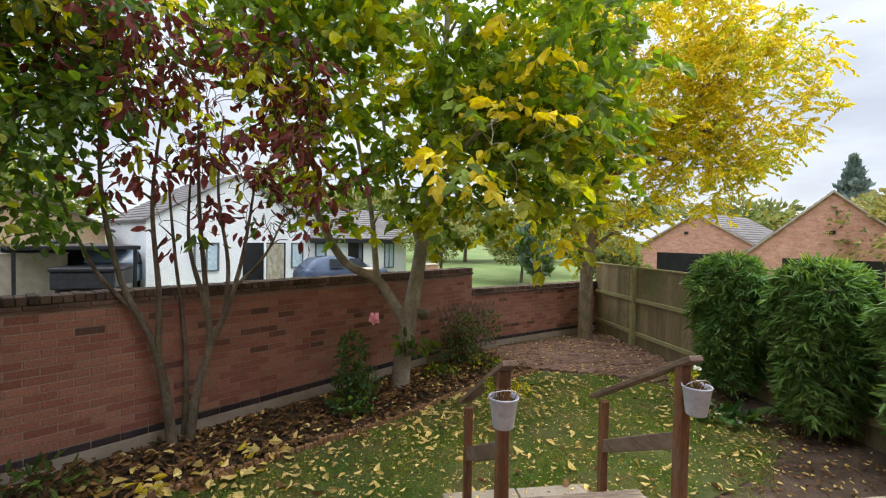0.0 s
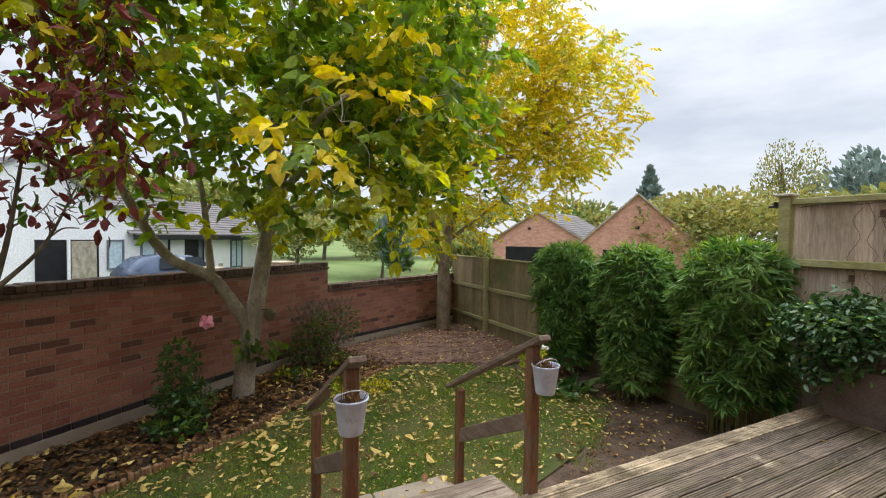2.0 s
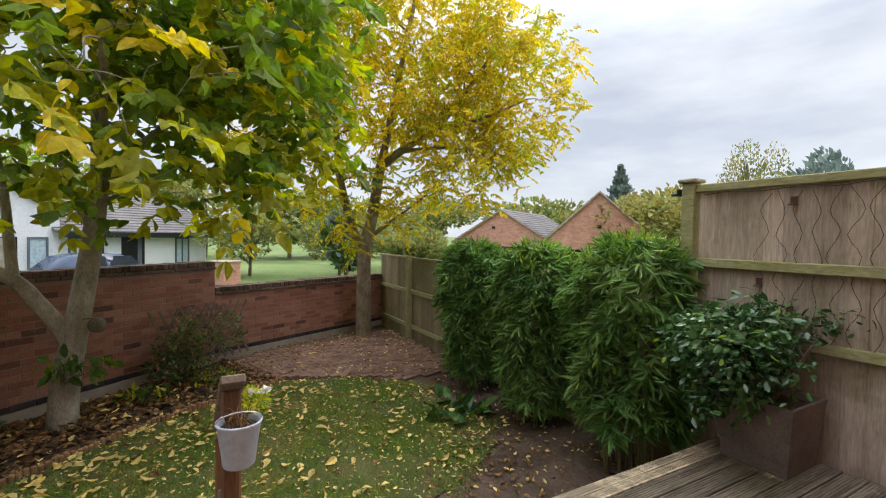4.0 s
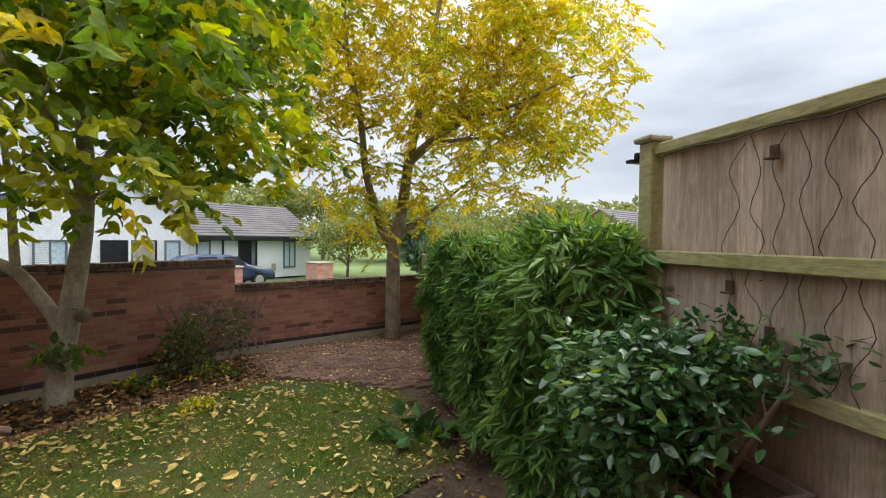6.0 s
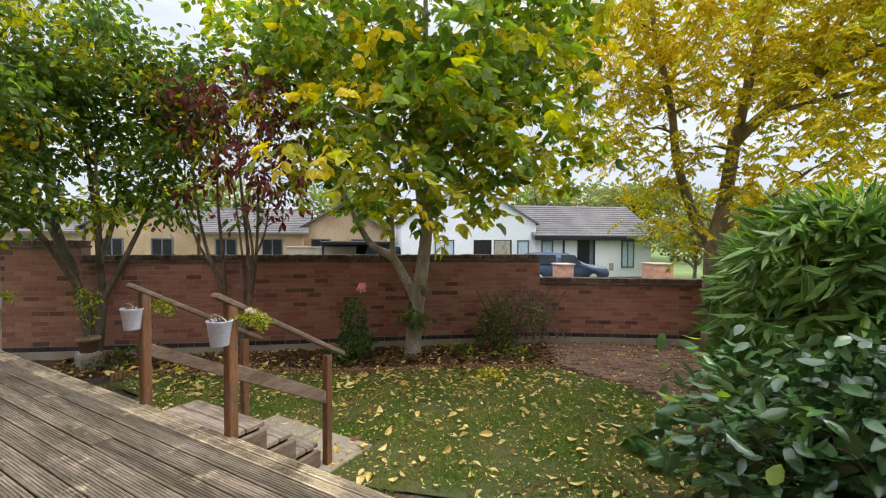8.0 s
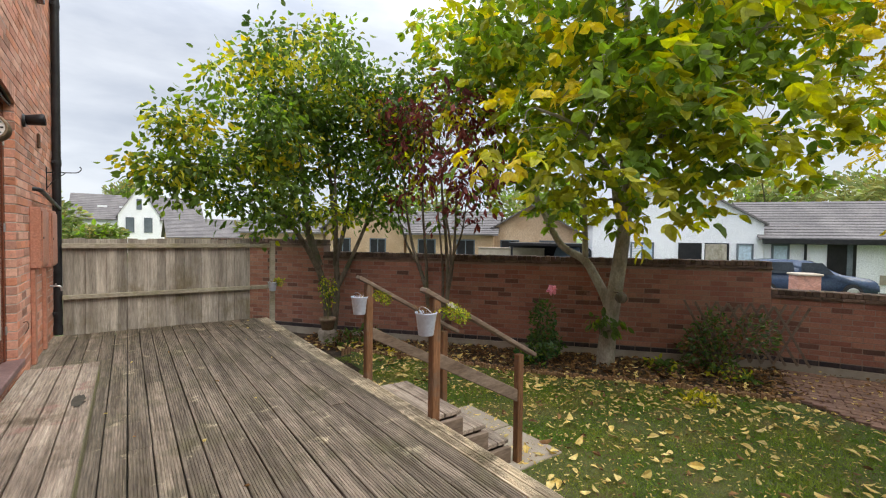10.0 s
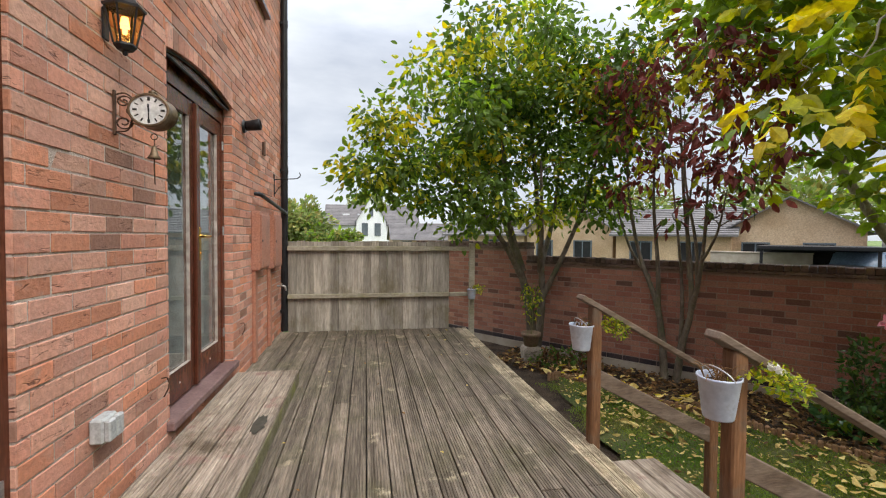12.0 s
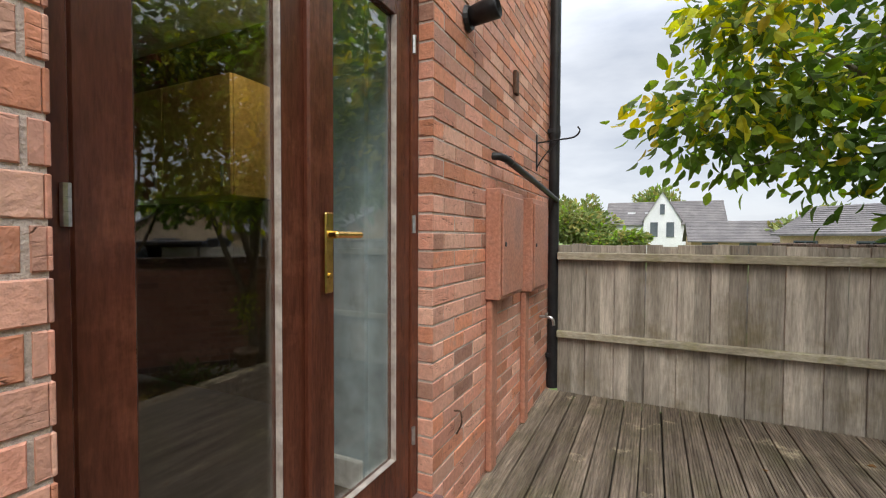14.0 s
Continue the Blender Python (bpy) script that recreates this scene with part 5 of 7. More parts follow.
tree("red_leaved_tree", "slender many-stemmed tree with drooping clusters of dark red leaves", (-1.9, 4.66, GZ - 0.06),
     [([(-1.95, 4.62, -0.63), (-2.03, 4.62, 0.0), (-2.12, 4.58, 0.45), (-2.34, 4.48, 1.05), (-2.45, 4.38, 1.9), (-2.4, 4.3, 2.9)], 0.05, 0.01),
      ([(-1.83, 4.68, -0.63), (-1.76, 4.72, -0.05), (-1.66, 4.74, 0.36), (-1.7, 4.74, 1.0), (-1.73, 4.66, 1.8), (-1.7, 4.56, 2.9)], 0.048, 0.01),
      ([(-1.9, 4.74, -0.63), (-1.9, 4.8, 0.0), (-1.95, 4.84, 0.6), (-2.02, 4.82, 1.3), (-2.05, 4.7, 2.3)], 0.032, 0.009),
      ([(-1.66, 4.74, 0.36), (-1.48, 4.68, 0.72), (-1.3, 4.6, 1.3), (-1.15, 4.5, 2.1)], 0.036, 0.009),
      ([(-2.08, 4.6, 0.32), (-2.05, 4.56, 0.9), (-2.08, 4.5, 1.8), (-1.95, 4.45, 2.8)], 0.034, 0.009),
      ([(-2.2, 4.55, 0.7), (-2.55, 4.46, 1.15), (-2.85, 4.36, 2.0)], 0.028, 0.008),
      ([(-1.69, 4.74, 0.75), (-1.9, 4.86, 1.4), (-1.92, 4.96, 2.2)], 0.028, 0.008),
      ([(-1.5, 4.69, 0.68), (-1.44, 4.6, 1.2), (-1.5, 4.5, 1.9), (-1.42, 4.4, 2.6)], 0.024, 0.007),
      ([(-1.4, 4.64, 0.95), (-1.08, 4.56, 1.3), (-0.85, 4.46, 1.75)], 0.02, 0.006)],
     [(-1.7, 4.5, 3.2, 1.2, 0.8, 0.5), (-2.3, 4.3, 3.1, 0.8, 0.7, 0.5), (-1.2, 4.45, 2.7, 0.9, 0.8, 0.75), (-0.75, 4.4, 2.15, 0.6, 0.6, 0.7), (-2.0, 4.4, 2.45, 0.9, 0.6, 0.35), (-1.0, 4.5, 1.7, 0.5, 0.5, 0.35), (-1.7, 4.5, 1.9, 0.9, 0.6, 0.5)],
     57, 640, 11, 0.122, [M["lf_red"], M["lf_deep"], M["lf_lime"], M["lf_yellow"]], (0.7, 0.14, 0.12, 0.04), M["bark_dark"], spread=0.085, aspect=0.46, droop=1.3, first=0.014, bare=0.74, shell=0.4)


# ---- bamboo and shrubs ----
def bamboo(x, y, r, h, seed, label, skirt=0.1):
    """A column of canes under a dense coat of drooping leaf fans, with fresh upright tips on top."""
    g = np.random.default_rng(seed)
    t = thing("bamboo_clump", label, "bamboo", (x, y, GZ - 0.04), group="bamboo clumps along the fence")
    for i in range(22):
        a, q = g.uniform(0, 6.28), r * 0.5 * math.sqrt(g.uniform())
        b = np.array([q * math.cos(a), q * math.sin(a), 0])
        top = b * 1.8 + np.array([0, 0, h * g.uniform(0.7, 0.95)])
        tubes("cane", [(arc([b, b * 1.1 + [0, 0, h * 0.35], top], 4), np.linspace(0.008, 0.003, 9))], M["twig"], t, 5)
    n = 1150
    z = skirt + (1 - skirt) * g.uniform(0, 1, n) ** 0.85
    a = g.uniform(0, 6.283, n)
    lump = 1 + 0.15 * np.sin(3 * a + 7 * z + seed) + 0.13 * np.sin(5 * a - 13 * z + 2 * seed)
    wide = np.where(z > 0.78, np.sqrt(np.maximum(0.0, 1 - ((z - 0.78) / 0.24) ** 2)), 0.72 + 0.36 * z)
    rad = r * wide * lump * np.sqrt(g.uniform(0.45, 1.0, n))
    hub = np.column_stack([rad * np.cos(a), rad * np.sin(a), z * h])
    k = 7
    out = np.column_stack([np.cos(a), np.sin(a), np.zeros(n)])
    tang = np.column_stack([-np.sin(a), np.cos(a), np.zeros(n)])
    lean = g.normal(size=n) * 0.75
    fan = np.linspace(-1.1, 1.1, k)
    dirs = (out * (0.75 + 0.3 * g.normal(size=(n, 1))))[:, None, :] + tang[:, None, :] * (fan[None, :] + lean[:, None])[:, :, None] + np.array([0, 0, 0.25]) * g.normal(size=(n, 1, 1))
    pos = np.repeat(hub, k, 0) + g.normal(size=(n * k, 3)) * 0.012
    v, q, ix = leaves(pos, 0.135, g, 0.2, 0.55, idx=g.choice(2, n * k, p=(0.985, 0.015)), dirs=dirs.reshape(-1, 3), loose=0.36)
    m = 420
    a = g.uniform(0, 6.283, m)
    rr = r * 0.92 * np.sqrt(g.uniform(0, 1, m))
    tip = np.column_stack([rr * np.cos(a), rr * np.sin(a), h * (0.8 + 0.2 * np.sqrt(1 - (rr / r) ** 2)) + g.normal(size=m) * 0.02])
    v2, q2, ix2 = leaves(tip, 0.1, g, 0.16, -0.75, idx=g.choice(2, m, p=(0.6, 0.4)), dirs=np.column_stack([np.cos(a), np.sin(a), np.full(m, 0.4)]), loose=0.5)
    o = child(new("foliage", quads_mesh("foliage", np.vstack([v, v2]), np.vstack([q, q2 + len(v)]), [M["lf_bamboo"], M["lf_tip"]], np.concatenate([ix, ix2]))), t)
    tagged(o, kind="stuff")


bamboo(4.76, 5.3, 0.42, 1.92, 1, "dense dark green bamboo clump beside the mossy fence")
bamboo(4.76, 4.05, 0.42, 1.92, 2, "dense dark green bamboo clump beside the mossy fence")
bamboo(4.74, 2.86, 0.46, 2.0, 3, "leafy green bamboo clump with bare canes by the deck", 0.2)

pl = thing("camellia_planter", "glossy-leaved camellia in a square dark brown planter", "planter", (4.74, 1.83, 0.003))
part("pot", lathe([(0.0, 0.0), (0.26, 0.0), (0.3, 0.38), (0.31, 0.42), (0.28, 0.42), (0.26, 0.36), (0.0, 0.36)], 4, m=pose(0, 0, 0, 0, 0, 45)), M["planter"], pl, "square tapered dark brown pot")
part("compost", lathe([(0.0, 0.385), (0.275, 0.38)], 4, m=pose(0, 0, 0, 0, 0, 45)), M["soil"], pl)
g = np.random.default_rng(8)
tg = in_blobs([(-0.24, 0.14, 0.76, 0.38, 0.3, 0.16), (0.02, 0.14, 0.8, 0.34, 0.28, 0.15), (-0.22, 0.16, 0.48, 0.24, 0.22, 0.24), (0.12, -0.2, 0.87, 0.18, 0.24, 0.06), (-0.32, 0.0, 0.66, 0.22, 0.22, 0.14)], 170, g, 0.9)
mn, tw = grow([([(0, 0, 0.36), (-0.03, 0.02, 0.55), (-0.1, 0.05, 0.75)], 0.018, 0.008), ([(0.03, 0, 0.36), (0.08, -0.1, 0.6), (0.1, -0.2, 0.8)], 0.016, 0.007)], tg, g, first=0.006, twig=0.002)
tubes("branchwork", mn + tw, M["bark_dark"], pl, 5)
pos = np.repeat(tg, 24, 0) + g.normal(size=(len(tg) * 24, 3)) * 0.06
out = np.repeat(tg - np.array([0, 0, 0.6]), 24, 0) * 1.6
v, q, ix = leaves(pos, 0.058, g, 0.47, 0.4, flat=0.5, loose=0.8, fine=True, idx=g.choice(2, len(pos), p=(0.95, 0.05)), dirs=out, fold=0.12)
me = quads_mesh("foliage", v, q, [M["lf_camellia"], M["lf_green"]], ix)
me.polygons.foreach_set("use_smooth", np.ones(len(me.polygons), dtype=bool))
tagged(child(new("foliage", me), pl), kind="stuff")


def shrub(name, label, at, blobs, n, size, mats, weights, seed, aspect=0.5, droop=0.3, stems=8, flowers=()):
    r = np.random.default_rng(seed)
    t = thing(name, label, "shrub", at)
    c = in_blobs(blobs, n, r, 0.9)
    top = in_blobs(blobs, stems, r, 0.9)
    tubes("stemwork", [(arc([(0.03 * r.normal(), 0.03 * r.normal(), 0), (*(p[:2] * 0.4), p[2] * 0.5), p], 4), np.linspace(0.008, 0.003, 9)) for p in top], M["bark_dark"], t, 5)
    v, q, ix = leaves(c, size, r, aspect, droop, fine=size > 0.06, idx=r.choice(len(mats), n, p=np.array(weights) / sum(weights)), dirs=c * np.array([1.5, 1.5, 0.6]))
    tagged(child(new("foliage", quads_mesh("foliage", v, q, mats, ix)), t), kind="stuff")
    for fx, fy, fz, fr, fm in flowers:
        k = 14
        p = np.repeat(np.array([[fx, fy, fz]]), k, 0)
        v, q, _ = leaves(p, fr, r, 0.9, -0.1, dirs=r.normal(size=(k, 3)))
        child(new("flower", quads_mesh("flower", v, q, [fm])), t)
    return t


shrub("rose_bush", "dark-leaved rose bush with one pink bloom", (-0.25, 5.48, GZ - 0.03), [(0, 0, 0.55, 0.2, 0.2, 0.38), (0.03, 0, 0.3, 0.28, 0.25, 0.2)], 760, 0.07, [M["lf_deep"], M["lf_camellia"]], (0.6, 0.4), 71,
      flowers=[(0.24, -0.11, 1.1, 0.085, M["pink"])])
tubes("rose_stem", [([(-0.25, 5.48, 0.0), (-0.1, 5.45, 0.3), (-0.01, 5.37, 0.5)], [0.004, 0.004, 0.003])], M["twig"], bpy.data.objects["rose_bush"], 5)
bpy.data.objects["rose_stem"].matrix_parent_inverse = bpy.data.objects["rose_bush"].matrix_world.inverted()
shrub("dark_shrub", "twiggy dark shrub with small bronze-green leaves", (1.45, 7.1, GZ - 0.03), [(-0.1, -0.05, 0.4, 0.3, 0.28, 0.36), (0.0, -0.1, 0.62, 0.2, 0.2, 0.3), (0.42, 0.1, 0.6, 0.28, 0.2, 0.3), (-0.1, -0.1, 0.25, 0.4, 0.3, 0.2)], 1150, 0.062, [M["lf_deep"], M["lf_camellia"], M["litter"]], (0.45, 0.3, 0.25), 72, stems=46)


# ---- beyond the wall ----
def bg_tree(name, label, x, y, h, r, seed, mats, weights, n=2600, size=0.5, trunk=True, cone=False, base=-1.0):
    g = np.random.default_rng(seed)
    t = thing(name, label, "tree", (x, y, base))
    if cone:
        z = g.uniform(0.05, 1, n) ** 1.3
        a = g.uniform(0, 6.28, n)
        tier = 0.75 + 0.25 * np.sin(z * 60)
        rr = r * (1 - z) * tier * np.sqrt(g.uniform(0.2, 1, n)) + 0.05
        pos = np.stack([rr * np.cos(a), rr * np.sin(a), h * z], 1)
    else:
        blobs = [(g.normal() * r * 0.4, g.normal() * r * 0.4, h * g.uniform(0.45, 0.8), r * g.uniform(0.4, 0.7), r * g.uniform(0.4, 0.7), h * g.uniform(0.14, 0.25)) for _ in range(9)]
        pos = in_blobs(blobs, n, g, 0.9)
    paths = [(arc([(0, 0, 0), (0.02 * h, 0, h * 0.4), (0, 0.02 * h, h * 0.74)], 4), np.linspace(0.03 * h, 0.006 * h, 9))]
    for k in range(14):
        p = pos[g.integers(n)]
        paths.append((arc([(0, 0, p[2] * 0.55), (p[0] * 0.5, p[1] * 0.5, p[2] * 0.8), p], 3), np.linspace(0.01 * h, 0.003 * h, 7)))
    tubes("trunk", paths[:1], M["bark_dark"], t, 6)
    tagged(tubes("branches", paths[1:], M["bark_dark"], t, 5), kind="stuff")
    v, q, ix = leaves(pos, size, g, 0.6, 0.4, idx=g.choice(len(mats), n, p=np.array(weights) / sum(weights)), dirs=pos / max(r, 1) - np.array([0, 0, 0.3]))
    tagged(child(new("crown", quads_mesh("crown", v, q, mats, ix)), t), kind="stuff")
    return t


def window_part(parent, x0, x1, z0, z1, y, frame_m, pane_m, bars=1):
    fr = bmesh.new()
    box(x0, x0 + 0.07, y - 0.06, y + 0.02, z0, z1, 0, fr)
    box(x1 - 0.07, x1, y - 0.06, y + 0.02, z0, z1, 0, fr)
    box(x0 + 0.07, x1 - 0.07, y - 0.06, y + 0.02, z0, z0 + 0.07, 0, fr)
    box(x0 + 0.07, x1 - 0.07, y - 0.06, y + 0.02, z1 - 0.07, z1, 0, fr)
    for i in range(bars):
        c = x0 + (x1 - x0) * (i + 1) / (bars + 1)
        box(c - 0.03, c + 0.03, y - 0.05, y + 0.02, z0 + 0.07, z1 - 0.07, 0, fr)
    w = part("window", fr, frame_m, parent)
    part("pane", box(x0 + 0.06, x1 - 0.06, y - 0.02, y, z0 + 0.06, z1 - 0.06), pane_m, w)
    return w


def gable_house(name, label, at, rz, w, d, eave, ridge, wall_m, roof_m, along=True, over=0.3):
    """A house on local x 0..w, y 0..d with a pitched roof; the ridge runs along x, or with along=False along y."""
    h = thing(name, label, "house", at, rz)
    bm = bmesh.new()
    if along:
        prof = [(0, 0), (d, 0), (d, eave), (d / 2, ridge), (0, eave)]
        rings = [[bm.verts.new((x, y, z)) for y, z in prof] for x in (0, w)]
    else:
        prof = [(0, 0), (w, 0), (w, eave), (w / 2, ridge), (0, eave)]
        rings = [[bm.verts.new((x, y, z)) for x, z in prof] for y in (0, d)]
    for i in range(5):
        j = (i + 1) % 5
        bm.faces.new((rings[0][i], rings[0][j], rings[1][j], rings[1][i]))
    bm.faces.new(rings[0][::-1])
    bm.faces.new(rings[1])
    bmesh.ops.recalc_face_normals(bm, faces=bm.faces[:])
    part("wall", bm, wall_m, h)
    span = d if along else w
    run = w if along else d
    sl = (ridge - eave) / (span / 2)
    rf = bmesh.new()
    lo, hi = -over, run + over
    prof, rows = [], 14
    for k in range(rows + 1):
        o = -over + (span / 2 + over) * k / rows
        prof += [(o, eave + sl * o + 0.05), (o, eave + sl * o + 0.085)] if k < rows else [(o, eave + sl * o + 0.07)]
    prof += [(span - o, z) for o, z in prof[-2::-1]]
    prof += [(span + over, eave - sl * over - 0.02), (span / 2, ridge), (-over, eave - sl * over - 0.02)]
    rings = [[rf.verts.new((e, o, z) if along else (o, e, z)) for o, z in prof] for e in (lo, hi)]
    n = len(prof)
    for k in range(n):
        rf.faces.new((rings[0][k], rings[0][(k + 1) % n], rings[1][(k + 1) % n], rings[1][k]))
    rf.faces.new(rings[0][::-1])
    rf.faces.new(rings[1])
    bmesh.ops.recalc_face_normals(rf, faces=rf.faces[:])
    part("roof", rf, roof_m, h, "tiled pitched roof")
    return h


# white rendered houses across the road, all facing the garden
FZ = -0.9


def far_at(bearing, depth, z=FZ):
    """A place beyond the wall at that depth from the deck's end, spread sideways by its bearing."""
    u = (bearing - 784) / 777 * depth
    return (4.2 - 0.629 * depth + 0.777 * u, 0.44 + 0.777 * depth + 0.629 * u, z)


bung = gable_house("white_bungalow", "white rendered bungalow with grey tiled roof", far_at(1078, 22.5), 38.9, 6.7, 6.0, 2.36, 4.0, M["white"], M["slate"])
dr = part("door", box(2.34, 3.36, -0.05, 0.02, 0.05, 2.1, 0.01), M["dark"], bung, "dark front door")
part("door_glass", box(3.02, 3.22, -0.065, -0.052, 0.15, 2.0), M["grey_frame"], dr)
window_part(bung, 0.28, 0.95, 0.85, 2.0, 0.0, M["grey_frame"], M["room"], 0)
window_part(bung, 4.9, 5.66, 0.5, 2.0, 0.0, M["grey_frame"], M["room"])
part("gutter", box(-0.2, 6.9, -0.43, -0.31, 2.0, 2.25, 0.02), M["black"], bung, "black gutter")
part("downpipe", box(1.5, 1.57, -0.1, -0.02, 0, 2.2), M["black"], bung)
part("air_brick", box(4.2, 4.45, -0.03, 0.01, 0.35, 0.75), M["slab"], bung)
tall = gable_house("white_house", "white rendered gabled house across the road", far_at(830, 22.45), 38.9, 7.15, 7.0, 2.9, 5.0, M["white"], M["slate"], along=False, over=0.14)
# no recess is cut: a flat near-black panel paints the entrance's shade
part("porch", box(3.75, 5.8, -0.04, 0.02, 0.0, 2.0), M["dark"], tall, "flat near-black panel standing in for the shaded entrance recess")
part("porch_door", box(4.85, 5.7, -0.09, -0.045, 0.0, 1.95, 0.01), M["bark"], tall, "weathered timber front door")
part("porch_post", box(4.7, 4.8, -0.12, -0.042, 0.0, 2.0, 0.01), M["white"], tall)
window_part(tall, 1.7, 2.72, 0.75, 2.0, 0.0, M["grey_frame"], M["room"])
window_part(tall, 6.1, 6.75, 0.75, 2.0, 0.0, M["grey_frame"], M["room"], 0)
blind = bmesh.new()
for k in range(14):
    box(1.78, 2.16, -0.045, -0.035, 0.86 + 0.078 * k, 0.91 + 0.078 * k, 0, blind)
part("blind", blind, M["white"], tall, "white slatted blind")
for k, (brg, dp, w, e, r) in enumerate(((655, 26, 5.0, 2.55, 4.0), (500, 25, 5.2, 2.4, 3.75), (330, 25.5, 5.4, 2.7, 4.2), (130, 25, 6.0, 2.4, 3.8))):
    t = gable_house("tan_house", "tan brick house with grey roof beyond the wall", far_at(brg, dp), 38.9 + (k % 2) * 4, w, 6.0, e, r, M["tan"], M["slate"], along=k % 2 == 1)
    tagged(t, group="tan brick houses")
    for j in range(2):
        window_part(t, 0.7 + j * w * 0.45, 0.7 + j * w * 0.45 + 1.1, 0.9, 2.0, 0.0, M["grey_frame"], M["dark"])

# brick garages beyond the far fence
ga = gable_house("brick_garage", "orange-red brick garage with gabled front", (16.8, 17.64, -1.0), -50, 5.6, 8.0, 2.15, 4.65, M["redhouse"], M["slate"], along=False, over=0.12)
gb = gable_house("brick_garage", "orange-red brick garage with gabled front", (15.75, 24.6, -1.0), -62, 6.6, 7.0, 2.1, 4.0, M["redhouse"], M["slate"], along=False, over=0.12)
for o in (ga, gb):
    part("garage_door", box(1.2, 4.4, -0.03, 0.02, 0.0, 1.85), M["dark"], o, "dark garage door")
    part("gable_vent", box(2.7, 2.9, -0.05, 0.01, 2.9, 3.05), M["black"], o)
for o, w_, e_, r_ in ((ga, 5.6, 2.15, 4.65), (gb, 6.6, 2.1, 4.0)):
    for x0, x1 in ((-0.12, w_ / 2), (w_ + 0.12, w_ / 2)):
        sl_ = (r_ - e_) / (w_ / 2)
        part("verge", beam((x0, -0.13, e_ - 0.12 * sl_ - 0.02), (x1, -0.13, r_ + 0.02), 0.05, 0.07), M["slab"], o, "pale verge board")

# white gabled houses and tan houses far off past the side fence
dh = gable_house("distant_house", "distant white house with grey roof and skylights", (-57.5, -4.5, -1.0), 90, 12.4, 8.0, 3.9, 6.7, M["white"], M["slate"])
for sx in (2.2, 4.2):
    part("skylight", box(sx, sx + 0.9, 1.7, 2.3, 5.05, 5.36), M["white"], dh, "pale skylight")
window_part(dh, 6.0 + 3.5, 10.8, 2.0, 3.4, -0.02, M["grey_frame"], M["grey_frame"])
dw = gable_house("distant_house", "distant white gabled wing with dark windows", (-56.3, -0.4, -1.0), 90, 3.9, 6.0, 4.3, 7.5, M["white"], M["slate"], along=False, over=0.15)
window_part(dw, 0.7, 1.5, 2.3, 4.0, -0.02, M["grey_frame"], M["grey_frame"], 0)
window_part(dw, 2.4, 3.2, 2.3, 4.0, -0.02, M["grey_frame"], M["grey_frame"], 0)
window_part(dw, 1.7, 2.2, 4.9, 6.1, -0.02, M["grey_frame"], M["grey_frame"], 0)
for k, (x, y, w, e, r) in enumerate(((-43, 3.6, 9.0, 2.0, 3.7), (-38, 12.8, 7.0, 2.0, 3.6), (-30, 14.5, 6.0, 1.9, 2.9))):
    t = gable_house("tan_house", "tan brick house with grey roof past the side fence", (x, y, -1.0), 90 - 6 * k, w, 7.0, e, r, M["tan"], M["slate"])
    tagged(t, group="tan brick houses")
    for j in range(3):
        window_part(t, 0.8 + j * w * 0.3, 0.8 + j * w * 0.3 + 1.2, 0.9, 1.8, -0.02, M["grey_frame"], M["grey_frame"])
nw = thing("rendered_wall", "pale grey rendered boundary wall beyond the garden", "wall", (-13.6, 15.5, -1.0), 38.9)
part("wall", box(0, 3.4, 0, 0.2, 0, 1.66, 0.01), M["slab"], nw)
part("coping", box(-0.03, 3.43, -0.04, 0.24, 1.665, 1.72, 0.01), M["slab"], nw)
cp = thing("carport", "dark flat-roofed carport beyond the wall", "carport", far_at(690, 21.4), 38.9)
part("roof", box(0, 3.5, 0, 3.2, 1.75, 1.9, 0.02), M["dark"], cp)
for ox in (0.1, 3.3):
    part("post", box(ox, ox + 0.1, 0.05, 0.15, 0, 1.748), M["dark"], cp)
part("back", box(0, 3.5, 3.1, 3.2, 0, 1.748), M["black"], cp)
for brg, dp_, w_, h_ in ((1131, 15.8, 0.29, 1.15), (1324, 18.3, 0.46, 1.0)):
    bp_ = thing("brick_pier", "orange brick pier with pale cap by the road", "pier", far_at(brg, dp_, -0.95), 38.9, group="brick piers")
    part("shaft", box(-w_, w_, -w_, w_, 0, h_), M["redhouse"], bp_)
    part("cap", box(-w_ - 0.05, w_ + 0.05, -w_ - 0.05, w_ + 0.05, h_ + 0.002, h_ + 0.07, 0.02), M["slab"], bp_)


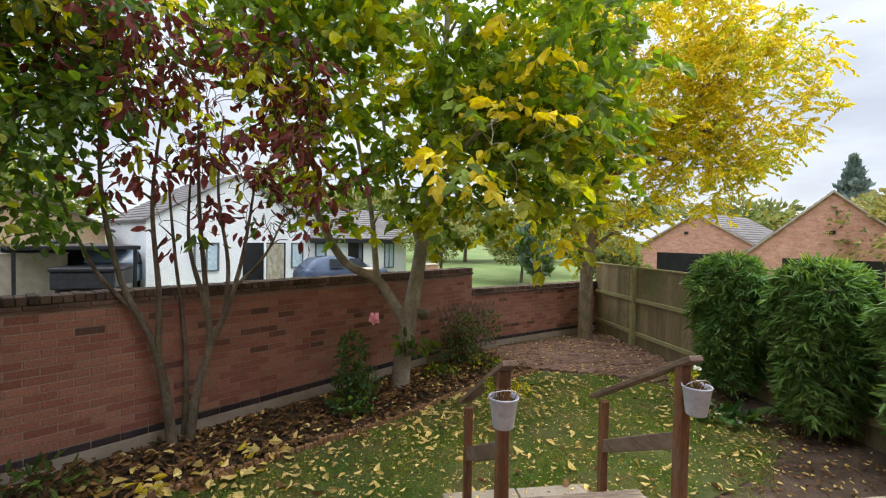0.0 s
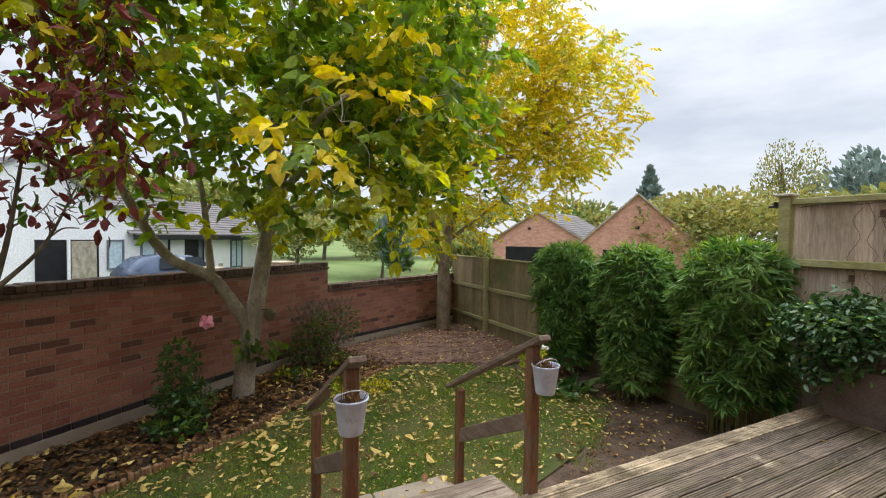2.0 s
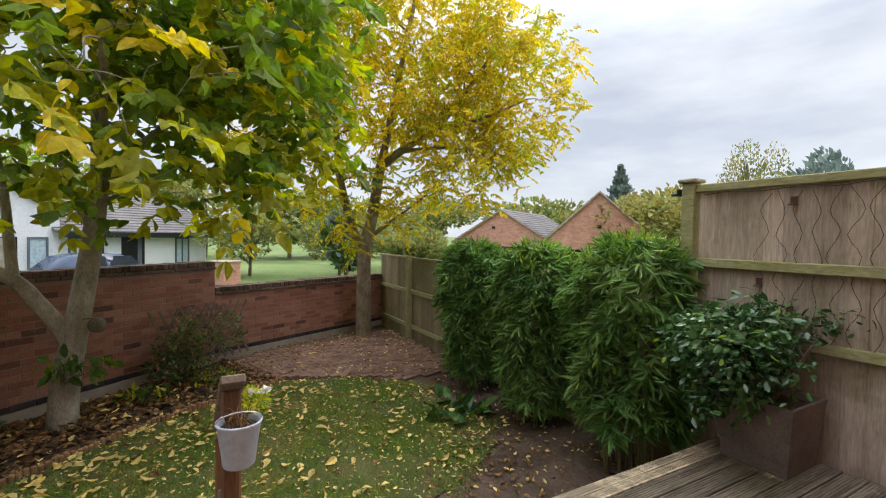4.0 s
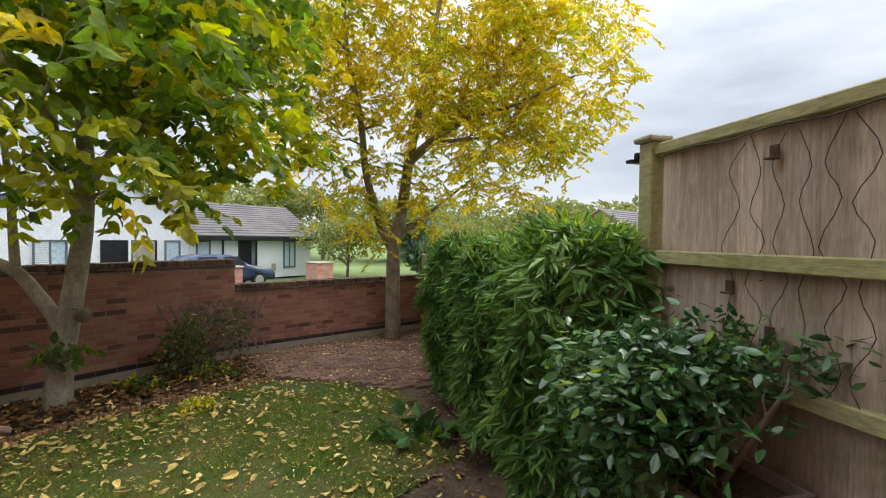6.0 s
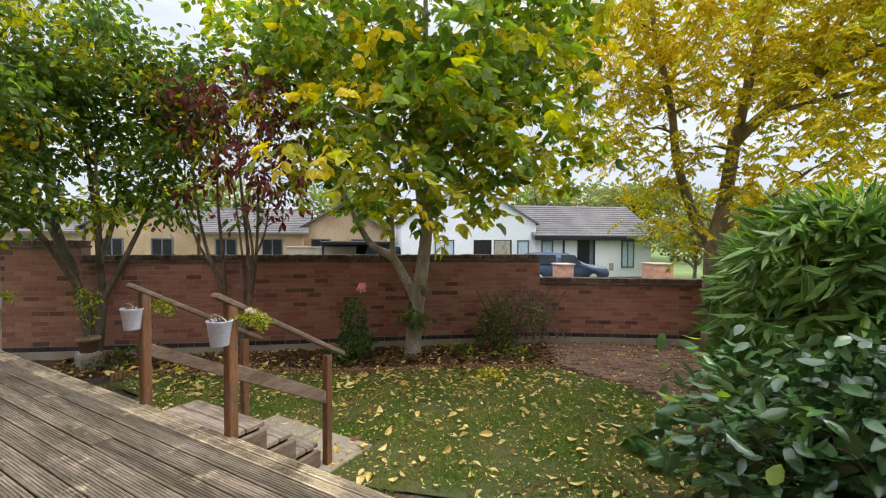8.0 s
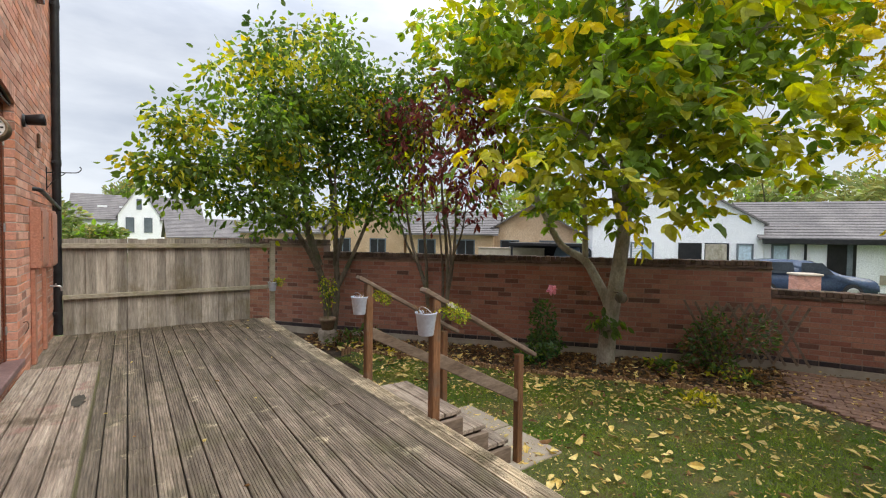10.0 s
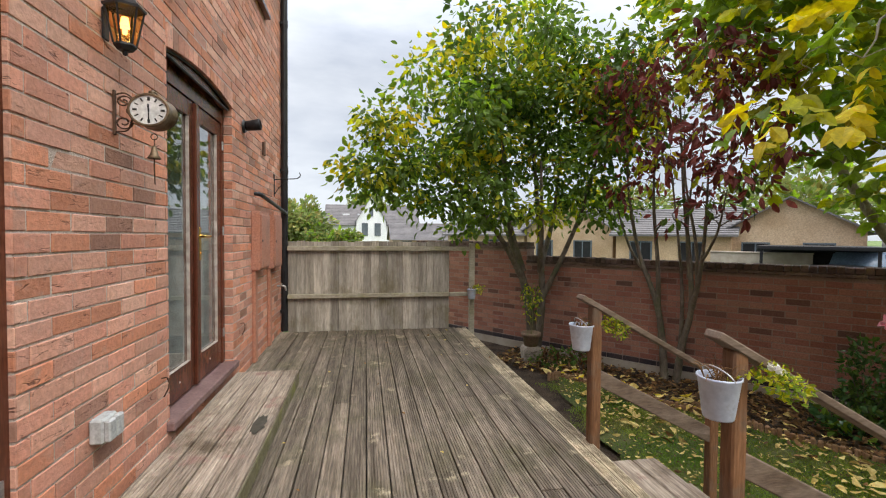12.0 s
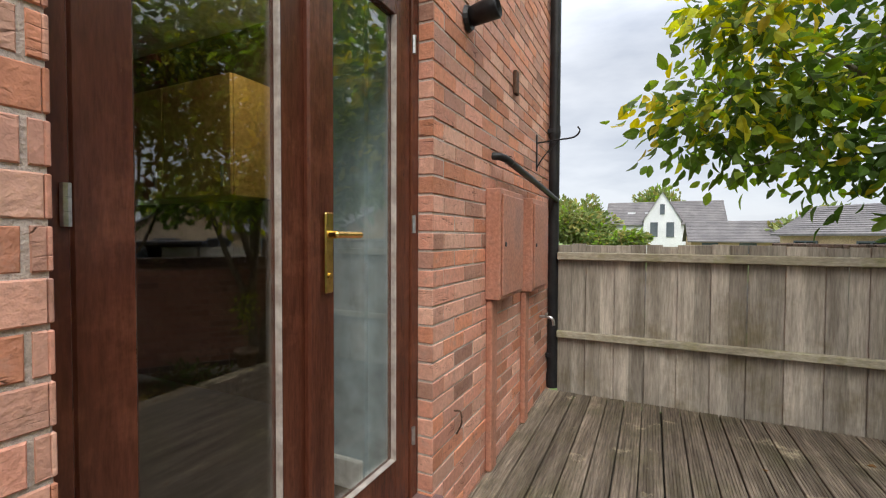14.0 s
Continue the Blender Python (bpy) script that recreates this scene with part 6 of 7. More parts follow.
def car(label, at, rz, paint):
    c = thing("car", label, "car", at, rz, group="parked cars")
    prof = [(-2.1, 0.35), (-2.12, 0.75), (-1.95, 0.95), (-1.55, 1.38), (-0.9, 1.47), (0.1, 1.45), (0.95, 0.98), (1.85, 0.86), (2.1, 0.68), (2.12, 0.35)]
    bm = bmesh.new()
    rings = [[bm.verts.new((x, s * (0.86 if z < 1.0 else 0.66), z)) for x, z in prof] for s in (-1, 1)]
    n = len(prof)
    for i in range(n):
        j = (i + 1) % n
        bm.faces.new((rings[0][i], rings[0][j], rings[1][j], rings[1][i]))
    bm.faces.new(rings[0])
    bm.faces.new(rings[1][::-1])
    bmesh.ops.recalc_face_normals(bm, faces=bm.faces[:])
    bmesh.ops.bevel(bm, geom=bm.edges[:], offset=0.06, segments=2, affect="EDGES")
    part("body", bm, paint, c, smooth=True)
    for s in (-1, 1):
        for a, b in ((-1.4, -0.45), (-0.38, 0.45)):
            bm = bmesh.new()
            q = [(a + 0.12, s * 0.87, 0.98), (b + (0.3 if b > 0 else 0), s * 0.87, 0.98), (b, s * 0.70, 1.38), (a + 0.2, s * 0.70, 1.38)]
            bm.faces.new([bm.verts.new(p) for p in q])
            bmesh.ops.solidify(bm, geom=bm.faces[:], thickness=0.03)
            part("side_window", bm, M["carglass"], c)
        for x in (-1.3, 1.3):
            wh = part("wheel", lathe([(0.0, -0.1), (0.2, -0.1), (0.31, -0.09), (0.33, 0.0), (0.31, 0.09), (0.2, 0.1), (0.0, 0.1)], 20, m=Matrix.Translation((x, s * 0.8, 0.33)) @ pose(0, 0, 0, 90)), M["tyre"], c)
            part("rim", lathe([(0.0, 0.115), (0.19, 0.105), (0.2, 0.1)], 14, m=Matrix.Translation((x, s * 0.8, 0.33)) @ pose(0, 0, 0, -90 * s)), M["steel"], wh)
    bm = bmesh.new()
    bm.faces.new([bm.verts.new(p) for p in ((0.17, -0.6, 1.44), (0.17, 0.6, 1.44), (0.97, 0.72, 1.0), (0.97, -0.72, 1.0))])
    bmesh.ops.solidify(bm, geom=bm.faces[:], thickness=0.03)
    part("windscreen", bm, M["carglass"], c)
    return c


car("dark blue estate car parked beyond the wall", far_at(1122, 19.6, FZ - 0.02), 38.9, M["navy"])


def pickup(label, at, rz):
    c = thing("pickup_truck", label, "truck", at, rz, group="parked cars")
    part("bed", box(-2.3, 0.35, -0.85, 0.85, 0.55, 1.1, 0.04), M["black"], c, "black load bed")
    part("bed_cover", box(-2.34, 0.36, -0.88, 0.88, 1.105, 1.24, 0.03), M["dark"], c, "dark flat cover over the load bed")
    bm = bmesh.new()
    prof = [(0.37, 0.5), (0.37, 1.12), (0.5, 1.7), (1.35, 1.72), (1.85, 1.15), (2.5, 1.05), (2.6, 0.5)]
    rings = [[bm.verts.new((x, sd * (0.86 if z < 1.2 else 0.7), z)) for x, z in prof] for sd in (-1, 1)]
    for i in range(len(prof)):
        j = (i + 1) % len(prof)
        bm.faces.new((rings[0][i], rings[0][j], rings[1][j], rings[1][i]))
    bm.faces.new(rings[0])
    bm.faces.new(rings[1][::-1])
    bmesh.ops.recalc_face_normals(bm, faces=bm.faces[:])
    bmesh.ops.bevel(bm, geom=bm.edges[:], offset=0.05, segments=2, affect="EDGES")
    part("cab", bm, M["palecar"], c, "pale blue-grey cab", True)
    for sd in (-1, 1):
        bm = bmesh.new()
        bm.faces.new([bm.verts.new(p) for p in ((0.55, sd * 0.87, 1.16), (1.68, sd * 0.87, 1.16), (1.3, sd * 0.73, 1.64), (0.62, sd * 0.73, 1.64))])
        bmesh.ops.solidify(bm, geom=bm.faces[:], thickness=0.03)
        part("side_window", bm, M["carglass"], c)
        for x in (-1.5, 1.75):
            wh = part("wheel", lathe([(0.0, -0.11), (0.22, -0.11), (0.35, -0.1), (0.37, 0.0), (0.35, 0.1), (0.22, 0.11), (0.0, 0.11)], 20, m=Matrix.Translation((x, sd * 0.76, 0.37)) @ pose(0, 0, 0, 90)), M["tyre"], c)
            part("rim", lathe([(0.0, 0.125), (0.2, 0.115), (0.21, 0.11)], 14, m=Matrix.Translation((x, sd * 0.76, 0.37)) @ pose(0, 0, 0, -90 * sd)), M["steel"], wh)
    return c


pickup("dark pickup with covered load bed parked beyond the wall", (-9.8, 17.8, FZ - 0.02), 104)

# trees beyond
FARL = [M["lf_far"], M["lf_olive"], M["lf_green"]]
for k, (x, y, h, r) in enumerate(((9.0, 44.0, 7.0, 5.0), (2.0, 48.0, 8.0, 6.0), (16.0, 46.0, 7.0, 6.0), (24.0, 44.0, 7.0, 5.0), (-4.0, 52.0, 9.0, 6.0), (32.0, 34.0, 6.5, 4.5), (4.0, 27.0, 3.6, 2.6), (8.2, 24.0, 3.2, 2.2), (11.5, 30.0, 4.5, 3.0), (31, 24, 5.5, 3.5), (9.5, 17, 2.6, 1.4), (38, 12, 6.0, 4.0), (48, 26, 7, 5))):
    tagged(bg_tree("background_tree", "soft green and olive tree beyond the gardens", x, y, h, r, 200 + k, FARL, (0.62, 0.36, 0.02), 2200 if h > 5 else 4600, 0.55 if h > 5 else 0.2), group="trees beyond the gardens")
bg_tree("conifer", "blue-green conical conifer beyond the garages", 39.0, 31.0, 9.6, 4.2, 301, [M["lf_conifer"]], (1,), 5000, 0.5, cone=True)
bg_tree("ivy_column_tree", "narrow ivy-clad dark green tree", 6.5, 17.1, 3.4, 0.75, 303, [M["lf_conifer"], M["lf_deep"]], (0.5, 0.5), 2200, 0.3)
bg_tree("olive_tree", "rounded olive-yellow autumn tree behind the fence", 24.3, 14.9, 6.3, 4.2, 304, [M["lf_olive"], M["lf_far"]], (0.8, 0.2), 4200, 0.3)
bg_tree("birch", "tall thin pale autumn tree with drooping crown", 39.7, 19.3, 11.6, 2.3, 305, [M["lf_olive"], M["lf_far"]], (0.7, 0.3), 2600, 0.2)
bg_tree("spruce", "dark blue-green conifer behind the tall fence", 46.6, 15.7, 10.5, 3.2, 306, [M["lf_conifer"]], (1,), 2600, 0.6)
for k, (x, y, h, r) in enumerate(((-52, -6.5, 4.6, 3.8), (-49, -3.0, 3.4, 3.0), (-50, -9.5, 6.5, 4.0), (-75, 2.0, 11.0, 4.0), (-66, -9.0, 9.0, 3.5), (-45, 12.0, 5, 3), (-26, 34, 8, 5), (-10, 44, 9, 6), (-38, 26, 8, 5))):
    tagged(bg_tree("distant_tree", "distant green tree beyond the houses", x, y, h, r, 400 + k, FARL, (0.6, 0.2, 0.2), 1800, 0.6), group="distant trees")


# ---- things on the house wall ----
def wall_item(name, label, category, x, z, y=0.008):
    return thing(name, label, category, (x, HY + y, z))


lan = wall_item("wall_lantern", "black coach lantern with a lit warm bulb", "lantern", 1.03, 2.0)
part("wall_plate", box(-0.03, 0.03, -0.004, 0.012, 0.06, 0.24, 0.004), M["black"], lan)
tubes("arm", [([(0, 0, 0.235), (0, 0.05, 0.24), (0, 0.09, 0.25)], [0.011] * 3)], M["black"], lan, 8)
part("base", lathe([(0.0, -0.055), (0.012, -0.05), (0.016, -0.03), (0.04, -0.025), (0.06, 0.0), (0.058, 0.012), (0.0, 0.012)], 6, m=Matrix.Translation((0, 0.105, 0.03))), M["black"], lan)
part("roof", lathe([(0.0, 0.36), (0.012, 0.35), (0.014, 0.33), (0.035, 0.318), (0.06, 0.27), (0.112, 0.225), (0.11, 0.212), (0.0, 0.216)], 6, m=Matrix.Translation((0, 0.105, 0.03))), M["black"], lan)
cage = []
for i in range(6):
    a = math.pi * i / 3
    cage.append(([(0.057 * math.cos(a), 0.105 + 0.057 * math.sin(a), 0.04), (0.098 * math.cos(a), 0.105 + 0.098 * math.sin(a), 0.245)], [0.006, 0.006]))
tubes("cage", cage, M["black"], lan, 5)
gl = part("glass", lathe([(0.052, 0.015), (0.092, 0.213)], 6, m=Matrix.Translation((0, 0.105, 0.03))), M["lamp_glass"], lan)
gl.visible_shadow = False
part("bulb", lathe([(0.0, 0.065), (0.012, 0.07), (0.014, 0.1), (0.024, 0.125), (0.026, 0.105), (0.018, 0.165), (0.0, 0.172)], 12, m=Matrix.Translation((0, 0.105, 0.03))), M["bulb"], lan, smooth=True)
for o in lan.children:
    o.matrix_basis = Matrix.Diagonal((0.63, 0.72, 0.72, 1))
lamp = new("lantern_light", bpy.data.lights.new("lantern_light", "POINT"))
lamp.data.energy, lamp.data.color, lamp.data.shadow_soft_size = 0.2, (1.0, 0.62, 0.28), 0.03
lamp.location = (1.03, HY + 0.084, 2.107)

clk = wall_item("bracket_clock", "round double-sided clock with white dial on scrolled iron bracket", "clock", 0.97, 1.76)
part("backplate", box(-0.012, 0.012, -0.002, 0.008, -0.13, 0.13, 0.003), M["iron"], clk)


def scroll(y, z, r, turns, flip, n=26):
    return [(0, y + (r * (1 - 0.75 * k / n)) * math.cos(flip * turns * 6.28 * k / n), z + (r * (1 - 0.75 * k / n)) * math.sin(flip * turns * 6.28 * k / n)) for k in range(n + 1)]


for nm, pts in (("scroll", scroll(0.045, 0.065, 0.038, 1.3, 1)), ("scroll", scroll(0.045, -0.055, 0.042, 1.4, -1)), ("scroll", scroll(0.075, 0.01, 0.024, 1.2, 1)), ("scroll", arc([(0, 0.0, 0.1), (0, 0.05, 0.115), (0, 0.09, 0.08), (0, 0.11, 0.03)], 6)), ("scroll", arc([(0, 0.0, -0.11), (0, 0.06, -0.1), (0, 0.085, -0.03), (0, 0.1, 0.02)], 6))):
    tubes(nm, [(pts, [0.0045] * len(pts))], M["iron"], clk, 6, "scrolled iron bar")
CM = Matrix.Translation((0.0, 0.18, 0.01)) @ pose(0, 0, 0, 0, 90, 0)
part("case", lathe([(0.083, 0.062), (0.094, 0.066), (0.097, 0.058), (0.09, 0.045), (0.09, -0.045), (0.097, -0.058), (0.094, -0.066), (0.083, -0.062)], 32, m=CM), M["copper"], clk, "aged copper drum case", True)
for s in (1, -1):
    dial = part("dial", lathe([(0.0, 0.056 * s), (0.086, 0.056 * s)], 32, m=CM), M["dial"], clk, "white dial with dark numerals")
    bm = bmesh.new()
    for i in range(12):
        a = math.pi * i / 6
        box(-0.0035 if i % 3 else -0.006, 0.0035 if i % 3 else 0.006, 0.054, 0.074, -0.0005, 0.0008, 0, bm, Matrix.Translation((0.0575 * s, 0.18, 0.01)) @ pose(0, 0, 0, 0, 90, 0) @ pose(0, 0, 0, 0, 0, math.degrees(a)))
    part("numerals", bm, M["ink"], dial)
    for a, L in ((270, 0.055), (255, 0.0)):
        if L:
            part("hand", box(-0.003, 0.003, 0.0, 0.062, -0.0005, 0.001, 0, m=Matrix.Translation((0.0595 * s, 0.18, 0.01)) @ pose(0, 0, 0, 90, 0, 90) @ pose(0, 0, 0, 0, 0, 180)), M["ink"], dial)
            part("hand", box(-0.004, 0.004, -0.01, 0.035, -0.0005, 0.001, 0, m=Matrix.Translation((0.0595 * s, 0.18, 0.01)) @ pose(0, 0, 0, 90, 0, 90) @ pose(0, 0, 0, 0, 0, 4)), M["ink"], dial)
part("crest", box(-0.03, 0.03, 0.165, 0.195, 0.1, 0.135, 0.01), M["copper"], clk)
for o in clk.children:
    o.matrix_basis = Matrix.Diagonal((0.74, 0.86, 0.74, 1))
bell = thing("hanging_bell", "small aged copper bell on a chain", "bell", (0.97, HY + 0.165, 1.655))
part("ring", lathe([(0.013, -0.002), (0.015, 0.0), (0.013, 0.002), (0.011, 0.0), (0.013, -0.002)], 16, m=pose(0, 0, 0.008, 0, 90)), M["copper"], bell)
part("body", lathe([(0.0, -0.03), (0.006, -0.032), (0.011, -0.045), (0.016, -0.07), (0.027, -0.086), (0.025, -0.088), (0.014, -0.07), (0.0, -0.055)], 18), M["copper"], bell, smooth=True)
tubes("clapper_chain", [([(0, 0, 0.0), (0, 0, -0.05), (0.002, 0, -0.12), (0, 0.002, -0.2)], [0.002, 0.002, 0.003, 0.0025])], M["iron"], bell, 5)

flue = wall_item("wall_spotlight", "small black cylindrical wall spotlight", "spotlight", -1.08, 2.2)
part("plate", lathe([(0, 0.02), (0.05, 0.018), (0.058, 0.0)], 16, m=pose(0, 0, 0, -90)), M["black"], flue)
part("barrel", lathe([(0.0, 0.0), (0.042, 0.0), (0.05, 0.12), (0.044, 0.13), (0.04, 0.1), (0.0, 0.1)], 18, m=pose(0, 0.018, 0.005, -80, 0, 0)), M["black"], flue, smooth=True)
wb = wall_item("wall_bracket", "small rusty plate screwed to the brick", "bracket", -1.83, 2.15)
part("plate", box(-0.03, 0.03, -0.002, 0.02, -0.07, 0.07, 0.004), M["iron"], wb)
hk = wall_item("basket_bracket", "black iron hanging-basket bracket", "bracket", -2.4, 1.84)
part("backplate", box(-0.01, 0.01, -0.003, 0.006, -0.14, 0.12, 0.002), M["black"], hk)
tubes("arm", [(arc([(0, 0, 0.06), (0, 0.14, 0.07), (0, 0.26, 0.08), (0, 0.3, 0.12), (0, 0.285, 0.15)], 5), [0.006] * 21)], M["black"], hk, 6)
tubes("brace", [(arc([(0, 0, -0.12), (0, 0.06, -0.03), (0, 0.16, 0.065)], 5), [0.005] * 11)], M["black"], hk, 6)

for x0, x1, z0, z1 in ((-1.76, -1.34, 0.9, 1.47), (-2.42, -2.0, 0.87, 1.47)):
    mb = wall_item("meter_box", "terracotta-coloured plastic meter box on the brick wall", "meter box", (x0 + x1) / 2, z0)
    tagged(mb, group="meter boxes")
    w, h = (x1 - x0) / 2, z1 - z0
    part("body", box(-w, w, -0.005, 0.075, 0, h, 0.006), M["meter"], mb)
    dr = part("door", box(-w + 0.018, w - 0.018, 0.0755, 0.086, 0.02, h - 0.03, 0.005), M["meter"], mb)
    part("latch", lathe([(0, 0.006), (0.012, 0.005), (0.013, 0)], 10, m=pose(w - 0.06, 0.086, h / 2, -90)), M["black"], dr)
    cv = wall_item("conduit_cover", "terracotta-painted conduit cover below the meter box", "conduit", x1 - 0.06, 0.0)
    tagged(cv, group="conduit covers")
    part("cover", box(-0.045, 0.045, -0.004, 0.03, 0.004, z0 - 0.003, 0.006), M["meter"], cv)
wp = thing("waste_pipe", "black plastic waste pipe sloping along the wall", "pipe", (0, HY, 0))
tubes("pipe", [([(-1.4, 0.02, 1.64), (-1.4, 0.06, 1.635), (-1.46, 0.075, 1.63), (-2.1, 0.075, 1.58), (-2.82, 0.075, 1.52)], [0.02] * 5)], M["black"], wp, 10)
for xx, zz2 in ((-1.52, 1.627), (-2.2, 1.572)):
    part("clip", lathe([(0.026, -0.012), (0.027, 0.012)], 12, m=pose(xx, 0.075, zz2, 0, 86)), M["black"], wp)
dp = thing("downpipe", "black plastic rainwater downpipe at the house corner", "downpipe", (-2.82, HY + 0.052, 0))
part("pipe", lathe([(0.042, 0.012), (0.042, 5.3)], 16), M["black"], dp, smooth=True)
for z in (0.25, 2.05, 3.9):
    part("bracket", box(-0.05, 0.05, -0.046, 0.002, z, z + 0.035, 0.004, lathe([(0.045, z - 0.03), (0.048, z), (0.045, z + 0.06)], 16)), M["black"], dp)
part("shoe", lathe([(0.046, 0.0), (0.048, 0.1), (0.044, 0.12)], 16, m=pose(0, 0, 0.004)), M["black"], dp)
so = wall_item("outdoor_socket", "grey weatherproof twin socket box on the wall", "socket", 1.12, 0.45)
part("box", box(-0.055, 0.055, -0.004, 0.05, -0.05, 0.05, 0.008), M["grey_plastic"], so)
for sx in (-0.027, 0.029):
    part("lid", box(sx - 0.025, sx + 0.025, 0.0505, 0.075, -0.042, 0.045, 0.006), M["grey_plastic"], so)
tp = wall_item("garden_tap", "small steel garden tap on the wall", "tap", -2.55, 0.62)
tubes("spout", [(arc([(0, 0, 0), (0, 0.07, 0.0), (0, 0.1, -0.02), (0, 0.105, -0.06)], 4), [0.011] * 13)], M["steel"], tp, 8)
part("handle", box(-0.03, 0.03, 0.045, 0.058, 0.012, 0.03, 0.004), M["steel"], tp)
for x, z in ((-0.95, 0.42), (0.55, 0.42)):
    hh = wall_item("wall_hook", "small rusty wall hook", "hook", x, z)
    tubes("hook", [(arc([(0, 0, 0.05), (0, 0.03, 0.05), (0, 0.035, 0.0), (0, 0.012, -0.05)], 4), [0.004] * 13)], M["iron"], hh, 6)
    tagged(hh, group="wall hooks")


# ---- buckets with plants ----
def bucket(label, at, scale, seed, flower, side):
    r = np.random.default_rng(seed)
    b = thing("bucket", label, "bucket", at, group="hanging buckets")
    s = scale
    part("pail", lathe([(0.0, 0.004), (0.058, 0.0), (0.061, 0.008), (0.082, 0.165), (0.088, 0.172), (0.088, 0.18), (0.083, 0.18), (0.079, 0.165), (0.058, 0.012), (0.0, 0.012)], 28, m=Matrix.Scale(s, 4)), M["zinc"], b, "galvanised tapered pail", True)
    part("soil", lathe([(0.0, 0.158), (0.05, 0.152), (0.078, 0.15)], 20, m=Matrix.Scale(s, 4)), M["soil"], b)
    pts = [(s * 0.088 * math.cos(a), -s * 0.03 * math.sin(a), s * (0.172 + 0.05 * math.sin(a))) for a in np.linspace(0, math.pi, 14)]
    tubes("handle", [(pts, [0.0025] * 14)], M["steel"], b, 6, "wire handle")
    dry = []
    for _ in range(26):
        a, q = r.uniform(0, 6.28), r.uniform(0, 0.06) * s
        p = np.array([q * math.cos(a), q * math.sin(a), 0.155 * s])
        e = p + np.array([r.normal() * 0.05, r.normal() * 0.05, abs(r.normal()) * 0.05]) * s
        dry.append((arc([p, (p + e) / 2 + [0, 0, 0.03 * s], e], 3), np.linspace(0.0025, 0.001, 7)))
    tubes("dry_growth", dry, M["litter"], b, 4, "dry brown stalks")
    n = int(330 * s)
    c = in_blobs([(side[0], side[1], 0.16, 0.08 * s, 0.09 * s, 0.06 * s), (side[0] * 1.3, side[1] * 1.4, 0.12, 0.075 * s, 0.08 * s, 0.075 * s), (side[0] * 0.4, side[1] * 0.35, 0.175 * s, 0.05 * s, 0.05 * s, 0.02 * s)], n, r, 0.8)
    v, q, ix = leaves(c, 0.03 * s, r, 0.5, 0.2, idx=r.choice(2, n), dirs=c)
    tagged(child(new("foliage", quads_mesh("foliage", v, q, [M["lf_lime"], M["lf_green"]], ix)), b), kind="stuff")
    for k in range(3):
        p = np.repeat(np.array([[side[0] * (1 + 0.5 * r.normal()), side[1] + 0.05 * r.normal(), 0.2 * s + 0.03 * r.uniform()]]), 9, 0)
        v, q, _ = leaves(p, 0.026 * s, r, 0.9, -0.2)
        child(new("flower", quads_mesh("flower", v, q, [flower])), b)
    return b


bucket("galvanised bucket of wilting white flowers hung on a post", (1.70, 2.085, 0.58), 0.86, 91, M["petal_white"], (0.05, 0.17))
bucket("galvanised bucket of purple flowers hung on a post", (0.64, 2.095, 0.56), 0.86, 92, M["purple"], (0.02, 0.17))
bucket("small galvanised bucket with green plant on the fence post", (-2.66, 2.22, 0.4), 0.75, 93, M["lf_lime"], (0.03, 0.07))

# ---- pot on a stone beneath the bushy tree ----
st = thing("stone_block", "rough weathered stone block in the flower bed", "stone", (-2.98, 3.2, GZ - 0.04))
bm = box(-0.12, 0.12, -0.11, 0.11, 0, 0.26)
bmesh.ops.subdivide_edges(bm, edges=bm.edges[:], cuts=3, use_grid_fill=True)
for v in bm.verts:
    v.co += Vector((noise.noise(v.co * 9), noise.noise(v.co * 9 + Vector((5, 0, 0))), 0.4 * noise.noise(v.co * 9 + Vector((0, 7, 0))))) * 0.03
part("stone", bm, M["stone"], st, smooth=True)
pt = thing("terracotta_pot", "mossy terracotta pot with trailing plant on a stone", "pot", (-2.98, 3.2, -0.352))
part("pot", lathe([(0.0, 0.0), (0.095, 0.0), (0.125, 0.15), (0.14, 0.152), (0.142, 0.2), (0.125, 0.2), (0.12, 0.17), (0.0, 0.165)], 24), M["terracotta"], pt, smooth=True)
tubes("stem", [(arc([(0.02, 0, 0.16), (0.0, 0.02, 0.5), (0.03, -0.01, 0.85)], 4), [0.006] * 9), (arc([(-0.02, 0.01, 0.16), (-0.05, 0.0, 0.5), (-0.02, 0.04, 0.8)], 4), [0.005] * 9)], M["twig"], pt, 5)
r = np.random.default_rng(95)
c = in_blobs([(0.0, 0.0, 0.75, 0.16, 0.16, 0.2), (0, 0, 0.5, 0.1, 0.1, 0.2)], 170, r, 0.8)
v, q, ix = leaves(c, 0.06, r, 0.5, 0.5, idx=r.choice(2, 170, p=(0.6, 0.4)), dirs=c * (2, 2, 0))
tagged(child(new("foliage", quads_mesh("foliage", v, q, [M["lf_deep"], M["lf_lime"]], ix)), pt), kind="stuff")

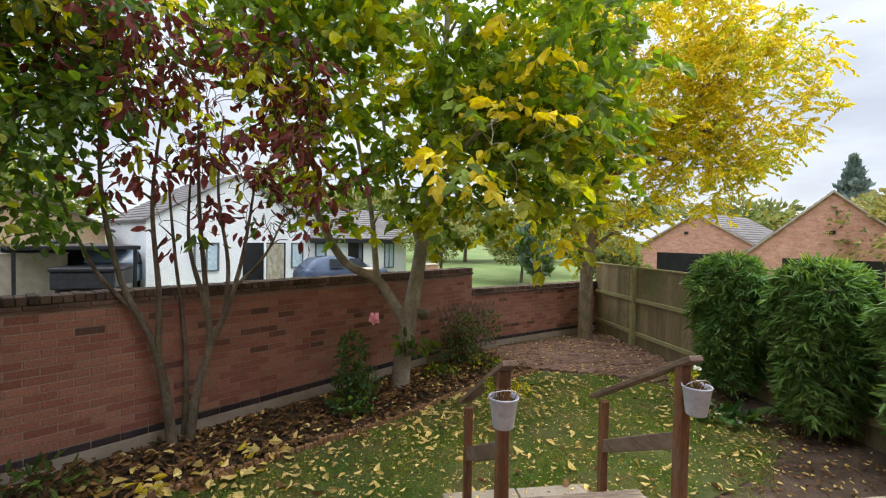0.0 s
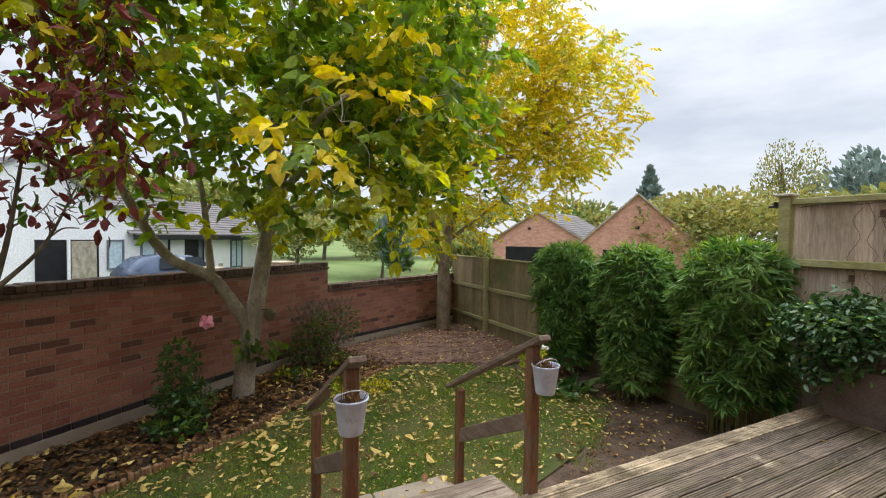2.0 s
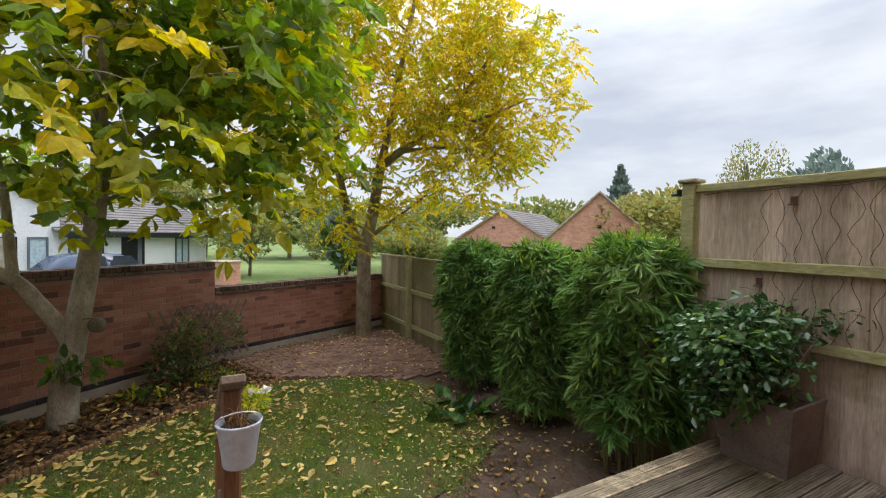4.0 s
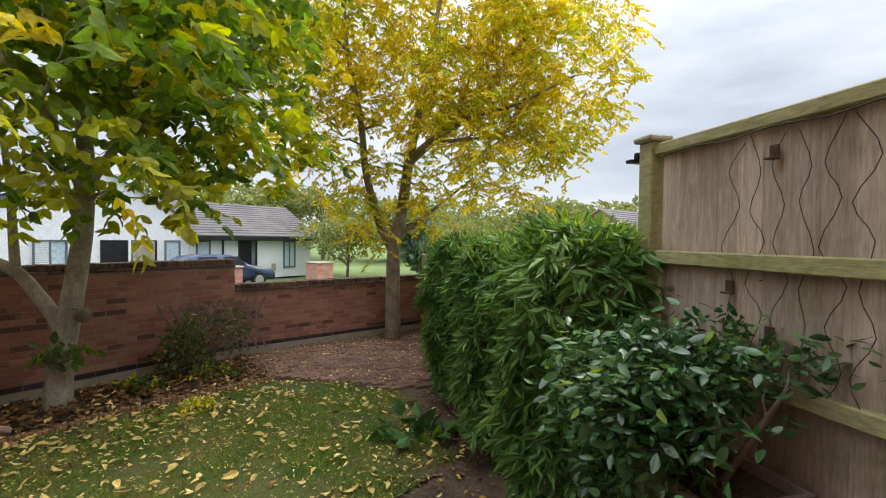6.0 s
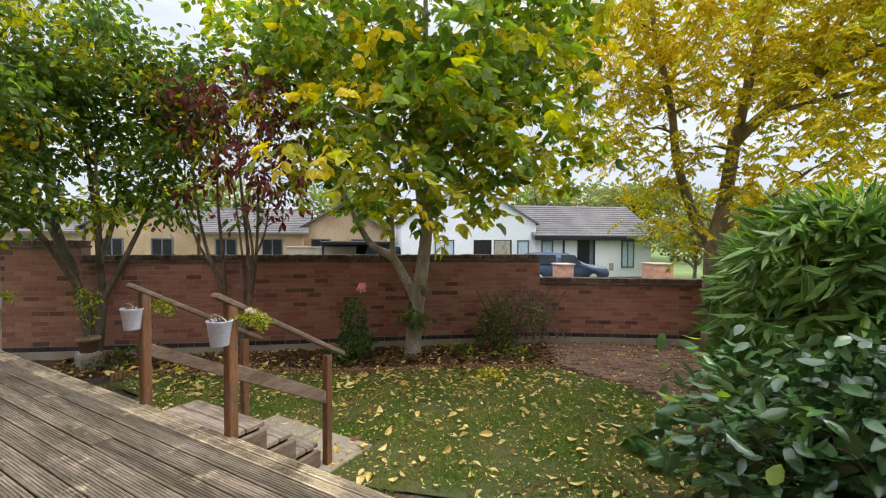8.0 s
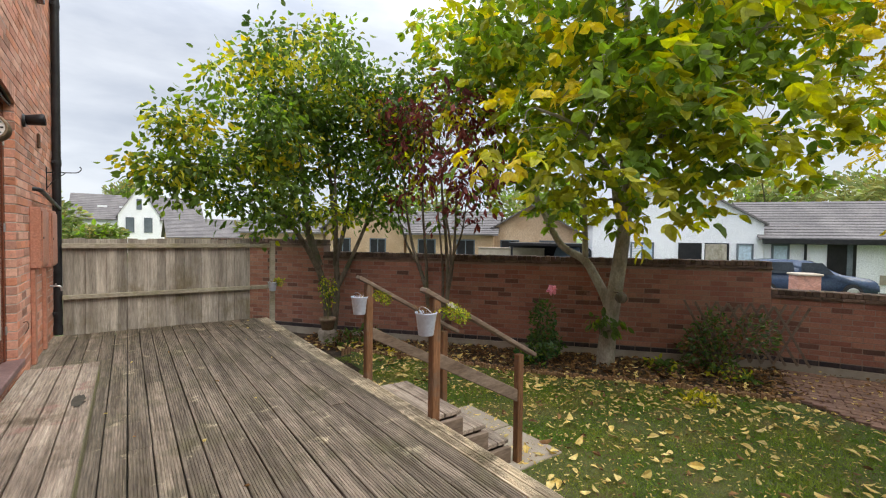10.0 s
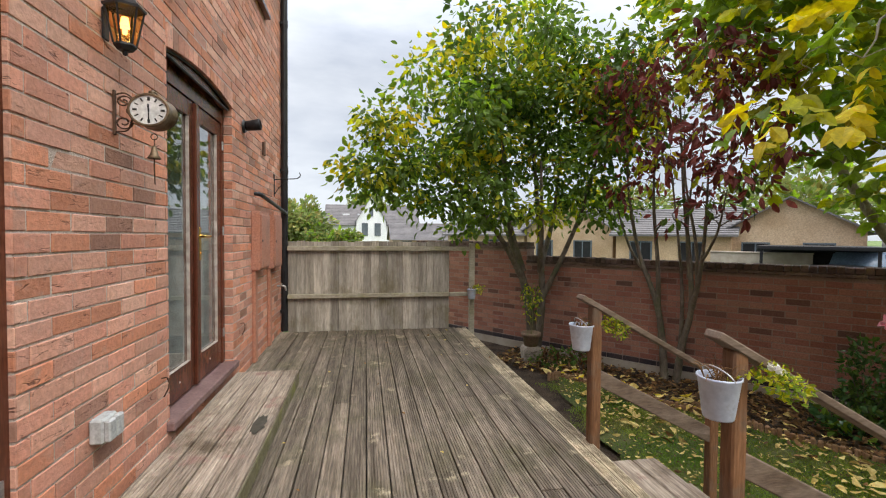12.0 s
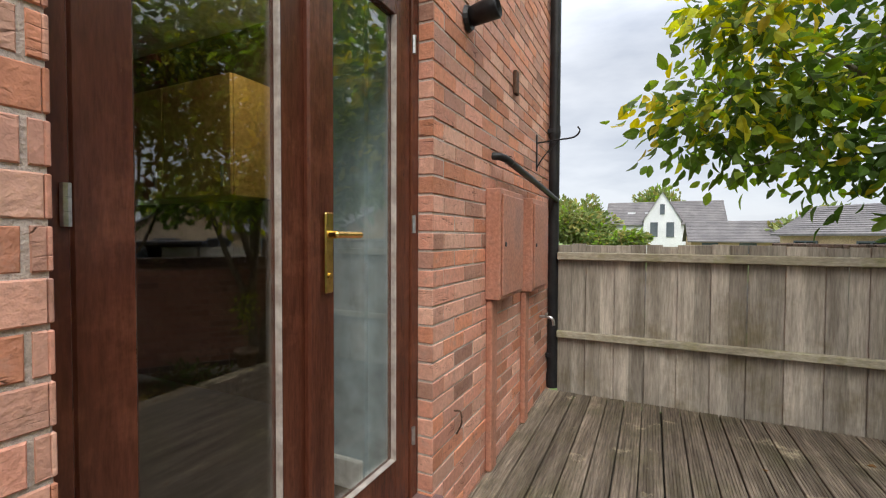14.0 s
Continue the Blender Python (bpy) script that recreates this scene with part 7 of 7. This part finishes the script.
# ---- low plants ----
shrub("hosta", "low clump of broad blue-green leaves by the earth path", (4.12, 4.55, GZ - 0.02), [(0, 0, 0.08, 0.3, 0.3, 0.1)], 46, 0.2, [M["lf_camellia"], M["lf_deep"]], (0.6, 0.4), 101, aspect=0.62, droop=0.05, stems=4)
shrub("bed_plant", "low green leafy plant in the bed below the rose", (-0.25, 5.25, GZ - 0.02), [(0, 0, 0.1, 0.3, 0.2, 0.12)], 130, 0.1, [M["lf_camellia"], M["lf_green"]], (0.5, 0.5), 102, aspect=0.6, stems=4)
shrub("bed_plant", "low green leafy plant in the bed by the wall", (1.0, 6.5, GZ - 0.02), [(0, 0, 0.08, 0.28, 0.2, 0.1)], 110, 0.08, [M["lf_deep"], M["lf_lime"]], (0.7, 0.3), 103, aspect=0.5, stems=4)
shrub("bed_plant", "low dark leafy plant beside the stone block", (-2.75, 3.4, GZ - 0.02), [(0, 0, 0.12, 0.35, 0.3, 0.14)], 200, 0.09, [M["lf_deep"], M["litter"]], (0.7, 0.3), 104, aspect=0.45, stems=8)
shrub("bed_plant", "straggly dark plant between the stone and the tree", (-2.5, 3.75, GZ - 0.02), [(0, 0, 0.14, 0.4, 0.25, 0.16)], 170, 0.11, [M["litter"], M["lf_deep"]], (0.6, 0.4), 105, aspect=0.35, stems=14)
shrub("trunk_shoots", "drooping green shoots low on the pale trunk", (0.42, 5.95, -0.12), [(0.12, -0.05, 0.18, 0.3, 0.16, 0.12)], 60, 0.12, [M["lf_deep"], M["lf_green"]], (0.7, 0.3), 106, aspect=0.5, droop=0.9, stems=6)
shrub("bed_plant", "low straggly green plant at the foot of the dark shrub", (1.75, 6.8, GZ - 0.02), [(0, 0, 0.1, 0.3, 0.2, 0.12)], 120, 0.08, [M["lf_deep"], M["lf_lime"]], (0.7, 0.3), 107, stems=5)
shrub("yellow_flower_clump", "pale yellow-green flowering clump at the lawn edge", (1.9, 5.6, GZ - 0.02), [(0, 0, 0.08, 0.2, 0.16, 0.1)], 90, 0.07, [M["lf_lime"], M["lf_yellow"]], (0.8, 0.2), 108, stems=4)
fd = thing("bird_feeder", "dark half-coconut bird feeder on the trunk", "bird feeder", (0.67, 6.0, 0.43))
part("shell", lathe([(0.0, 0.075), (0.045, 0.062), (0.075, 0.02), (0.08, -0.02), (0.07, -0.045), (0.064, -0.04), (0.07, -0.01), (0.04, 0.045), (0.0, 0.06)], 18, m=pose(0, 0, 0, 60, 0, 30)), M["bark_dark"], fd, smooth=True)
part("hook", box(-0.12, 0.0, -0.005, 0.005, 0.06, 0.07, 0.002), M["iron"], fd)

# ---- expanding trellis behind the dark shrub ----
tr = thing("garden_trellis", "low brown expanding timber trellis leaning behind the shrub", "trellis", (1.02, 7.05, GZ - 0.03), 37)
for k in range(9):
    for sd in (-1, 1):
        x0 = 0.14 * k
        xa, xb = (x0, x0 + 0.42) if sd > 0 else (x0 + 0.42, x0)
        part("slat", beam((xa, 0.008 * sd, 0.12 + 0.01 * (k % 2)), (xb, 0.008 * sd + 0.03, 0.96 - 0.015 * (k % 3)), 0.01, 0.032, 0.002), M["handrail"], tr)

# ---- log edging along the bed ----
ed = thing("log_edging", "low edging of small upright split logs along the bed", "edging", (0, 0, GZ))
path = arc([(x, y, 0) for x, y in EDGE], 10)
seg_len = np.concatenate([[0], np.cumsum(np.linalg.norm(np.diff(path, axis=0), axis=1))])
r = np.random.default_rng(13)
units = []
for k in range(4):
    h = (0.075, 0.085, 0.068, 0.08)[k]
    units.append(part("edging_log", lathe([(0.022, -0.06), (0.022, h - 0.008), (0.016, h), (0.0, h + 0.002)], 8), M["edging"], ed))
    units[-1].location = (path[0][0] + 0.01 * k, path[0][1] - 0.05 * k, 0)
s = 0.05
while s < seg_len[-1]:
    o = new("edging_log", units[int(r.integers(4))].data)
    o.parent = ed
    o.location = (np.interp(s, seg_len, path[:, 0]), np.interp(s, seg_len, path[:, 1]), r.normal() * 0.008 - 0.022)
    o.rotation_euler = (r.normal() * 0.06, r.normal() * 0.06, r.uniform(0, 6))
    s += 0.047

# ---- wire and hooks on the tall fence ----
wn = thing("fence_wire", "dark wire trellis strung in diamonds on the fence", "wire trellis", (5.02, 0, 0))
r = np.random.default_rng(14)
for k in range(24):
    y0 = 2.02 - 0.098 * k
    pts = []
    for j in range(8):
        z = 1.74 - 0.15 * j
        pts.append((-0.006 + r.normal() * 0.003, y0 + (0.03 if (j + k) % 2 else -0.03) + r.normal() * 0.012, z + r.normal() * 0.012))
    tubes("wire", [(arc(pts, 3), [0.0018] * 22)], M["cable"], wn, 5)
tubes("wire", [(arc([(-0.055, 2.42 - 0.2 * j, 1.735 + (0.015 if j % 2 else 0)) for j in range(13)], 3), [0.003] * 37)], M["cable"], wn, 5)
for y, z in ((1.86, 1.66), (2.05, 1.1), (2.06, 0.92), (1.86, 0.93)):
    h = thing("fence_hook", "small rusty metal bracket on the fence", "hook", (5.035, y, z), group="fence brackets")
    part("plate", box(-0.012, 0.0, -0.02, 0.02, -0.03, 0.03, 0.003), M["iron"], h)
    part("lip", box(-0.04, -0.013, -0.02, 0.02, -0.03, -0.022, 0.002), M["iron"], h)
ls = thing("post_light", "small dark solar light fixed to the post", "solar light", (5.03, 2.625, 1.74))
part("body", box(-0.09, 0.04, 0.0, 0.05, 0, 0.02, 0.004, box(-0.05, 0.03, 0.0, 0.03, 0.021, 0.06, 0.004)), M["black"], ls)

# ---- brick paving in the far corner ----
PATIO = [(2.25, 6.75), (3.3, 6.32), (4.08, 5.86), (5.02, 5.9), (5.02, 9.45), (2.6, 8.3), (2.0, 7.85)]
pv = thing("brick_paving", "worn red-brown brick paving littered with leaves", "paving", (3.6, 7.5, GZ), 20, kind="structure")
pu = mesh_of("paver", [(x, y, z) for z in (-0.03, 0.012) for x, y in ((-0.098, -0.046), (0.098, -0.046), (0.098, 0.046), (-0.098, 0.046))] + [(x * 0.93, y * 0.88, 0.016) for x, y in ((-0.098, -0.046), (0.098, -0.046), (0.098, 0.046), (-0.098, 0.046))],
             [(0, 1, 5, 4), (1, 2, 6, 5), (2, 3, 7, 6), (3, 0, 4, 7), (4, 5, 9, 8), (5, 6, 10, 9), (6, 7, 11, 10), (7, 4, 8, 11), (8, 9, 10, 11)], [M["paver"]])
base = pv.matrix_world.copy()
r = np.random.default_rng(15)
count = 0
for j in range(-26, 27):
    for i in range(-14, 15):
        c = base @ Vector((i * 0.203 + (0.1 if j % 2 else 0), j * 0.099, 0))
        if inside(np.array([[c.x, c.y]]), PATIO)[0] and count < 320:
            o = new("paver", pu)
            o.parent = pv
            o.location = (i * 0.203 + (0.1 if j % 2 else 0), j * 0.099, r.normal() * 0.003)
            o.rotation_euler = (r.normal() * 0.012, r.normal() * 0.012, r.normal() * 0.02)
            count += 1
tagged(sheet("paving_bed", PATIO, GZ - 0.012, M["dirt"], jitter=0.006, cell=0.4), "sandy earth between and round the brick paving", "soil", kind="structure")


# ---- fallen leaves and grass ----
def scatter(name, label, poly, n, size, mats, weights, z, seed, aspect=0.55, skip=None, lift=0.012):
    r = np.random.default_rng(seed)
    p = np.array(poly)
    xy = r.uniform(p.min(0), p.max(0), (n * 4, 2))
    ok = inside(xy, poly)
    if skip is not None:
        ok &= ~inside(xy, skip)
    xy = xy[ok][:n]
    pos = np.column_stack([xy, np.full(len(xy), z) + r.uniform(0, lift, len(xy))])
    d = np.column_stack([r.normal(size=(len(xy), 2)), r.normal(size=len(xy)) * 0.12])
    v, q, ix = leaves(pos, size, r, aspect, 0.0, idx=r.choice(len(mats), len(xy), p=np.array(weights) / sum(weights)), dirs=d, flat=0.6, loose=0.1, fold=0.25, fine=size > 0.06)
    o = new(name, quads_mesh(name, v, q, mats, ix))
    return tagged(o, label, "leaves", kind="stuff")


scatter("fallen_leaves", "fallen yellow and tan leaves lying on the lawn", LAWN, 480, 0.068, [M["litter_y"], M["litter"]], (0.85, 0.15), GZ + 0.022, 111, 0.45)
scatter("fallen_leaves", "small fallen tan leaflets scattered over the lawn", LAWN, 3000, 0.034, [M["litter_y"], M["litter"]], (0.75, 0.25), GZ + 0.022, 112, 0.36)
band = EDGE[1:] + [(x + 0.5, y - 0.65) for x, y in EDGE[:0:-1]]
scatter("fallen_leaves", "drift of large yellow leaves along the bed edge", band, 210, 0.095, [M["litter_y"], M["litter"]], (0.8, 0.2), GZ + 0.025, 113, 0.5)
bedp = EDGE + [(2.0, 7.95), (-3.75, 3.3), (-3.2, 2.6)]
scatter("fallen_leaves", "large cream and yellow leaves scattered on the lawn", LAWN, 150, 0.105, [M["litter_y"], M["litter"]], (0.9, 0.1), GZ + 0.028, 118, 0.5)
drift = [(-2.6, 3.05), (-1.7, 3.45), (-0.7, 4.1), (-0.9, 4.5), (-1.8, 4.0), (-2.7, 3.5)]
scatter("fallen_leaves", "drift of bright yellow and tan leaves under the red-leaved tree", drift, 90, 0.125, [M["litter_y"], M["lf_gold"], M["litter"]], (0.5, 0.3, 0.2), GZ + 0.03, 119, 0.5, lift=0.04)
scatter("leaf_litter", "thick brown leaf litter covering the flower bed", bedp, 5200, 0.085, [M["litter"], M["litter_y"], M["soil"]], (0.66, 0.08, 0.26), GZ - 0.02, 114, 0.5, lift=0.05)
scatter("leaf_litter", "brown and tan leaves over the brick paving", PATIO, 800, 0.05, [M["litter"], M["litter_y"]], (0.72, 0.28), GZ + 0.018, 115, 0.5, lift=0.02)
scatter("leaf_litter", "scattered dry leaves on the bare earth", [(1.7, 2.2), (4.9, 2.2), (4.9, 5.9), (4.0, 5.6), (3.9, 4.5), (3.0, 3.3)], 1100, 0.05, [M["litter"], M["litter_y"]], (0.75, 0.25), GZ, 116, 0.5)
scatter("leaf_litter", "a few dry leaves lying on the deck boards", [(-2.6, 0.3), (4.8, 0.4), (4.8, 2.1), (-2.6, 2.1)], 34, 0.035, [M["litter"], M["litter_y"]], (0.6, 0.4), 0.006, 117, 0.5, lift=0.004)

def edge_distance(pts, poly):
    """How far each point lies inside a closed outline; negative outside it."""
    far = np.full(len(pts), 1e9)
    for p0, p1 in zip(poly, poly[1:] + poly[:1]):
        p0, p1 = np.array(p0), np.array(p1)
        k = np.clip(((pts - p0) @ (p1 - p0)) / ((p1 - p0) @ (p1 - p0)), 0, 1)
        far = np.minimum(far, np.linalg.norm(pts - p0 - k[:, None] * (p1 - p0), axis=1))
    return np.where(inside(pts, poly), far, -far)


r = np.random.default_rng(120)
p = np.array(LAWN)
xy = r.uniform(p.min(0) - 0.4, p.max(0) + 0.4, (260000, 2))
patch = 0.14 * np.sin(xy[:, 0] * 6.1 + 1.3 * np.sin(xy[:, 1] * 4.7)) + 0.1 * np.sin(xy[:, 1] * 9.3 + 2.1 * np.sin(xy[:, 0] * 7.9))
depth = edge_distance(xy, LAWN)
near_bed = edge_distance(xy, bedp) > -0.12
chance = np.where(near_bed, depth > 0, np.clip((depth + patch + 0.1) / 0.42, 0, 1))
xy = xy[(r.uniform(0, 1, len(xy)) < chance) & (xy[:, 1] > 2.3)][:100000]
n = len(xy)
h = r.uniform(0.014, 0.04, n)
a = r.uniform(0, 6.28, n)
root = np.column_stack([xy, np.full(n, GZ - 0.005)])
sd = np.column_stack([np.cos(a), np.sin(a), np.zeros(n)]) * 0.0032
tip = root + np.column_stack([r.normal(size=n) * 0.026, r.normal(size=n) * 0.026, h])
v = np.stack([root - sd, root + sd, tip], 1).reshape(-1, 3)
q = np.arange(n * 3).reshape(-1, 3)
tagged(new("grass", quads_mesh("grass", v, q, [M["grass"]])), "short damp green grass blades of the lawn", "grass", kind="stuff")


# ---- bricks of the house front ----
brickwork(house, X(HX1), -0.23, 5.4, holes, lambda x, z: -0.8 < x + HX0 < 1.6 and 0.4 < z < 2.3, M["brick"], M["brick_i"], np.random.default_rng(77), pitch=0.221, course=0.0735, joint=0.009)
